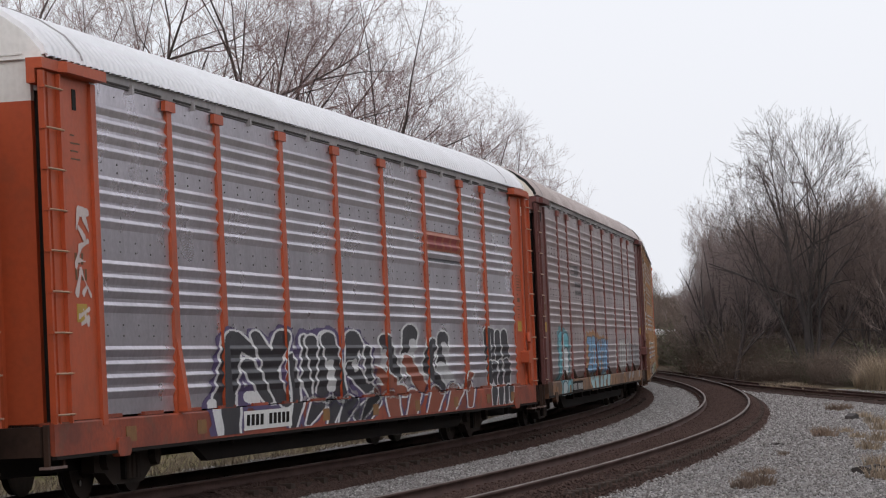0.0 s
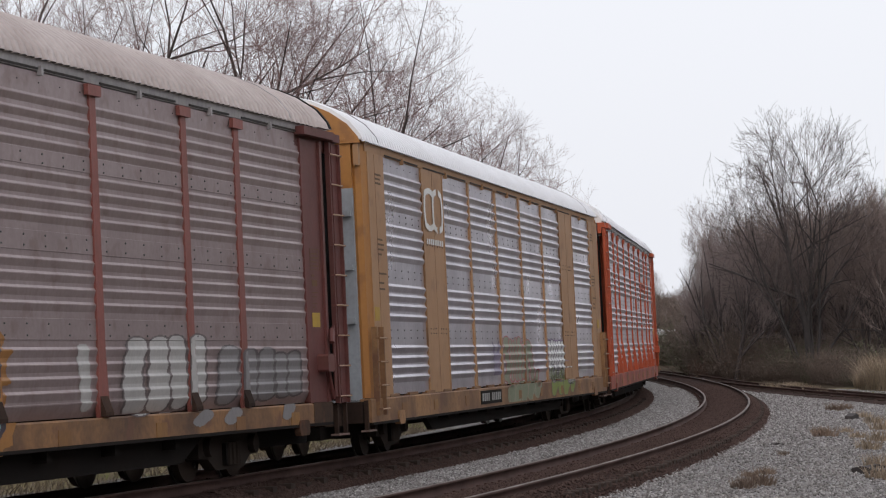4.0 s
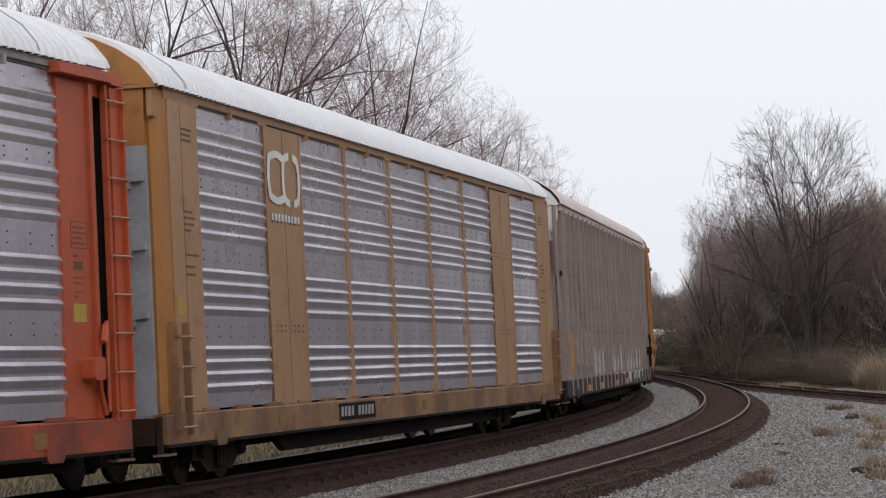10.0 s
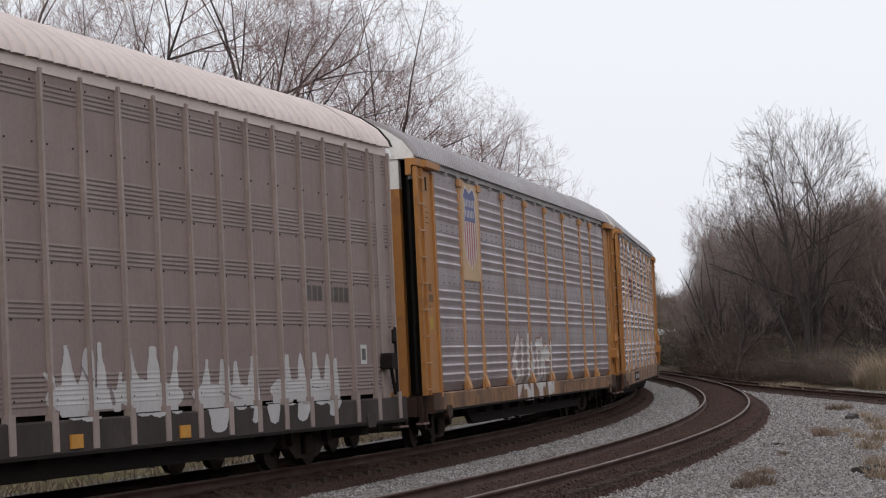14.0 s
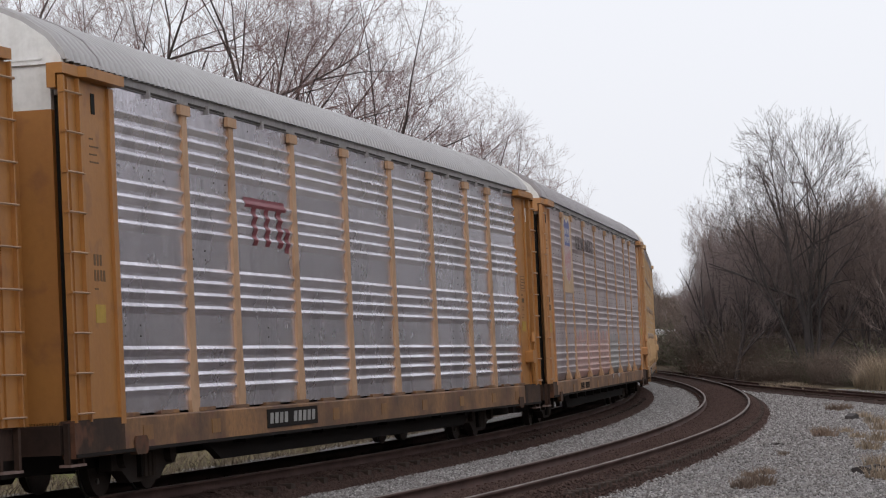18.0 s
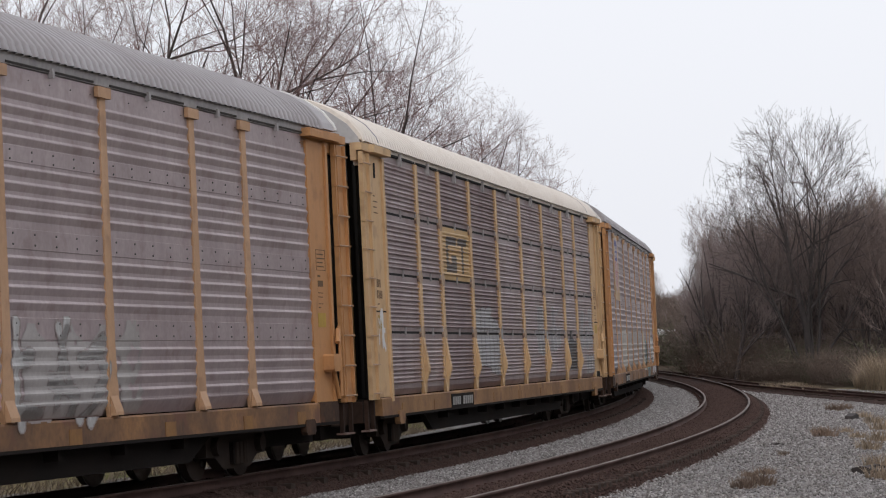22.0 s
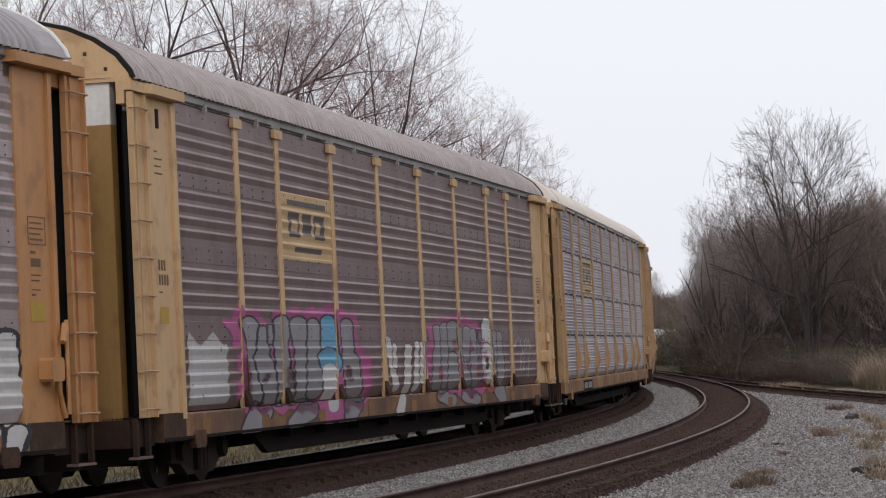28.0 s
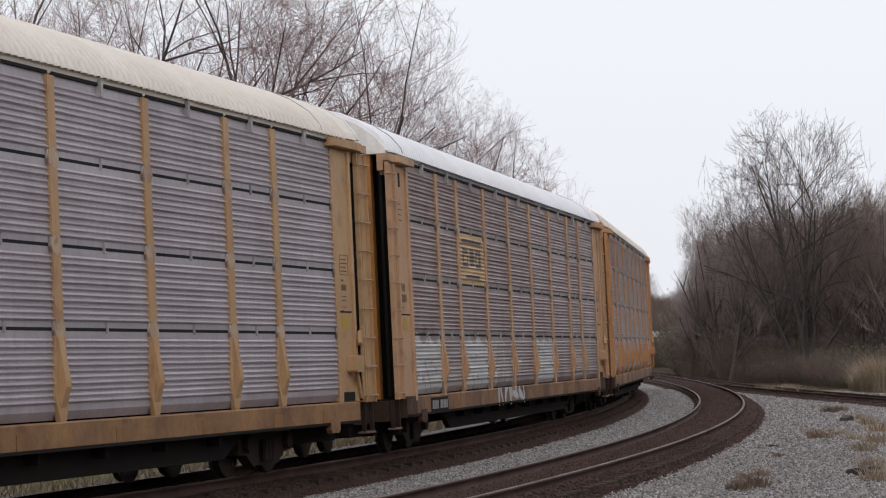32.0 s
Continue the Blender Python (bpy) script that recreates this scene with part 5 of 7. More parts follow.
SHORT_COLUMNS += (
    (9.68, 0.9, 9.61, 0.67, 0.113, 0.075, 1), (10.3, 0.9, 10.23, 0.68, 0.104, 0.075, 1), (10.87, 0.91, 10.8, 0.69, 0.104, 0.075, 1), (11.31, 0.93, 11.25, 0.72, 0.094, 0.066, 1),)
GREY_COLUMNS = (
    (-9.14, 2.09, -8.94, 1.78, 0.114, 0.081, 1), (-8.94, 1.78, -8.88, 1.11, 0.098, 0.114, 11), (-8.49, 2.03, -8.55, 1.7, 0.049, 0.082, 1),
    (-8.55, 1.62, -8.03, 1.09, 0.107, 0.124, 11), (-8.14, 2.07, -8.1, 1.88, 0.029, 0.037, 1), (-7.49, 2.12, -7.64, 1.69, 0.108, 0.083, 1),
    (-7.58, 1.69, -7.38, 1.08, 0.092, 0.109, 11), (-6.62, 2.1, -6.48, 1.68, 0.127, 0.101, 1), (-6.62, 1.64, -6.48, 1.06, 0.076, 0.11, 11),
    (-5.8, 2.12, -5.88, 1.13, 0.085, 0.111, 1), (-4.97, 2.16, -4.97, 1.51, 0.104, 0.13, 5), (-5.01, 1.61, -4.9, 1.53, 0.155, 0.156, 5),
    (-4.97, 1.41, -5.05, 0.88, 0.121, 0.078, -4), (-3.86, 2.12, -3.82, 1.66, 0.097, 0.088, 1),)
GREY_COLUMNS += (
    (-3.69, 1.58, -3.52, 1.06, 0.132, 0.132, 11),)
GREY_COLUMN_FEET = (
    (-8.36, 1.38, -8.49, 1.31, 0.045, 0.037, -6), (-7.23, 1.46, -7.2, 1.27, 0.061, 0.069, -6), (-3.86, 1.44, -3.77, 1.3, 0.056, 0.056, -6),
    (-9.4, 1.59, -9.33, 1.19, 0.059, 0.059, -6), (-8.94, 0.89, -9.46, 0.68, 0.148, 0.11, 1), (-6.48, 0.87, -7.23, 0.7, 0.154, 0.091, 1),
    (-3.86, 0.86, -4.03, 0.67, 0.16, 0.088, 1),)
WHITE_MIDDLE = (
    (-1.19, 1.89, -0.71, 1.09, 0.058, 0.058, 1), (-0.71, 1.8, -0.74, 1.47, 0.033, 0.042, 1), (0.26, 1.77, 0.07, 1.04, 0.067, 0.067, 1),
    (0.94, 1.83, 0.74, 1.07, 0.042, 0.059, 1), (1.33, 1.83, 1.23, 1.19, 0.034, 0.051, 1), (-0.51, 0.93, -0.71, 0.72, 0.058, 0.083, 1),)
SECOND_COLUMNS = (
    (2.59, 2.07, 2.73, 1.72, 0.095, 0.066, 1), (2.68, 1.69, 2.55, 1.09, 0.132, 0.146, 11), (3.22, 2.12, 3.13, 1.58, 0.096, 0.081, 1),
    (3.13, 1.58, 3.17, 1.11, 0.081, 0.089, 11), (3.93, 2.11, 3.8, 1.75, 0.136, 0.083, 1), (4.07, 1.99, 4.2, 1.61, 0.076, 0.061, 11),
    (3.8, 1.58, 3.8, 1.13, 0.098, 0.128, 1), (4.53, 2.06, 4.79, 1.5, 0.076, 0.084, 1), (5.12, 2.06, 4.96, 1.57, 0.093, 0.077, 1),
    (5.65, 2.04, 6.03, 1.7, 0.07, 0.087, 11), (5.71, 1.6, 5.82, 1.13, 0.094, 0.118, 11), (4.79, 1.36, 5.06, 1.08, 0.077, 0.093, 1),)
SECOND_CENTRE = (
    (6.19, 2.06, 6.3, 1.63, 0.045, 0.076, 1), (6.3, 1.52, 6.35, 1.13, 0.06, 0.076, 11), (6.94, 2.23, 6.91, 1.81, 0.099, 0.13, 4),
    (6.91, 1.7, 6.94, 1.12, 0.138, 0.115, 4), (6.94, 1.53, 6.92, 1.37, 0.038, 0.046, -2), (6.62, 1.05, 6.89, 0.97, 0.061, 0.092, -6),
    (7.64, 2.03, 7.79, 1.51, 0.062, 0.062, 1), (8.21, 2.01, 8.27, 1.51, 0.063, 0.071, 1), (8.27, 1.47, 8.21, 1.06, 0.102, 0.086, 11),
    (3.98, 1.88, 4.02, 1.73, 0.036, 0.05, -6), (2.73, 1.39, 2.73, 1.25, 0.042, 0.056, -6), (6.03, 1.38, 6.03, 1.24, 0.038, 0.045, -6),
    (4.63, 1.47, 4.53, 1.29, 0.029, 0.036, -6), (2.55, 0.89, 3.35, 0.8, 0.105, 0.106, 1),)
SECOND_CENTRE += (
    (4.63, 0.87, 5.49, 0.79, 0.124, 0.111, 1), (7.79, 0.88, 8.03, 0.76, 0.14, 0.102, 1),)
THIN_SCRAWL = (
    (9.73, 1.76, 10.29, 1.97, 0.012, 0.012, -1), (10.35, 1.94, 10.66, 1.64, 0.012, 0.012, -1), (10.97, 1.92, 10.78, 1.64, 0.012, 0.012, -1),
    (10.97, 1.68, 11.34, 1.94, 0.012, 0.012, -1), (10.41, 1.6, 10.35, 1.26, 0.012, 0.012, -1), (10.72, 1.56, 10.66, 1.29, 0.012, 0.012, -1),
    (11.34, 1.6, 11.09, 1.09, 0.012, 0.012, -1), (11.4, 1.9, 11.46, 1.7, 0.012, 0.012, -1),)
TEAL_EDGED = (
    (6.78, 1.75, 6.78, 1.54, 0.109, 0.104, 1), (7.29, 1.74, 7.32, 1.45, 0.099, 0.104, 11), (6.56, 1.39, 6.56, 1.03, 0.119, 0.103, 1),
    (6.88, 1.28, 6.88, 1.02, 0.041, 0.047, 1), (7.45, 1.24, 7.51, 0.95, 0.135, 0.109, 1), (7.41, 1.27, 7.39, 1.11, 0.021, 0.016, -4),
    (6.62, 1.08, 6.59, 1.03, 0.041, 0.036, -4), (6.62, 0.87, 6.68, 0.69, 0.088, 0.062, 1), (7.04, 0.89, 7, 0.71, 0.052, 0.047, 1),
    (7.51, 0.88, 7.29, 0.7, 0.109, 0.073, 1),)
BLACK_EDGED = (
    (10.24, 1.9, 10.1, 1.53, 0.101, 0.084, 1), (10.03, 1.83, 9.96, 1.16, 0.073, 0.045, 11), (10.81, 1.9, 10.83, 1.57, 0.079, 0.079, 1),
    (11.2, 1.97, 11.24, 1.08, 0.056, 0.068, 1), (10.67, 1.44, 10.74, 1.36, 0.084, 0.084, 1), (10.1, 1.16, 10.14, 1.05, 0.073, 0.056, 11),
    (10.85, 1.15, 10.88, 1.06, 0.096, 0.084, 1), (10.67, 1.23, 10.66, 1.15, 0.028, 0.034, -2), (10.21, 1.53, 10.17, 1.5, 0.028, 0.034, -2),
    (11.88, 1.88, 11.89, 1.5, 0.079, 0.085, 1), (11.88, 1.42, 11.89, 1.04, 0.119, 0.113, 11), (10.24, 0.89, 10.17, 0.81, 0.095, 0.067, 1),
    (11.24, 0.9, 11.2, 0.74, 0.107, 0.073, 1), (11.95, 0.88, 11.84, 0.72, 0.085, 0.062, 1),)
BLUE_BLOCKS = (
    (-3.5, 1.89, -2.9, 1.88, 0.087, 0.088, 1), (-3.1, 1.84, -3.17, 1.12, 0.088, 0.088, 11), (-3.5, 1.54, -3.24, 1.54, 0.044, 0.052, 1),
    (-3.57, 1.19, -3.1, 1.16, 0.087, 0.096, 11), (-2.15, 1.87, -2.29, 1.15, 0.124, 0.106, 1), (-1.95, 1.85, -1.88, 1.18, 0.071, 0.071, 11),
    (-2.15, 1.68, -2.15, 1.32, 0.027, 0.031, -6), (-1.4, 1.89, -1.09, 1.48, 0.063, 0.072, 1), (-0.62, 1.84, -0.55, 1.48, 0.063, 0.063, 1),
    (-1.01, 1.44, -0.55, 1.43, 0.063, 0.063, 11), (-0.7, 1.39, -0.78, 1.07, 0.054, 0.054, 11),)
BLUE_BLOCKS_END = (
    (0.05, 1.85, 0.2, 1.06, 0.073, 0.073, 1), (0.7, 1.87, 0.55, 1.05, 0.073, 0.055, 1), (0.93, 1.82, 1.01, 1.22, 0.046, 0.055, 1),
    (1.32, 1.84, 1.09, 1.09, 0.064, 0.073, 11), (-3.37, 0.9, -3.1, 0.75, 0.122, 0.079, 5), (-2.29, 0.93, -2.15, 0.75, 0.115, 0.089, 5),
    (-0.86, 0.94, -1.09, 0.74, 0.099, 0.081, 5), (0.08, 0.95, -0.08, 0.74, 0.091, 0.081, 5), (1.09, 0.95, 0.93, 0.75, 0.101, 0.082, 5),)
PALE_BUBBLES = (
    (3.91, 1.79, 3.96, 1.09, 0.047, 0.041, -1), (5.61, 1.83, 5.4, 1.45, 0.084, 0.073, 1), (5.4, 1.4, 5.51, 1.06, 0.084, 0.094, 11),
    (6.35, 1.84, 6.25, 1.44, 0.084, 0.084, 1), (6.35, 1.39, 6.25, 1.08, 0.106, 0.095, 11), (6.94, 1.86, 6.99, 1.09, 0.074, 0.074, 1),
    (7.68, 1.88, 7.63, 1.13, 0.075, 0.075, 1),)
GREY_BUBBLES = (
    (8.89, 1.7, 8.77, 1.41, 0.097, 0.086, 1), (8.89, 1.36, 8.66, 1.12, 0.108, 0.086, 11), (9.7, 1.7, 9.7, 1.11, 0.065, 0.076, 1),
    (10.41, 1.69, 10.29, 1.15, 0.076, 0.087, 1), (11.01, 1.64, 11.06, 1.16, 0.066, 0.077, 1), (11.6, 1.66, 11.53, 1.18, 0.066, 0.077, 1),
    (7.75, 0.91, 7.52, 0.84, 0.075, 0.064, -1), (8.89, 0.92, 8.66, 0.83, 0.075, 0.064, -1), (11.13, 0.94, 11.01, 0.82, 0.066, 0.055, -1),)
TEAL_BARS = (
    (-9.7, 1.94, -9.79, 1.02, 0.16, 0.136, 5), (-9.37, 1.98, -9.41, 1.01, 0.056, 0.105, 1), (-8.8, 1.93, -8.7, 1.81, 0.138, 0.114, 5),
    (-8.8, 1.61, -8.84, 1.08, 0.106, 0.089, 4), (-9.7, 0.82, -9.79, 0.66, 0.12, 0.08, 1), (-8.8, 0.87, -8.75, 0.67, 0.089, 0.057, 5),)
GREEN_RIBBONS = (
    (-0.81, 1.88, -1.03, 1.66, 0.088, 0.065, 1), (-1.03, 1.66, -0.63, 1.37, 0.051, 0.088, 11), (-0.63, 1.34, -0.93, 1.14, 0.073, 0.088, 11),
    (-0.68, 1.06, -0.63, 0.99, 0.051, 0.059, 11), (-0.31, 1.86, -0.13, 1.12, 0.052, 0.067, 1), (0.03, 1.82, 0.18, 1.15, 0.052, 0.067, 1),
    (0.38, 1.89, 0.38, 1.11, 0.052, 0.067, 1), (0.75, 1.91, 0.78, 1.13, 0.053, 0.076, 1), (1.38, 1.81, 1.23, 1.16, 0.069, 0.076, 1),
    (1.48, 1.77, 1.67, 1.08, 0.054, 0.069, 1), (1.91, 1.81, 2.16, 1.44, 0.085, 0.07, 1), (2.22, 1.44, 2.35, 1.1, 0.054, 0.055, 11),
    (2.99, 1.2, 2.84, 0.94, 0.055, 0.039, 1),)
GREEN_FEET = (
    (-0.63, 0.85, -0.73, 0.68, 0.119, 0.07, 1), (0.13, 0.86, -0.03, 0.67, 0.106, 0.071, 1), (0.98, 0.89, 0.78, 0.7, 0.108, 0.079, 1),
    (1.85, 0.91, 1.6, 0.71, 0.11, 0.073, 1), (2.72, 0.92, 2.53, 0.74, 0.09, 0.06, 1),)
WHITE_COLUMNS = (
    (4.88, 1.83, 5.01, 1.05, 0.062, 0.086, 1), (5.35, 1.84, 5.35, 1.06, 0.063, 0.071, 1), (5.71, 1.82, 5.69, 1.05, 0.051, 0.063, 1),
    (6.06, 1.82, 6.06, 1.04, 0.052, 0.064, 1), (6.43, 1.83, 6.43, 1.05, 0.064, 0.072, 1), (6.89, 1.81, 6.89, 1.16, 0.057, 0.065, 1),
    (7.46, 1.36, 7.46, 0.95, 0.041, 0.057, 1), (7.95, 1.29, 7.87, 0.94, 0.037, 0.057, 1),)
OLIVE_BASE = (
    (5.13, 1.18, 5.13, 1, 0.102, 0.078, 5), (5.81, 1.15, 5.81, 1.01, 0.095, 0.079, 5), (6.55, 1.15, 6.68, 1.01, 0.104, 0.089, 5),
    (7.71, 1.19, 7.79, 0.99, 0.082, 0.074, 5), (5.35, 1.35, 5.35, 1.19, 0.027, 0.035, -2), (5.97, 1.32, 6, 1.14, 0.028, 0.036, -2),
    (6.68, 1.11, 6.68, 1.1, 0.036, 0.036, -2), (5.13, 0.91, 4.95, 0.73, 0.133, 0.078, 5), (6.06, 0.9, 5.94, 0.73, 0.135, 0.079, 5),
    (6.93, 0.9, 6.8, 0.72, 0.138, 0.081, 5), (7.95, 0.9, 7.79, 0.74, 0.099, 0.057, 5),)
POINTED_FIRST = (
    (-5.85, 1.22, -3.75, 1.18, 0.15, 0.13, 1),
    (-6.31, 1.88, -5.65, 1.32, 0.007, 0.097, 1), (-5.65, 1.32, -5.86, 1.07, 0.112, 0.082, 1), (-5.36, 1.7, -5.28, 1.09, 0.03, 0.112, 1),
    (-4.69, 1.69, -4.99, 1.13, 0.011, 0.098, 1), (-4.39, 1.62, -4.46, 1.08, 0.015, 0.099, 1), (-3.47, 1.75, -3.83, 1.11, 0.012, 0.099, 1),
    (-2.84, 1.51, -3.04, 1.02, 0.012, 0.035, 1), (-3.83, 1.09, -3.44, 1.02, 0.076, 0.038, 1), (-5.51, 1.1, -5.4, 0.93, 0.03, 0.011, 1),
    (-4.31, 1.08, -4.26, 0.91, 0.03, 0.011, 1), (-5.13, 1.32, -4.69, 1.22, 0.011, 0.011, -2), (-5.72, 1.34, -5.51, 1.25, 0.011, 0.011, -2),
    (-4.07, 1.28, -3.68, 1.14, 0.011, 0.011, -2), (-5.43, 1.47, -5.13, 1.37, 0.015, 0.008, -2),)
POINTED_SECOND = (
    (-0.3, 1.22, 0.95, 1.18, 0.16, 0.12, 1), (1.85, 1.24, 2.9, 1.18, 0.17, 0.15, 1),
    (-0.31, 1.81, -0.22, 1.05, 0.012, 0.088, 1), (0.3, 1.78, 0.24, 1.02, 0.012, 0.089, 1), (0.7, 1.84, 0.78, 1.16, 0.012, 0.049, 1),
    (-0.94, 1.5, -0.67, 1.34, 0.012, 0.024, 1), (1.35, 1.48, 1.19, 1.05, 0.012, 0.033, 1), (1.62, 1.78, 1.96, 1.02, 0.012, 0.074, 1),
    (2.45, 1.77, 2.45, 1.01, 0.033, 0.083, 1), (3.29, 1.8, 3.07, 1, 0.013, 0.05, 1), (0.15, 1.57, 0.33, 1.41, 0.012, 0.012, -2),
    (0.99, 1.36, 1.11, 1.11, 0.012, 0.012, -2),)
POINTED_LAST = (
    (4.35, 1.18, 6.0, 1.14, 0.13, 0.13, 1), (7.6, 1.18, 9.75, 1.16, 0.15, 0.14, 1),
    (4.42, 1.62, 4.3, 1.03, 0.013, 0.059, 1), (5.01, 1.62, 5.01, 1.02, 0.013, 0.068, 1), (5.55, 1.59, 5.55, 1.01, 0.013, 0.069, 1),
    (6.25, 1.65, 6.12, 1, 0.013, 0.052, 1), (4.65, 0.94, 4.65, 0.75, 0.102, 0.077, 1), (6.25, 0.96, 6.12, 0.79, 0.043, 0.035, 1),
    (5.01, 1.17, 5.75, 1.09, 0.009, 0.009, -2), (7.79, 1.66, 7.7, 1.03, 0.018, 0.079, 1), (8.42, 1.68, 8.48, 1.02, 0.018, 0.08, 1),
    (9.1, 1.69, 9.18, 1.01, 0.018, 0.08, 1), (9.75, 1.67, 9.75, 1, 0.018, 0.09, 1), (10.15, 1.61, 10.15, 1.02, 0.014, 0.045, 1),
    (7.4, 1.29, 7.28, 1.03, 0.044, 0.053, 1),)
POINTED_FEET = (
    (6.94, 0.95, 6.94, 0.77, 0.07, 0.052, 1), (8.34, 0.93, 8.26, 0.78, 0.08, 0.062, 1), (9.89, 0.96, 9.75, 0.8, 0.072, 0.045, 1),
    (8.9, 1.21, 9.89, 1.14, 0.009, 0.009, -2),)


def piece(k, strokes, palette, label, rim=0.03, cloud=0.0, asp=0.27, seed=1):
    """Overlapping swollen strokes with outlines, on a ragged cloud of colour 3 if wanted."""
    rng = random.Random(seed)
    ph = [rng.uniform(0, 6) for _ in range(5)]

    def f(u, z):
        wob = 0.006 * np.sin(u * 4 + ph[0]) * np.sin(z * 19 + ph[1])
        out = np.zeros(u.shape, int)
        reach = []
        for a, b, c, d, r0, r1, col in strokes:
            dx, dz = (c - a) * asp, d - b
            t = np.clip(((u - a) * asp * dx + (z - b) * dz) / (dx * dx + dz * dz + 1e-9), 0, 1)
            e = np.hypot((u - a) * asp - t * dx, z - b - t * dz) - (r0 + (r1 - r0) * t) + wob
            if col > 10:
                reach[-1] = (np.minimum(reach[-1][0], e), reach[-1][1])
            else:
                reach.append((e, col))
        if cloud:
            near = np.min([e for e, col in reach], axis=0)
            rag = 0.5 + 0.35 * np.sin(u * 1.1 + ph[2]) * np.sin(z * 4 + ph[3]) + 0.25 * np.sin(u * 7 + ph[4] + 3 * np.sin(z * 9))
            out[near < rim + cloud * rag] = 3
        for e, col in reach:
            if col > 0:
                out[e < rim] = 2
            out[e < 0] = abs(col)
        return out

    us, zs = [s[0] for s in strokes] + [s[2] for s in strokes], [s[1] for s in strokes] + [s[3] for s in strokes]
    pad = max(max(s[4], s[5]) for s in strokes) + rim + cloud
    drape(CAR[k], SPECS[k]["kind"], "graffiti", label, min(us) - pad / asp, max(us) + pad / asp, max(0.63, min(zs) - pad), max(zs) + pad, f, palette, (0.022, 0.013))


# black and white piece on the orange car
GREY_EDGE, VIOLET = (0.5, 0.49, 0.5), (0.085, 0.055, 0.15)
piece(1, LOW_STROKES, (INK, RAIL_WHITE, VIOLET, GREY_EDGE, (0.27, 0.06, 0.025)), "black and red spray-painted strokes with white outlines", 0.028, 0.05, seed=2)
piece(1, BLACK_ARCHES, (INK, RAIL_WHITE, VIOLET, RAIL_WHITE, INK), "black spray-painted arches with white outlines", 0.03, 0.08, seed=3)
piece(1, RED_ENDED_ARCHES, (INK, RAIL_WHITE, VIOLET, GREY_EDGE, (0.27, 0.06, 0.025)), "black and red spray-painted arches with white outlines", 0.032, seed=4)
piece(1, SHORT_COLUMNS, (INK, RAIL_WHITE, INK, GREY_EDGE), "black spray-painted columns with white outlines", 0.03, 0.0, 0.41, seed=5)
for i in range(4):
    tag(1, 13 + i, 1, (-12.95, -12.5, 3.05 - 0.36 * i, 3.38 - 0.36 * i), ((0.6, 0.5, 0.48),) * 4, 0.02, 0.012, 0, "thin white sprayed scrawl", 0.2, 0.02, 0.03)
# maroon-ended car
DEEP = (0.05, 0.04, 0.06)
piece(2, TEAL_BARS, ((0.5, 0.54, 0.55), (0.03, 0.07, 0.09), (0.10, 0.25, 0.28), (0.6, 0.6, 0.62), (0.12, 0.42, 0.5)), "white and teal spray-painted bars", 0.035, 0.1, seed=6)
RUSTY = (0.36, 0.16, 0.04)
piece(2, BLUE_BLOCKS, ((0.17, 0.36, 0.58), DEEP, RUSTY, RUSTY, (0.36, 0.55, 0.58), RUSTY), "light blue blocks on an orange cloud", 0.035, 0.2, seed=7)
piece(2, BLUE_BLOCKS_END, ((0.17, 0.36, 0.58), DEEP, RUSTY, RUSTY, (0.36, 0.55, 0.58), RUSTY), "light blue blocks on an orange cloud", 0.035, 0.12, seed=8)
piece(2, PALE_BUBBLES, ((0.46, 0.44, 0.43), (0.14, 0.11, 0.11)), "pale spray-painted bubbles", 0.02, seed=9)
piece(2, GREY_BUBBLES, ((0.23, 0.215, 0.22), (0.11, 0.09, 0.095)), "grey spray-painted bubbles", 0.025, seed=10)
# first tan car
LEAF = (0.2, 0.22, 0.14)
piece(3, GREEN_FEET, (LEAF, (0.32, 0.27, 0.2), LEAF), "faded green strokes", 0.014, 0.06, seed=11)
piece(3, GREEN_RIBBONS, ((0.26, 0.28, 0.2), (0.4, 0.1, 0.12), (0.3, 0.2, 0.17)), "faded green ribbons with red edges", 0.022, 0.0, seed=12)
piece(3, WHITE_COLUMNS, (RAIL_WHITE, (0.07, 0.04, 0.09), (0.3, 0.2, 0.35)), "white columns with dark violet outlines", 0.02, 0.03, seed=13)
piece(3, OLIVE_BASE, (RAIL_WHITE, (0.07, 0.05, 0.08), LEAF, LEAF, (0.21, 0.26, 0.05)), "olive green paint under dark strokes", 0.012, seed=14)
tag(3, 33, 3, (9.6, 10.9, 1.1, 1.69), (RAIL_WHITE, RAIL_WHITE, RAIL_WHITE, RAIL_WHITE), 0.02, 0.012, 0, "small white sprayed scrawl")
blot(3, (-2.5, -1.65, 1.2, 1.8), (0.3, 0.26, 0.36), "faded violet paint patch", 6, 0.45)
# taupe car
POINTED = ((0.52, 0.5, 0.5), (0.2, 0.16, 0.16))
for i, forms in enumerate((POINTED_FIRST, POINTED_SECOND, POINTED_LAST, POINTED_FEET)):
    piece(6, forms, POINTED, "white spray-painted forms with pointed tops", 0.0, 0.0, 0.25, 20 + i)
blot(6, (-10.9, -8.8, 1.3, 2.1), (0.36, 0.272, 0.252), "ghost of old paint", 66, 0.3)
blot(6, (-8.6, -6.4, 1.25, 2.05), (0.36, 0.275, 0.258), "ghost of old paint", 67, 0.35)
# grey car with shield
tag(7, 71, 5, (-4.0, 1.4, 0.64, 2.0), ((0.6, 0.56, 0.54), (0.27, 0.12, 0.1), (0.3, 0.2, 0.18), (0.68, 0.66, 0.65)), 0.15, 0.05, 0, "white lettering with dull red edges")
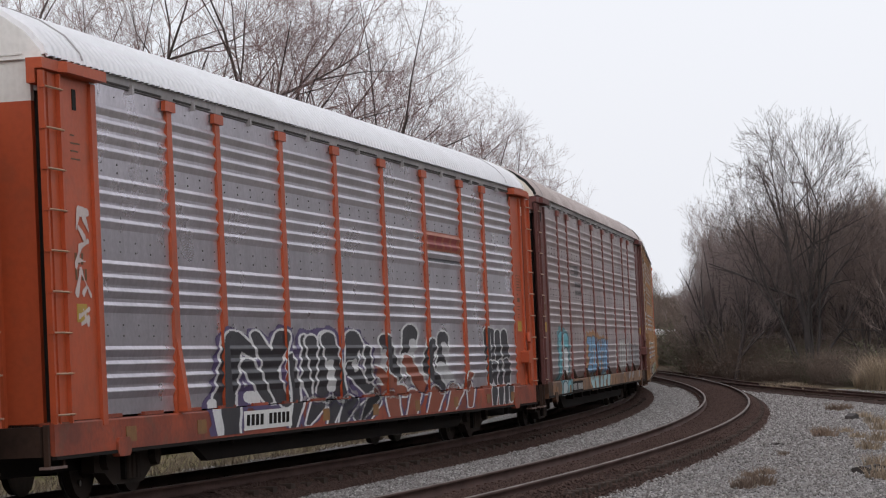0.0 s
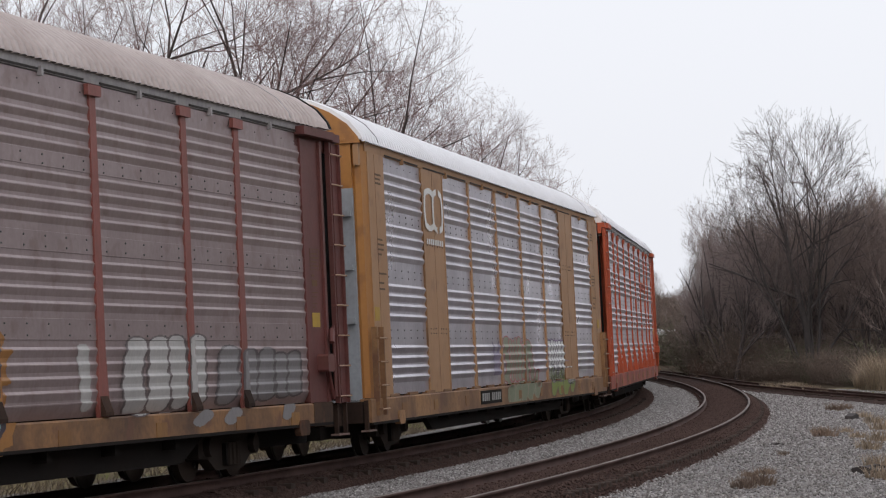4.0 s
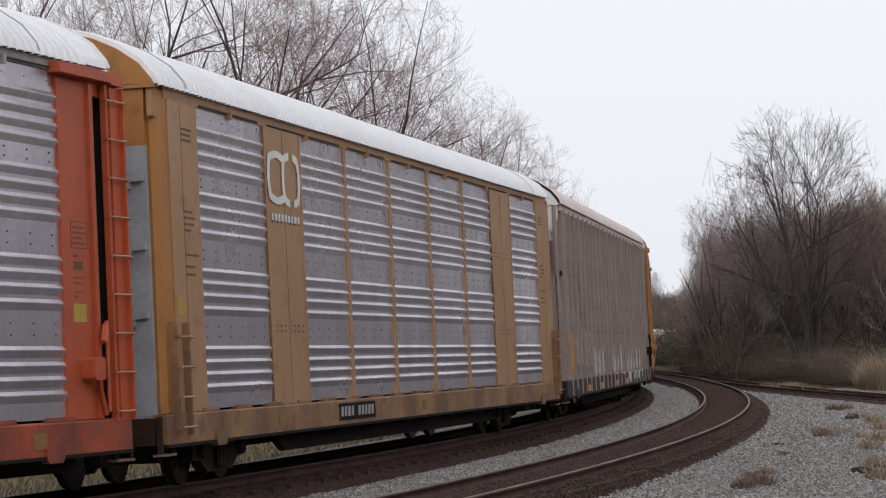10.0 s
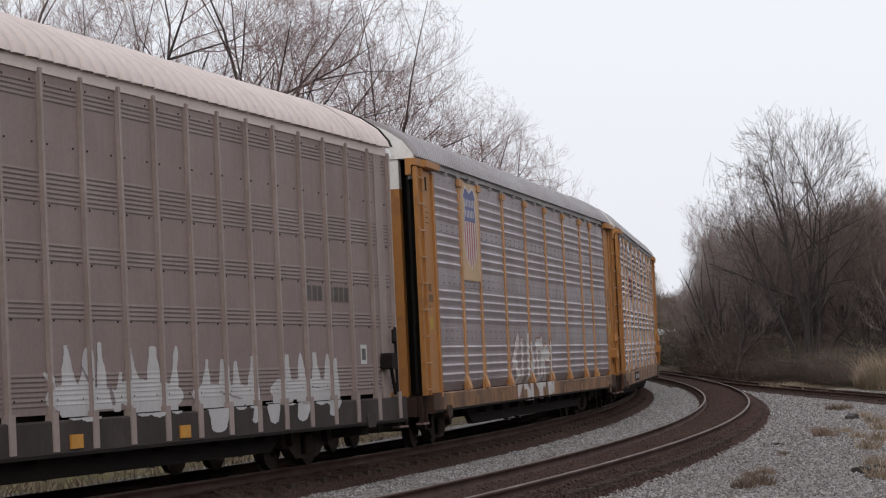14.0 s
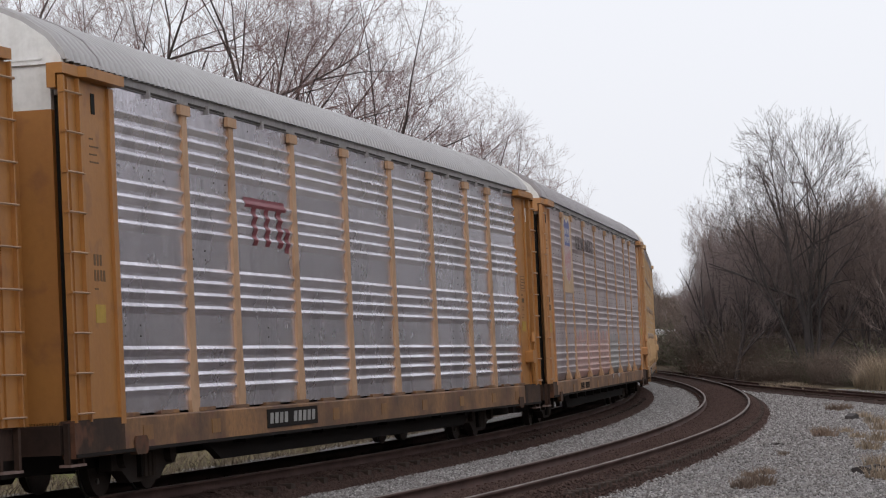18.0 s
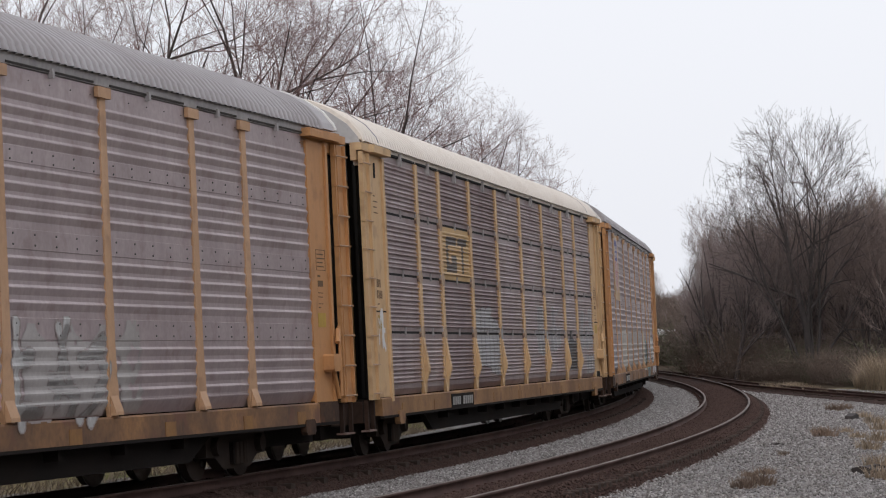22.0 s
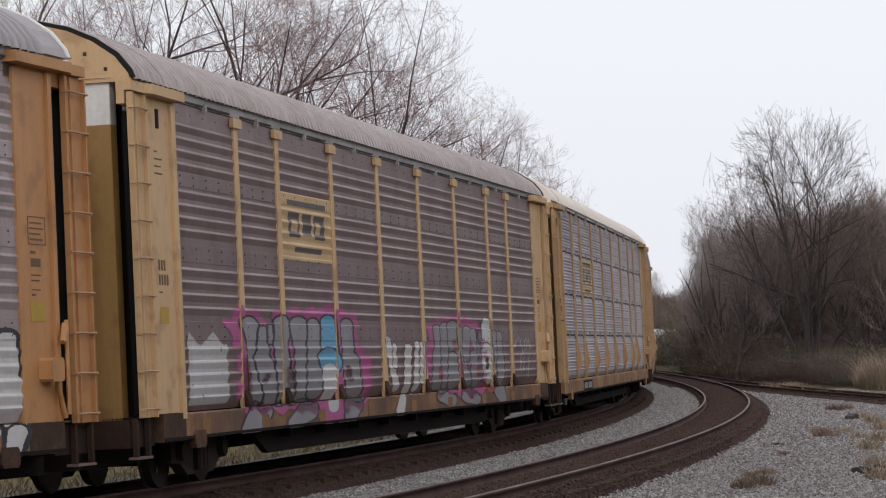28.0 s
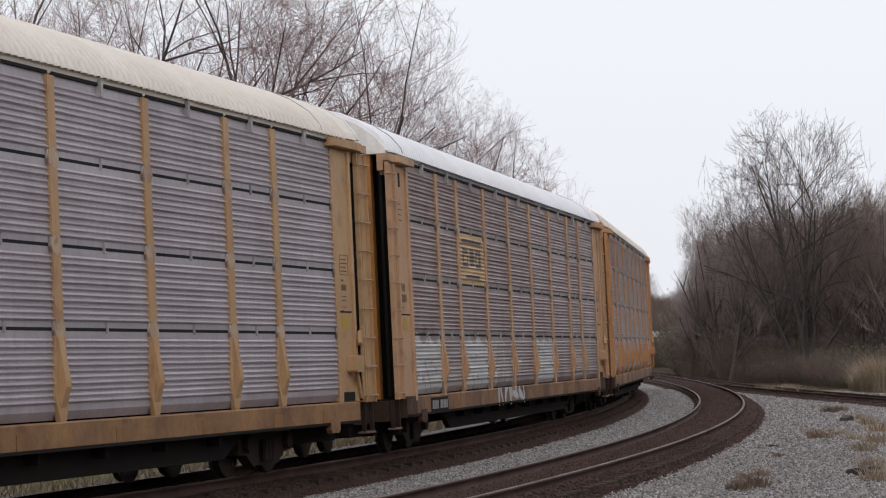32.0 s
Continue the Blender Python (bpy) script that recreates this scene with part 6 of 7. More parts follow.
# dirty car with shield
for i, a in enumerate((-7.2, -4.3, -1.3)):
    blot(9, (a, a + 2.6, 1.0, 2.05), (0.55, 0.33, 0.30), "worn pink paint patch", 90 + i, 0.2)
    tag(9, 95 + i, 2, (a + 0.2, a + 2.5, 1.1, 1.95), ((0.38, 0.23, 0.22), (0.62, 0.54, 0.52), (0.3, 0.2, 0.2), (0.52, 0.44, 0.42)), 0.05, 0.03, 0, "dull pink scrawl")
blot(9, (1.9, 4.3, 0.98, 1.95), (0.40, 0.37, 0.365), "washed-out white paint patch", 97, 0.12)
blot(9, (4.55, 5.4, 1.0, 2.0), (0.36, 0.33, 0.32), "washed-out white paint patch", 98, 0.5)
tag(9, 99, 3, (1.6, 4.5, 0.9, 2.1), (CHALK, (0.3, 0.25, 0.24), (0.3, 0.25, 0.24), (0.5, 0.49, 0.49)), 0.08, 0.03, 0, "pale grey scrawl")
# cream car
WIDE_BUBBLES = (
    (-3.85, 2.36, -3.85, 1.5, 0.132, 0.117, 1), (-3.34, 2.43, -3.39, 1.5, 0.111, 0.095, 1), (-2.89, 2.39, -2.94, 1.47, 0.128, 0.104, 1), (-2.44, 2.24, -2.49, 1.35, 0.105, 0.089, 1),
    (-2, 2.18, -2.05, 1.3, 0.115, 0.09, 1), (-1.66, 2.04, -1.72, 1.26, 0.074, 0.058, 1), (-2.74, 2.48, -2.59, 2.48, 0.064, 0.064, -1), (-1.39, 2.17, -1.37, 1.71, 0.033, 0.042, -1),)
PAIRED_BUBBLES = (
    (3.6, 2.57, 3.56, 2.27, 0.061, 0.066, 1), (3.98, 2.58, 3.98, 2.27, 0.062, 0.067, 1), (3.49, 2.1, 3.57, 1.7, 0.094, 0.094, 1), (3.94, 2.08, 4, 1.66, 0.095, 0.086, 1),
    (4.34, 2.06, 4.34, 1.68, 0.057, 0.067, 1), (5.64, 2.59, 5.64, 2.29, 0.084, 0.069, 1), (6.21, 2.56, 6.16, 2.51, 0.045, 0.04, 1), (5.31, 2.12, 5.39, 1.73, 0.078, 0.078, 1),
    (5.88, 2.15, 5.88, 1.73, 0.074, 0.074, 1), (6.46, 2.15, 6.43, 1.79, 0.065, 0.065, 1),)
STACKED_BUBBLES = (
    (10.37, 2.53, 10.27, 2.34, 0.081, 0.076, 1), (11, 2.46, 11, 2.43, 0.044, 0.044, 1), (11.64, 2.58, 11.64, 2.36, 0.083, 0.078, 1), (10.17, 2.15, 10.29, 1.8, 0.097, 0.097, 1),
    (11.02, 2.16, 11.04, 1.77, 0.093, 0.093, 1), (11.76, 2.16, 11.76, 1.81, 0.089, 0.089, 1), (11.14, 1.46, 11.06, 1.15, 0.071, 0.071, 1), (11.6, 1.47, 11.56, 1.15, 0.067, 0.067, 1),
    (12.06, 1.49, 12.03, 1.18, 0.056, 0.056, 1),)
for forms, fill in ((WIDE_BUBBLES, (0.34, 0.325, 0.335)), (PAIRED_BUBBLES, (0.3, 0.28, 0.29)), (STACKED_BUBBLES, (0.33, 0.31, 0.32))):
    piece(10, forms, (fill, (0.07, 0.06, 0.065)) if forms is WIDE_BUBBLES else (fill, (0.55, 0.54, 0.55)), "pale sprayed bubbles with thin outlines", 0.014, 0.0, 0.36, 51)
blot(10, (7.5, 9.2, 1.2, 2.0), (0.03, 0.028, 0.032), "dark painted-over patch", 3, 0.02)
# second shield car
tag(11, 111, 4, (-12.1, -10.2, 1.12, 1.72), ((0.5, 0.5, 0.55), (0.25, 0.22, 0.3), (0.3, 0.3, 0.4), (0.6, 0.6, 0.65)), 0.07, 0.03, 0, "pale violet-grey scrawl")
blot(11, (-7.3, -4.7, 0.98, 2.2), (0.46, 0.42, 0.39), "worn off-white paint patch", 7, 0.18)
for i in range(3):
    blot(11, (-4.1 + 2.75 * i, -1.9 + 2.75 * i, 0.98, 2.1 + 0.15 * (i == 1)), (0.40, 0.36, 0.345), "worn grey-white paint patch", 20 + i, 0.3)
blot(11, (4.2, 5.8, 0.9, 2.1), (0.5, 0.45, 0.36), "worn cream paint patch", 9, 0.2)
piece(11, TEAL_EDGED, ((0.03, 0.04, 0.045), (0.22, 0.48, 0.47), INK, (0.2, 0.42, 0.42)), "black bubbles with teal outlines", 0.022, seed=31)
piece(11, BLACK_EDGED, ((0.6, 0.58, 0.58), INK, INK, INK), "white columns with black outlines", 0.026, 0.03, 0.34, seed=32)
# brown car with pink clouds
PINK = (0.42, 0.09, 0.25)
blot(12, (-11.9, -10.2, 1.05, 1.9), (0.5, 0.48, 0.48), "worn white paint patch", 5, 0.1)
GREYFILL, REDDISH = (0.27, 0.255, 0.275), (0.22, 0.06, 0.05)
piece(12, GREY_COLUMNS, (GREYFILL, INK, PINK, (0.58, 0.56, 0.56), (0.13, 0.36, 0.56), REDDISH), "grey and blue columns on a pink cloud", 0.028, 0.2, seed=41)
piece(12, GREY_COLUMN_FEET, (GREYFILL, INK, PINK, (0.58, 0.56, 0.56), PINK, REDDISH), "grey strokes on a pink cloud", 0.02, 0.0, seed=42)
piece(12, WHITE_MIDDLE, ((0.58, 0.56, 0.55), (0.2, 0.1, 0.09)), "white columns with dull red edges", 0.02, seed=43)
piece(12, SECOND_COLUMNS, (GREYFILL, (0.06, 0.035, 0.04), PINK, (0.58, 0.56, 0.56), PINK, REDDISH), "grey columns on a pink cloud", 0.026, 0.18, seed=44)
piece(12, SECOND_CENTRE, (GREYFILL, (0.06, 0.035, 0.04), PINK, (0.58, 0.56, 0.56), PINK, (0.4, 0.05, 0.06)), "grey and white columns with red fill", 0.024, 0.0, seed=45)
piece(12, THIN_SCRAWL, ((0.55, 0.5, 0.5), INK), "thin pale scrawl", 0.0, seed=46)
# last slotted car
for i, (a, b) in enumerate(((-12.3, -9.6), (-9.3, -7.6), (-7.2, -4.6), (-4.3, -1.7), (1.6, 4.3), (8.0, 10.6))):
    blot(14, (a, b, 0.98, 1.95), ((0.5, 0.49, 0.49), (0.34, 0.29, 0.28))[i % 2], "worn white paint patch", 40 + i, 0.3)
tag(14, 141, 4, (-4.0, -0.5, 0.64, 1.8), ((0.55, 0.54, 0.55), (0.25, 0.2, 0.2), (0.3, 0.25, 0.25), (0.6, 0.6, 0.6)), 0.06, 0.03, 0, "white scrawl")


# emblems, as plain shapes
def boxes(rects):
    """Painted rectangles in order: (u0, u1, z0, z1, colour number)."""
    def f(u, z):
        out = np.zeros(u.shape, int)
        for a, b, c, d, k in rects:
            out[(u > a) & (u < b) & (z > c) & (z < d)] = k
        return out
    return f


def emblem(k, name, label, box, f, palette, flat=None):
    ob = drape(CAR[k], SPECS[k]["kind"], name, label, *box, f, palette, (0.02, 0.02), flat)
    if name == "stencil":
        ob["kind"] = "stuff"


for k in (1, 4):
    emblem(k, "emblem", "orange board with dark red bars", (4.6, 7.3, 3.3, 3.84),
           boxes([(4.6, 7.3, 3.5, 3.84, 1)] + [(4.75 + 0.62 * i, 5.2 + 0.62 * i, 3.54, 3.76, 2) for i in range(4)] + [(4.6, 7.3, 3.3, 3.36, 3)]),
           ((0.36, 0.10, 0.05), (0.28, 0.03, 0.03), INK))


def shield(u, z):
    """Yellow field; a shield with a blue head over red and white bars."""
    out = np.ones(u.shape, int)
    x, y = (u + 8.45) / 0.66, (z - 4.05) / 0.72
    edge = np.where(y > 0.75, 1.0 - 0.35 * (y - 0.75) / 0.25, np.where(y < -0.3, np.sqrt(np.clip(1 - ((-y - 0.3) / 0.75) ** 2, 0, 1)), 0.88 + 0.12 * np.cos((y + 0.3) * 3)))
    inside = (abs(x) < edge) & (y < 1.0 - 0.12 * np.cos(x * 1.6) ** 6) & (y > -1.05)
    rim = (abs(x) < edge + 0.1) & (y < 1.06 - 0.1 * np.cos(x * 1.6) ** 6) & (y > -1.13)
    out[rim] = 4
    out[inside] = np.where(y[inside] > 0.12, 2, np.where((np.floor((x[inside] + 1) * 5.5) % 2) == 0, 3, 4))
    for a, b in ((0.52, 0.7), (0.24, 0.42)):
        out[inside & (y > a) & (y < b) & (abs(x) < 0.72) & ((np.floor((x + 1) * 8) % 2) == 0)] = 4
    return out


for k in (7, 9, 11):
    fade = {7: 0.75, 9: 0.9, 11: 1.0}[k]
    emblem(k, "emblem", "yellow board with a blue, red and white shield", (-9.4, -7.5, 3.02, 4.86), shield,
           ((0.55, 0.36, 0.2), (0.06 + 0.1 * (1 - fade), 0.07 + 0.1 * (1 - fade), 0.26), (0.42, 0.06 + 0.1 * (1 - fade), 0.07), (0.6, 0.55, 0.55)), 0.028)


def ring(u, z, cu, cz, a, b, w):
    e = np.maximum(abs(u - cu) / a, abs(z - cz) / b) * 0.5 + 0.5 * np.hypot((u - cu) / a, (z - cz) / b)
    return abs(e - 0.82) < w


def white_loops(u, z):
    out = np.zeros(u.shape, int)
    out[ring(u, z, -8.45, 4.2, 0.52, 0.4, 0.13) & (u < -8.1)] = 1
    out[ring(u, z, -7.7, 4.2, 0.52, 0.42, 0.13) & (abs(u + 7.7) > 0.1)] = 1
    for i in range(9):
        out[(u > -8.8 + 0.17 * i) & (u < -8.69 + 0.17 * i) & (z > 3.58) & (z < 3.68)] = 1
    return out


def plate_mark(k):
    """The white mark on the first wide plate of the tan cars."""
    us = np.arange(-8.95, -7.15, 0.02)
    zs = np.arange(3.5, 4.7, 0.02)
    gu, gz = np.meshgrid((us[:-1] + us[1:]) / 2, (zs[:-1] + zs[1:]) / 2)
    idx = white_loops(gu, gz)
    verts, faces = [], []
    for r, c in zip(*np.nonzero(idx)):
        o = len(verts)
        y = -SIDE - 0.049
        verts += [(us[c], y, zs[r]), (us[c + 1], y, zs[r]), (us[c + 1], y, zs[r + 1]), (us[c], y, zs[r + 1])]
        faces.append((o, o + 1, o + 2, o + 3))
    part("emblem", fast_mesh("emblem", verts, faces, [WHITE]), CAR[k], "white rounded emblem")


plate_mark(3)
plate_mark(5)
emblem(2, "emblem", "faded dark bars of an old emblem", (-7.3, -4.5, 2.9, 3.8),
       boxes([(-7.2, -5.2, 3.66, 3.7, 1), (-7.0, -5.1, 3.56, 3.6, 1), (-6.2, -5.2, 3.48, 3.72, 1), (-6.8, -5.5, 3.47, 3.51, 1)] + [(-6.15 + 0.2 * i, -6.0 + 0.2 * i, 3.2, 3.33, 1) for i in range(7)]
             + [(-6.1 + 0.19 * i, -5.96 + 0.19 * i, 2.99, 3.12, 1) for i in range(8)]), ((0.09, 0.072, 0.075),))
tag(10, 118, 2, (-13.0, -12.5, 1.75, 2.35), (RAIL_WHITE,) * 4, 0.025, 0.012, 0, "thin white sprayed scrawl", 0.2, 0.02, 0.03)
emblem(8, "emblem", "dark red emblem of plain bars", (-7.2, -4.5, 3.1, 3.9),
       boxes([(-6.9, -4.9, 3.72, 3.86, 1), (-6.55, -6.35, 3.2, 3.72, 1), (-5.95, -5.75, 3.2, 3.72, 1), (-5.35, -5.1, 3.2, 3.72, 1), (-4.95, -4.75, 3.15, 3.5, 1)]),
       ((0.22, 0.035, 0.05),))
for k, u, z in ((12, -7.35, 3.05), (13, -7.35, 2.98), (14, -7.35, 2.98)):
    emblem(k, "emblem", "yellow board with worn dark bars", (u, u + 2.8, z, z + 0.98),
           boxes([(u, u + 2.8, z, z + 0.98, 1), (u + 0.35, u + 2.5, z + 0.8, z + 0.88, 2), (u + 0.4, u + 1.0, z + 0.34, z + 0.7, 2), (u + 1.15, u + 1.65, z + 0.38, z + 0.7, 2),
                  (u + 1.8, u + 2.4, z + 0.34, z + 0.7, 2), (u + 0.55, u + 0.9, z + 0.43, z + 0.6, 1), (u + 1.9, u + 2.15, z + 0.43, z + 0.6, 1), (u + 0.7, u + 2.2, z + 0.12, z + 0.2, 2)]),
           ((0.56, 0.37, 0.19), (0.085, 0.07, 0.065)))
emblem(10, "emblem", "yellow board with square dark loops", (-7.35, -4.55, 2.98, 3.96),
       boxes([(-7.35, -4.55, 2.98, 3.96, 1), (-6.9, -5.9, 3.14, 3.8, 2), (-6.68, -5.9, 3.3, 3.64, 1), (-6.4, -5.9, 3.3, 3.46, 2), (-5.9, -5.75, 3.14, 3.8, 1), (-5.75, -4.85, 3.66, 3.8, 2),
              (-5.4, -5.2, 3.14, 3.66, 2)]), ((0.52, 0.335, 0.15), (0.09, 0.072, 0.062)))
emblem(6, "stencil", "dark stencilled bars", (8.8, 11.1, 2.4, 2.8), boxes([(8.88 + 0.27 * i, 9.08 + 0.27 * i, 2.47, 2.7, 1) for i in (0, 1, 2, 4, 5, 6, 7)]), ((0.075, 0.062, 0.058),))
emblem(6, "notice", "small white notice", (11.5, 11.9, 1.5, 1.85), boxes([(11.52, 11.86, 1.52, 1.82, 1), (11.58, 11.8, 1.58, 1.76, 2)]), ((0.6, 0.59, 0.58), (0.1, 0.09, 0.09)))
emblem(6, "stencil", "dark stencilled bars", (-9.9, -8.0, 2.4, 3.35),
       boxes([(-9.7 + 0.28 * i, -9.5 + 0.28 * i, 3.09, 3.32, 1) for i in range(3)] + [(-9.55 + 0.2 * i + 0.1 * (i > 2), -9.41 + 0.2 * i + 0.1 * (i > 2), 2.43, 2.68, 1) for i in range(6)]),
       ((0.07, 0.06, 0.055),))


def words(k, text, u0, z, size, mat, depth):
    cu = bpy.data.curves.new("words", "FONT")
    cu.body, cu.size, cu.extrude = text, size, 0.003
    tmp = new("words", cu)
    me = bpy.data.meshes.new_from_object(tmp.evaluated_get(bpy.context.evaluated_depsgraph_get()))
    bpy.data.objects.remove(tmp)
    me.materials.clear()
    me.materials.append(mat)
    ob = part("painted_slogan", me, CAR[k], "dark painted slogan")
    ob.matrix_basis = Matrix.Translation((u0, -SIDE - depth, z)) @ Matrix.Rotation(math.pi / 2, 4, "X")


words(9, "BUILDING AMERICA", -6.6, 4.13, 0.48, FADEINK, 0.045)


# ---- trees and brush ----
BARK = material("grey-brown bark", (0.07, 0.052, 0.05), 0.9, 0, (0.04, 0.034, 0.032), 0.5, 0, scale=4)
TWIG = material("bare brown twigs", (0.27, 0.175, 0.17), 0.9, 0, (0.155, 0.098, 0.095), 0.4, 0)
BARK_DARK = material("dark wet bark", (0.05, 0.041, 0.04), 0.9, 0, (0.03, 0.025, 0.024), 0.5, 0, scale=4)
TWIG_DARK = material("dark brown twigs", (0.24, 0.182, 0.163), 0.9, 0, (0.16, 0.118, 0.105), 0.4, 0)

TWIG_BIG = material("dark slender twigs", (0.12, 0.092, 0.085), 0.9, 0, (0.08, 0.062, 0.058), 0.4, 0)
# This paler twig colour paints distance haze onto the wood's left trees.
HAZE_TWIG = material("twigs paled for haze", (0.29, 0.228, 0.215), 0.9, 0, (0.19, 0.148, 0.138), 0.4, 0)


def leaf_material(name, a, b):
    m = bpy.data.materials.new(name)
    m.use_nodes = True
    nd, l = m.node_tree.nodes, m.node_tree.links
    g = nd.new("ShaderNodeNewGeometry")
    oi = nd.new("ShaderNodeObjectInfo")
    r = nd.new("ShaderNodeMix")
    r.data_type = "RGBA"
    r.inputs[6].default_value, r.inputs[7].default_value = (*a, 1), (*b, 1)
    l.new(g.outputs["Random Per Island"], r.inputs["Factor"])
    h = nd.new("ShaderNodeHueSaturation")
    v = nd.new("ShaderNodeMapRange")
    v.inputs["To Min"].default_value, v.inputs["To Max"].default_value = 0.75, 1.25
    l.new(oi.outputs["Random"], v.inputs["Value"])
    l.new(v.outputs[0], h.inputs["Value"])
    l.new(r.outputs[2], h.inputs["Color"])
    l.new(h.outputs[0], nd["Principled BSDF"].inputs["Base Color"])
    nd["Principled BSDF"].inputs["Roughness"].default_value = 0.85
    return m


DRY = leaf_material("dry brown leaves", (0.125, 0.09, 0.072), (0.2, 0.145, 0.115))
OLIVE = leaf_material("olive evergreen leaves", (0.065, 0.066, 0.036), (0.115, 0.11, 0.065))
STRAW = leaf_material("straw-coloured grass", (0.2, 0.15, 0.108), (0.36, 0.28, 0.2))
RUSSET = leaf_material("russet grass", (0.16, 0.11, 0.083), (0.24, 0.172, 0.13))


def branches(rng, height, spread, stems, levels, up, droop=0.0, clear=0.2, limbs=7, stout=1.0, fan=(), dense=(5, 5, 4, 3), fine=0.0062):
    """Branch lines of a bare tree: each has four points and four radii, the last twigs three."""
    lines = []

    def grow(p, d, length, r, lev):
        pts, rad = [p.copy()], [r]
        q = d.copy()
        steps = 2 if lev >= levels else 3
        for i in range(steps):
            q = q + rng.normal(0, (0.12, 0.14, 0.14, 0.12, 0.1, 0.1)[lev], 3) + np.array([0, 0, (up if lev < 2 else up * 0.6) - droop])
            q /= np.linalg.norm(q)
            p = p + q * length / steps
            pts.append(p.copy())
            rad.append(max(fine * 0.75, r * (1 - 0.25 * (i + 1))))
        lines.append((np.array(pts), np.array(rad)))
        if lev >= levels:
            return
        n = (limbs, *dense)[min(lev, 4)] + int(rng.integers(0, 2))
        for c in range(n):
            f = (clear if lev == 0 else 0.22) + (1 - (clear if lev == 0 else 0.22)) * (c + rng.random()) / n
            i = min(2, int(f * 3))
            base = pts[i] + (pts[i + 1] - pts[i]) * (f * 3 - i)
            side = rng.normal(0, 1, 3)
            side -= side @ q * q
            side /= np.linalg.norm(side)
            ang = rng.uniform(0.35, 0.85) * spread * (0.85 if lev >= 3 else 1)
            nd = q * math.cos(ang) + side * math.sin(ang)
            grow(base, nd, length * rng.uniform(0.46, 0.72) * (1.15 - 0.35 * f), max(fine, rad[i] * rng.uniform(0.46, 0.68)), lev + 1)

    for off, tilt, back, share, thick in fan:
        grow(np.array([off, back, -0.3]), np.array([tilt, back * 0.25, 1.0]), height * share, height * 0.0145 * thick, 0)
    for s in range(0 if fan else stems):
        a = rng.uniform(0, 6.28)
        lean = 0.0 if stems == 1 else rng.uniform(0.08, 0.1 + 0.09 * stems)
        grow(np.array([0.25 * math.cos(a) * (stems > 1), 0.25 * math.sin(a) * (stems > 1), -0.3]), np.array([math.cos(a) * lean, math.sin(a) * lean, 1.0]),
             height * rng.uniform(0.5, 0.66), height * 0.0145 * stout * (1.15 if stems == 1 else 0.8), 0)
    return lines


def tubes(lines, sides):
    """Tapered tubes round lines that have the same number of points."""
    P = np.array([a for a, _ in lines])
    R = np.array([b for _, b in lines])
    T = np.gradient(P, axis=1)
    T /= np.linalg.norm(T, axis=2, keepdims=True) + 1e-9
    ref = np.where(abs(T[..., 2:3]) > 0.8, np.array([1.0, 0, 0]), np.array([0, 0, 1.0]))
    A = np.cross(T, ref)
    A /= np.linalg.norm(A, axis=2, keepdims=True) + 1e-9
    Bn = np.cross(T, A)
    ang = 2 * np.pi * np.arange(sides) / sides
    V = P[:, :, None] + R[:, :, None, None] * (A[:, :, None] * np.cos(ang)[:, None] + Bn[:, :, None] * np.sin(ang)[:, None])
    n, k = len(lines), P.shape[1]
    F = []
    for i in range(k - 1):
        for j in range(sides):
            F.append((i * sides + j, i * sides + (j + 1) % sides, (i + 1) * sides + (j + 1) % sides, (i + 1) * sides + j))
    F = np.array(F)[None] + (np.arange(n) * k * sides)[:, None, None]
    return V.reshape(-1, 3), F.reshape(-1, 4)


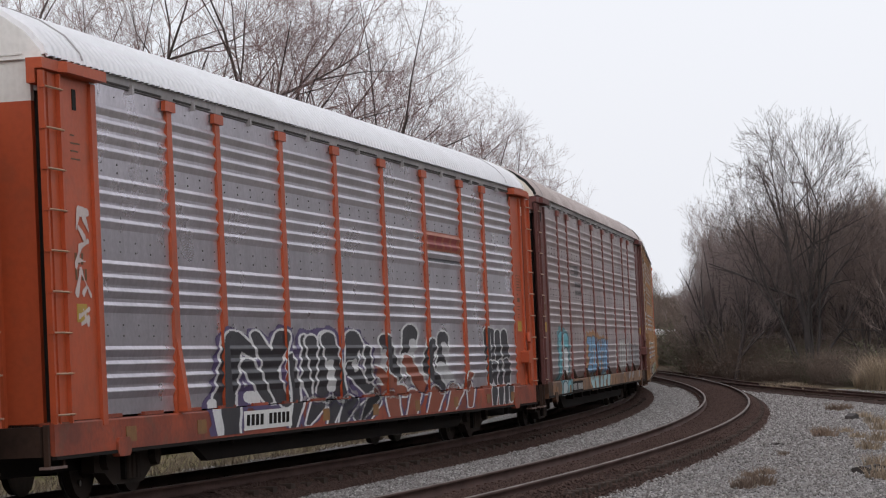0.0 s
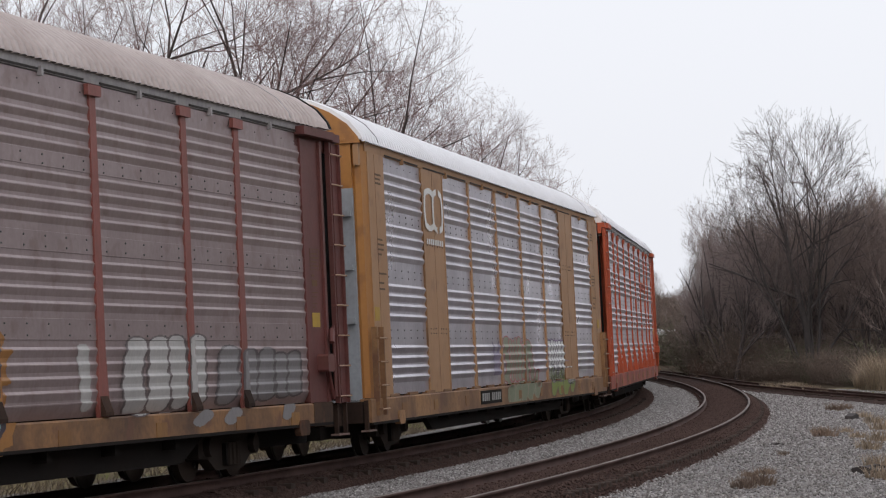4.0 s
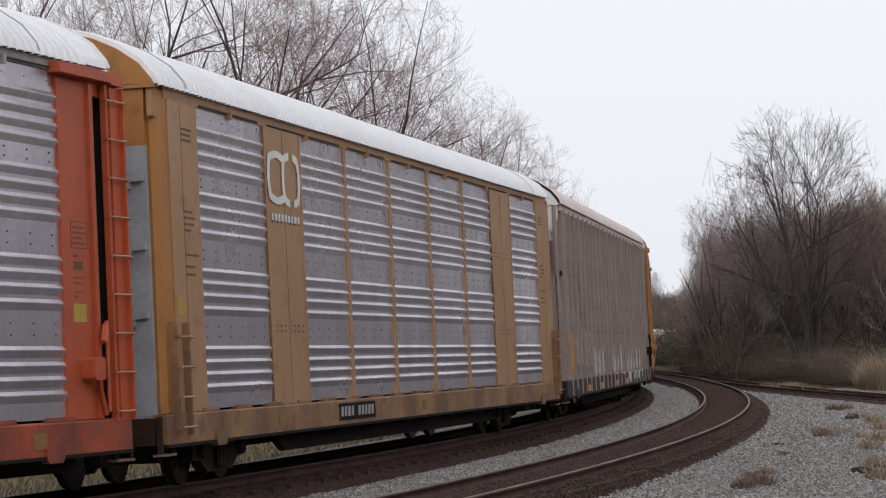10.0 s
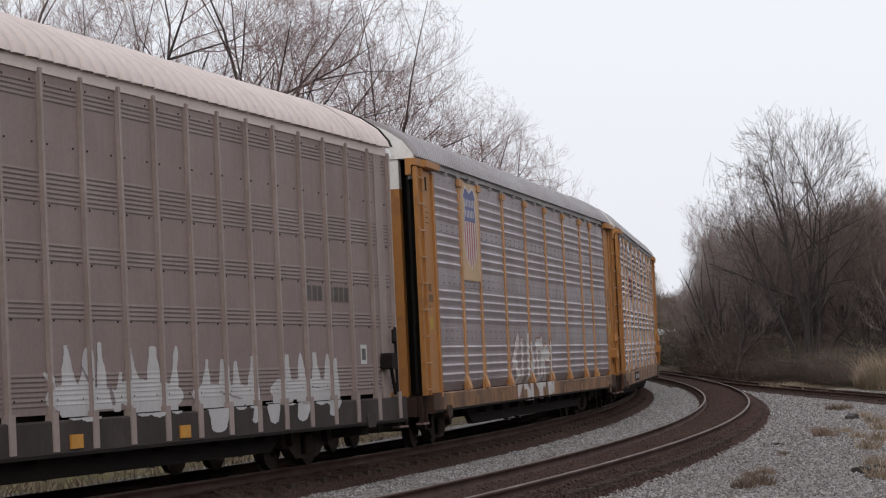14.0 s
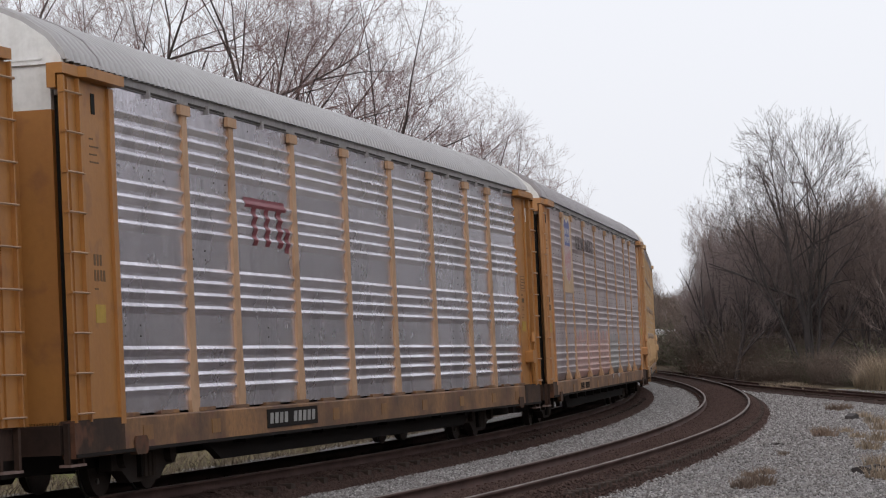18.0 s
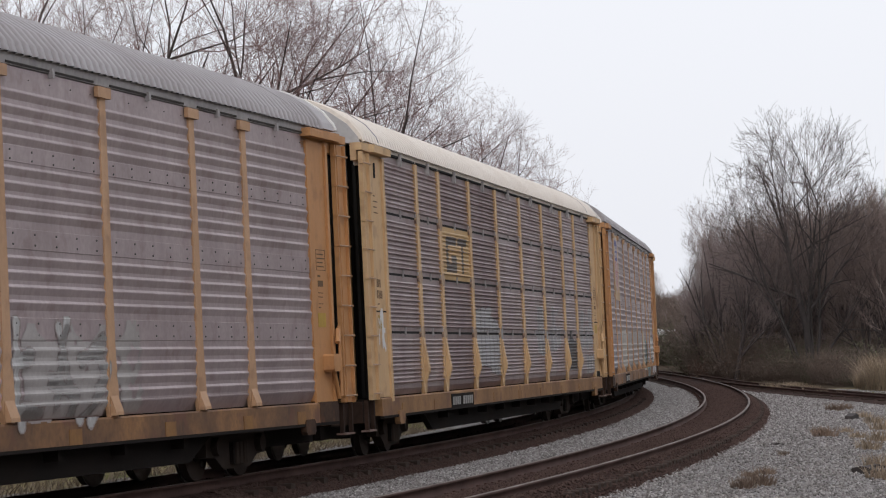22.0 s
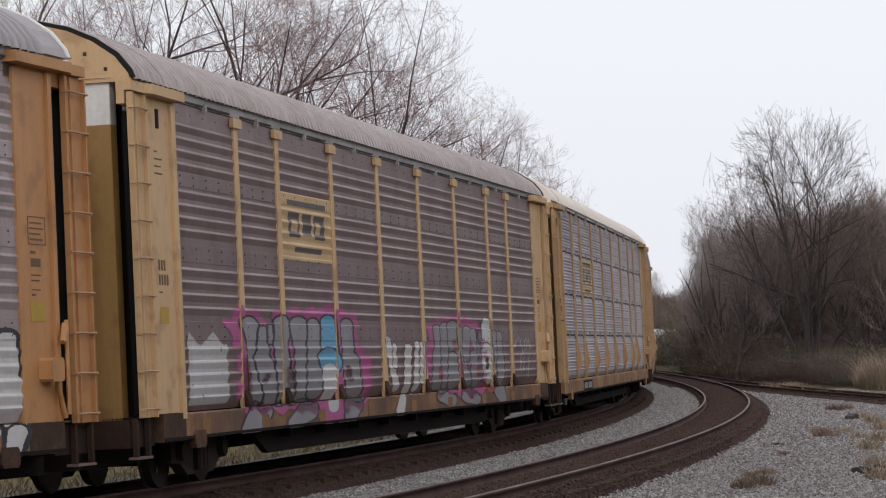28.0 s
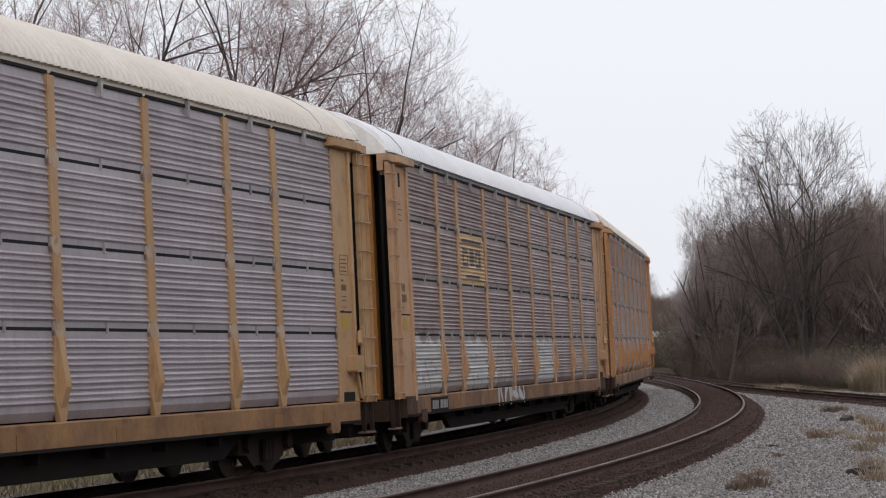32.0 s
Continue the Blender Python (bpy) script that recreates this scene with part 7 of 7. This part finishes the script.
def tree_thing(name, label, seed, height, spread=1.0, stems=1, levels=4, up=0.07, bark=BARK, twig=TWIG, clear=0.2, droop=0.0, limbs=7, stout=1.0, fan=(), dense=(5, 5, 4, 3), fine=0.0062, crown=(0.3, 0.58, 0.45, 0.0)):
    """A bare tree; crown: the half-width, middle, half-height and sideways shift of its outline, in heights."""
    rng = np.random.default_rng(seed)
    lines = branches(rng, height, spread, stems, levels, up, droop, clear, limbs, stout, fan, dense, fine)
    top = float(np.percentile([a[-1][2] for a, _ in lines], 97))
    k = height * (crown[1] + crown[2]) * 1.02 / top
    lines = [(a * k, b) for a, b in lines]

    def reach(a):
        """How far points lie out towards the crown's rounded, uneven outline, which is at 1."""
        x, y, z = a[:, 0] / height - crown[3], a[:, 1] / height, a[:, 2] / height
        rag = 1 + 0.12 * np.sin(3 * np.arctan2(y, x) + seed) + 0.08 * np.sin(9 * z + 2 * seed) + 0.08 * np.sin(7 * np.arctan2(y, x) + 5 * z)
        return np.sqrt((x * x + y * y) / crown[0] ** 2 + (np.maximum(0, z - crown[1]) / crown[2]) ** 2) / rag

    def trimmed(a, b):
        """A branch that ends at the outline, tapering out; none where it starts beyond it."""
        limit = rng.uniform(0.8, 1.12)
        n = reach(a)
        if n[0] > limit - 0.04:
            return None
        over = np.nonzero(n > limit)[0]
        if len(over):
            i = over[0]
            end = i - 1 + (limit - n[i - 1]) / (n[i] - n[i - 1])
            at = np.linspace(0, max(end, 0.25), len(a))
            a = np.stack([np.interp(at, np.arange(len(a)), a[:, c]) for c in range(3)], 1)
            b = np.maximum(fine * 0.75, b[0] * np.linspace(1, 0.25, len(a)))
        return a, b

    lines = [x for x in (trimmed(a, b) for a, b in lines) if x]
    thick = [x for x in lines if x[1][0] > 0.03 and len(x[1]) == 4]
    thin = [x for x in lines if x[1][0] <= 0.03 and len(x[1]) == 4]
    ends = [x for x in lines if len(x[1]) == 3]
    tree = tagged(new(name), label, "tree")
    v, f = tubes(thick, 7)
    part("trunk", fast_mesh("trunk", v, f, [bark], smooth=True), tree)
    v, f = tubes(thin, 3)
    v2, f2 = tubes(ends, 3)
    v, f = np.concatenate([v, v2]), np.concatenate([f, f2 + len(v)])
    part("crown", fast_mesh("crown", v, f, [twig]), tree, "bare crown of fine twigs")
    return tree


def spot(px, dist):
    """The plan point at a distance, in the direction of a point across the view (0 to 1568)."""
    a = math.atan((px - 784) / 4769.0)
    return dist * math.sin(a), dist * math.cos(a)


def place(ob, x, y, turn, scale=1.0, z=None):
    if z is None:
        z = float(ground_height(np.array([x]), np.array([y]), lateral(np.array([x]), np.array([y])))[0])
    return Matrix.Translation((x, y, z)) @ Matrix.Rotation(turn, 4, "Z") @ Matrix.Scale(scale, 4)


def plant(template, spots, group):
    """Copies of a template; the template itself takes the first place."""
    for i, (x, y, turn, sc) in enumerate(spots):
        m = place(template, x, y, turn, sc)
        ob = template if i == 0 else copy_thing(template, m)
        ob.matrix_basis = m
        tagged(ob, group=group)


BIG_TREE = []


def build_woods():
    rng = random.Random(8)
    tall = [tree_thing("bare_tree", "tall bare deciduous tree with a spreading crown of fine twigs", 40 + i, 17.0, 1.1, 1 + i % 2, 5, 0.045, BARK, TWIG, 0.2, 0.0, 8, 0.85,
                       dense=(5, 5, 4, 4), fine=0.0052, crown=(0.34, 0.55, 0.42, 0.0)) for i in range(3)]
    # left, behind the train
    spots = [[], [], []]
    for px, d, h in ((30, 98, 18.5), (180, 106, 18), (300, 100, 19), (425, 98, 18.5), (530, 104, 18), (620, 106, 16.4), (710, 110, 14.4), (785, 114, 13.4), (865, 118, 13.2), (905, 126, 9.4),
                     (840, 130, 12.0), (-80, 104, 18), (680, 124, 14.6)):
        x, y = spot(px, d)
        spots[len(spots[0] + spots[1] + spots[2]) % 3].append((x, y, rng.uniform(0, 6.28), h / 17.0))
    for t, s in zip(tall, spots):
        plant(t, s, "bare trees behind the train")
    # right, beyond the siding
    big = tree_thing("bare_tree", "large dark bare tree with rising limbs at the wood's edge", 78, 14.0, 0.92, 1, 5, 0.03, BARK_DARK, TWIG_BIG, 0.3, 0.0, 6, 1.0,
                     ((0.0, -0.03, 0.0, 0.78, 1.15), (-0.1, -0.14, 0.1, 0.8, 0.6), (-0.15, -0.33, -0.2, 0.72, 0.55), (-0.2, -0.55, 0.2, 0.5, 0.45), (0.1, 0.05, 0.2, 0.82, 0.6),
                      (0.15, 0.14, -0.2, 0.78, 0.55), (0.2, 0.32, 0.1, 0.6, 0.45)), (4, 4, 3, 2), 0.0085, (0.38, 0.62, 0.42, -0.06))
    x, y = spot(1441, 148)
    big.matrix_basis = place(big, x, y, 0.0)
    BIG_TREE.append(big)
    mids = [tree_thing("bare_tree", "slender dark bare tree in the wood", 90 + i, 10.0, 0.8, 1 + i, 5, 0.08, BARK, TWIG_DARK, 0.12, dense=(5, 4, 4, 3), fine=0.0055) for i in range(3)]
    mids.append(tree_thing("bare_tree", "small bare tree in the gap of the wood, paled for haze", 97, 10.0, 0.85, 2, 5, 0.08, BARK, HAZE_TWIG, 0.12, dense=(5, 4, 4, 3), fine=0.0055))
    spots = [[], [], [], []]
    k = 0
    for px, d, h in ((1300, 158, 8.6), (1255, 170, 8.0), (1340, 165, 8.2), (1375, 172, 8.8), (1490, 158, 9.4), (1530, 150, 9.2), (1565, 155, 9.6), (1595, 148, 9.6), (1460, 172, 9.6),
                     (1510, 176, 10.2), (1225, 250, 6.0), (1200, 265, 4.4), (1275, 186, 8.0), (1320, 190, 8.6), (1405, 190, 9.4), (1550, 186, 11), (1245, 240, 6.8), (1210, 255, 4.6),
                     (1185, 250, 3.6), (1290, 215, 8.6), (1360, 214, 9), (1430, 214, 10), (1500, 212, 10.4), (1580, 210, 11), (1150, 285, 5.2), (1220, 262, 5.2), (1262, 255, 8.2), (1478, 164, 9.6), (1500, 168, 10), (1522, 162, 9.8), (1540, 166, 10.4), (1556, 170, 9.8), (1574, 162, 9.6), (1590, 172, 10.2),
                     (1545, 178, 10.2), (1486, 182, 10), (1566, 188, 10.8), (1450, 160, 8.6), (1395, 164, 8.6), (1355, 158, 7.8), (1325, 172, 8.2), (1283, 166, 7.4), (1385, 200, 9.6), (1470, 200, 10.6), (1525, 198, 11.4), (1250, 172, 6.2), (1262, 160, 7.0), (1300, 152, 7.6), (1285, 176, 7.6), (1256, 182, 6.4), (1310, 160, 7.0), (1338, 164, 7.6), (1362, 160, 8.0), (1395, 166, 9.0), (1418, 162, 9.0), (1452, 166, 9.8)):
        x, y = spot(px, d)
        spots[3 if px < 1325 else k % 3].append((x, y, rng.uniform(0, 6.28), h / (8.2 if 1262 < px < 1400 else 9.0 if px > 1262 else 10.5)))
        k += 1
    for t, s in zip(mids, spots):
        plant(t, s, "bare trees of the wood")


BRUSH_TWIG = material("dark brush stems", (0.15, 0.112, 0.093), 0.9, 0, (0.095, 0.07, 0.058), 0.5, 0)
RUST_LEAF = leaf_material("russet dead leaves", (0.15, 0.075, 0.05), (0.25, 0.13, 0.085))


def brush_thing(name, label, seed, leaf, twig, n_leaf, size, tall=2.4, wide=1.6):
    """A thicket shrub: many thin stems and small leaves or dead foliage."""
    rng = np.random.default_rng(seed)
    lines = []
    for i in range(150):
        a = rng.uniform(0, 6.28)
        r0, out = wide * 0.5 * rng.random(), wide * rng.uniform(0.1, 0.9)
        p0 = np.array([r0 * math.cos(a), r0 * math.sin(a), -0.1])
        h = tall * rng.uniform(0.45, 1.0)
        q = rng.uniform(-0.5, 0.5, 3) * 0.5
        pts = np.array([p0 + (np.array([out * math.cos(a + q[0]), out * math.sin(a + q[0]), h]) * f + np.array([q[1], q[2], 0]) * f * f) for f in (0, 0.35, 0.7, 1.0)])
        lines.append((pts, np.array([0.018, 0.014, 0.011, 0.007])))
    v, f = tubes(lines, 3)
    bush = tagged(new(name), label, "shrub")
    part("stem_tangle", fast_mesh("stem_tangle", v, f, [twig]), bush)
    ends = np.array([a for a, _ in lines])
    pick = rng.integers(0, len(lines), n_leaf)
    fr = rng.random(n_leaf) * 2.8
    i0 = fr.astype(int)
    c = ends[pick, i0] + (ends[pick, np.minimum(i0 + 1, 3)] - ends[pick, i0]) * (fr - i0)[:, None] + rng.normal(0, 0.17, (n_leaf, 3))
    c[:, 2] = np.maximum(c[:, 2], 0.02)
    u, w = rng.normal(0, 1, (n_leaf, 3)), rng.normal(0, 1, (n_leaf, 3))
    u /= np.linalg.norm(u, axis=1)[:, None]
    w /= np.linalg.norm(w, axis=1)[:, None]
    s = size * rng.uniform(0.5, 1.2, (n_leaf, 1))
    v = np.stack([c - u * s, c + w * s * 0.6, c + u * s, c - w * s * 0.6], 1).reshape(-1, 3)
    part("foliage", fast_mesh("foliage", v, np.arange(4 * n_leaf).reshape(-1, 4), [leaf]), bush)
    return bush


def build_brush():
    rng = random.Random(3)
    kinds = [brush_thing("brush", "leafless brown brush at the wood's edge", 1, DRY, BRUSH_TWIG, 3600, 0.055),
             brush_thing("brush", "tangled brown brush with dead leaves", 2, DRY, BRUSH_TWIG, 3600, 0.05, 3.4, 2.3),
             brush_thing("evergreen_shrub", "dull green shrub among bare brush", 3, OLIVE, BRUSH_TWIG, 5200, 0.06, 2.2, 2.6),
             brush_thing("brush", "russet brush with clinging dead leaves", 4, RUST_LEAF, BRUSH_TWIG, 2600, 0.055, 2.2, 1.8)]
    spots = [[], [], [], []]
    for i in range(480):
        px = rng.uniform(1135, 1600)
        near = 134 + (1568 - px) * 0.075 if px > 1235 else 156 + (1235 - px) * 1.1
        d = near + rng.random() ** 1.3 * 60
        x, y = spot(px, d)
        if px < 1245 and d < 225:
            continue
        patch = math.sin(px * 0.045) + 0.6 * math.sin(px * 0.11 + d * 0.3)
        k = rng.choices((0, 1, 2, 3), (3, 2, 1.0 + patch if patch > -0.6 else 0.2, 0.8 if patch > 0 else 2.4))[0]
        spots[k].append((x, y, rng.uniform(0, 6.28), rng.uniform(0.3, 0.75) * (1.3 if px < 1390 else 1) * (1.2 if k == 2 else 1) * (1 + min(d - near, 30) / (26 if px > 1260 else 90))))
    for t, s in zip(kinds, spots):
        plant(t, s, "brush of the wood")
    left = brush_thing("brush", "brown brush behind the train", 6, DRY, TWIG, 1200, 0.07, 2.6, 2.0)
    s = []
    for i in range(36):
        x, y = spot(rng.uniform(-60, 1000), rng.uniform(105, 135))
        s.append((x, y, rng.uniform(0, 6.28), rng.uniform(0.8, 1.5)))
    plant(left, s, "brush behind the train")


def tuft_thing(name, label, seed, mat, n, tall, wide):
    rng = np.random.default_rng(seed)
    a = rng.uniform(0, 6.28, n)
    r = wide * np.sqrt(rng.random(n))
    base = np.stack([r * np.cos(a), r * np.sin(a), np.full(n, -0.03)], 1)
    h = tall * rng.uniform(0.4, 1.0, n)
    lean = rng.normal(0, 0.28, (n, 2)) * h[:, None] + 0.25 * base[:, :2]
    tip = base + np.stack([lean[:, 0], lean[:, 1], h], 1)
    mid = base * 0.5 + tip * 0.5 - np.stack([lean[:, 0], lean[:, 1], -0.15 * h], 1) * 0.2
    w = np.stack([np.cos(a + 1), np.sin(a + 1), np.zeros(n)], 1) * (0.008 + 0.004 * tall)
    v = np.stack([base - w, base + w, mid + w, mid - w, tip], 1).reshape(-1, 3)
    o = 5 * np.arange(n)
    f = np.concatenate([np.stack([o, o + 1, o + 2, o + 3], 1), np.stack([o + 3, o + 2, o + 4, o + 4], 1)])
    me = bpy.data.meshes.new(name)
    me.from_pydata(v.tolist(), [], [tuple(q) if q[2] != q[3] else tuple(q[:3]) for q in f.tolist()])
    me.materials.append(mat)
    return tagged(new(name, me), label, "grass")


def build_tufts():
    rng = random.Random(12)
    pampas = tuft_thing("tall_grass_clump", "tall clump of straw-coloured dry grass", 1, STRAW, 420, 1.9, 0.8)
    plant(pampas, [(*spot(px, d), rng.uniform(0, 6), sc) for px, d, sc in ((1550, 128, 0.85), (1572, 126, 1.05), (1562, 131, 1.0), (1537, 130, 0.6), (1600, 128, 1.1), (1528, 132, 0.5), (1556, 129, 1.0))], "tall dry grass")
    low = tuft_thing("dry_grass", "low tuft of dry grass in the gravel", 2, STRAW, 160, 0.42, 0.35)
    s = []
    for px, d, sc in ((1540, 60, 0.8), (1560, 64, 0.9), (1520, 66, 0.6), (1555, 52, 0.8), (1500, 70, 0.5), (1564, 47, 0.8), (1548, 78, 0.8), (1566, 72, 1.0), (1530, 84, 0.7), (1420, 124, 0.8), (1395, 125, 0.8), (1405, 127, 1.0), (1415, 129, 1.1), (1388, 128, 0.9), (1402, 130, 1.1), (1428, 128, 0.9), (1375, 127, 1.0), (1360, 129, 1.0), (1410, 131, 1.1),
                      (1460, 118, 0.8), (1500, 116, 0.9), (1440, 122, 1.2)):
        s.append((*spot(px, d), rng.uniform(0, 6), sc))
    plant(low, s, "tufts in the gravel")
    rus = tuft_thing("weed_clump", "russet dead weeds in the gravel", 3, RUSSET, 220, 0.38, 0.35)
    plant(rus, [(*spot(px, d), rng.uniform(0, 6), sc) for px, d, sc in ((1464, 67, 0.9), (1452, 69, 0.6), (1345, 44.5, 0.8), (1320, 43.5, 0.6), (1358, 48, 0.5), (1330, 47, 0.4), (1480, 92, 0.9), (1500, 94, 0.7), (1390, 56, 0.35))],
          "dead weeds")
    # grass bank behind the train, seen under the cars
    rngn = np.random.default_rng(9)
    n = 42000
    s = rngn.uniform(-15, 75, n)
    lat = -2.4 - 16 * rngn.random(n) ** 1.6
    x, y = line_at(s, lat)
    h = rngn.uniform(0.05, 0.22, n)
    a = rngn.uniform(0, 6.28, n)
    z = ground_height(x, y, lat) - 0.01
    b = np.stack([x, y, z], 1)
    w = np.stack([np.cos(a), np.sin(a), np.zeros(n)], 1) * 0.012
    tip = b + np.stack([rngn.normal(0, 0.1, n), rngn.normal(0, 0.1, n), h], 1)
    me = fast_mesh("grass", np.stack([b - w, b + w, tip], 1).reshape(-1, 3), np.arange(3 * n).reshape(-1, 3), [leaf_material("dry meadow grass", (0.115, 0.09, 0.062), (0.2, 0.155, 0.11))])
    tagged(new("grass", me), "pale dry grass with green blades beside the line", "grass", kind="stuff")


def build_distance():
    """Wooded rise far off, a pale building in the gap, and small litter by the line."""
    # The haze over the far woods is put into their lighter colour.
    m = leaf_material("far wood paled for haze", (0.21, 0.17, 0.165), (0.27, 0.22, 0.21))
    rng = np.random.default_rng(2)
    n = 26000
    x = rng.uniform(-190, 120, n)
    y = 300 + rng.uniform(0, 60, n)
    hmax = 5.2 + 1.2 * np.sin(x * 0.11) + 1.2 * np.sin(x * 0.37) + np.where(x < 4, 3.5, 0)
    z = rng.random(n) ** 0.8 * hmax
    c = np.stack([x, y, z], 1)
    u = rng.normal(0, 1, (n, 3)) * 0.75
    w = rng.normal(0, 1, (n, 3)) * 0.75
    v = np.stack([c - u, c + w, c + u * 0.8, c - w * 0.8], 1).reshape(-1, 3)
    tagged(new("far_woods", fast_mesh("far_woods", v, np.arange(4 * n).reshape(-1, 4), [m])), "hazy brown woods in the distance", "woods", kind="stuff")
    bx, by = spot(1166, 240)
    house = tagged(new("distant_building"), "low pale building with a light roof beyond the wood", "building")
    z0 = float(ground_height(np.array([bx]), np.array([by]), lateral(np.array([bx]), np.array([by])))[0]) - 0.2
    zr = 2.35
    part("wall", Shape().box(-2.4, 2.0, 0, 5, z0, zr, material("grey siding", (0.4, 0.39, 0.38))), house)
    part("roof", Shape().prism([(-2.7, zr), (2.3, zr), (2.0, zr + 0.5), (-2.4, zr + 0.5)], -0.3, 5.3, material("pale metal roof", (0.75, 0.76, 0.78))), house, "pale metal roof")
    house.matrix_basis = Matrix.Translation((bx, by, 0))
    stone = Shape().prism([(-0.3, 0), (0.28, 0), (0.33, 0.08), (0.2, 0.17), (-0.1, 0.2), (-0.3, 0.12)], -0.2, 0.2, material("pale rubble", (0.6, 0.59, 0.58)))
    me = stone.mesh("rubble")
    for px, d, sc in ((1488, 119, 1.1), (1475, 121, 0.7), (1305, 118, 0.8), (1245, 150, 0.7), (1315, 120, 0.5)):
        ob = tagged(new("rubble_piece", me), "pale lump of rubble beside the track", "rubble", "rubble by the line")
        ob.matrix_basis = place(ob, *spot(px, d), px * 0.1, sc)
    wood = Shape().prism([(-0.35, 0), (0.35, 0), (0.33, 0.09), (0.1, 0.14), (-0.33, 0.08)], -0.09, 0.09, BARK_DARK)
    me = wood.mesh("scrap")
    for px, d, sc, tn in ((1376, 61, 0.5, 0.2), (1540, 49, 1.0, 2.2), (1510, 82, 1.3, 1.2), (1550, 51, 0.7, 0.4)):
        ob = tagged(new("wood_scrap", me), "dark scrap of old wood on the gravel", "wood scrap", "scraps on the gravel")
        ob.matrix_basis = place(ob, *spot(px, d), tn, sc)
    # a small bird on a twig of the big tree
    bird = Shape()
    bird.prism([(-0.1, 0.0), (-0.03, -0.05), (0.06, -0.03), (0.11, 0.05), (0.1, 0.11), (0.05, 0.12), (0.0, 0.06)], -0.04, 0.04, BLACK)
    ob = tagged(new("bird", bird.mesh("bird")), "small dark bird perched on a bare twig", "bird")
    bx, by = spot(1283, 155)
    aim_at = Vector((bx, by, 10.6))
    tips = [t.matrix_basis @ v.co for t in BIG_TREE for v in t.children[1].data.vertices]
    ob.matrix_basis = Matrix.Translation(min(tips, key=lambda p: (p - aim_at).length) + Vector((0, 0, 0.05)))


def build_surround():
    """Unseen woods added round the viewpoint, to darken what the car sides mirror."""
    rng = np.random.default_rng(21)
    n = 30000
    a = rng.uniform(0.235, 4.9, n)
    r = np.where(a < 0.5, 105, np.where(a < 0.9, 105 - (a - 0.5) * 100, 65)) + rng.uniform(0, 14, n)
    x, y = r * np.sin(a), r * np.cos(a)
    c = np.stack([x, y, rng.random(n) ** 0.9 * (15 + 2.5 * np.sin(a * 9))], 1)
    c = c[abs(lateral(x, y)) > 12]
    n = len(c)
    u, w = rng.normal(0, 0.9, (n, 3)), rng.normal(0, 0.9, (n, 3))
    v = np.stack([c - u, c + w, c + u * 0.8, c - w * 0.8], 1).reshape(-1, 3)
    m = leaf_material("unseen brown wood", (0.08, 0.066, 0.06), (0.15, 0.12, 0.108))
    tagged(new("surrounding_woods", fast_mesh("surrounding_woods", v, np.arange(4 * n).reshape(-1, 4), [m])), "unseen brown woods added to darken what the car sides mirror", "woods", kind="stuff")


build_surround()
build_stones()
build_woods()
build_brush()
build_tufts()
build_distance()


def roll_wheels():
    """All wheelsets turn alike, so one set of keys serves them."""
    turn = SPEED / 0.457
    first = WHEELSETS[0]
    walk(first, [(i / 30, Matrix.Rotation(-(turn * i / 30) % (2 * math.pi), 4, "Y")) for i in range(961)])
    keys = first.animation_data
    for ws in WHEELSETS[1:]:
        ws.rotation_mode = "QUATERNION"
        data = ws.animation_data_create()
        data.action = keys.action
        data.action_slot = keys.action_slot


def motions():
    for k, car in CARS:
        rows = []
        for i in range(65):
            t = i * 0.5
            rows.append((t, car_pose(k, t)))
        walk(car, rows)
    roll_wheels()


motions()
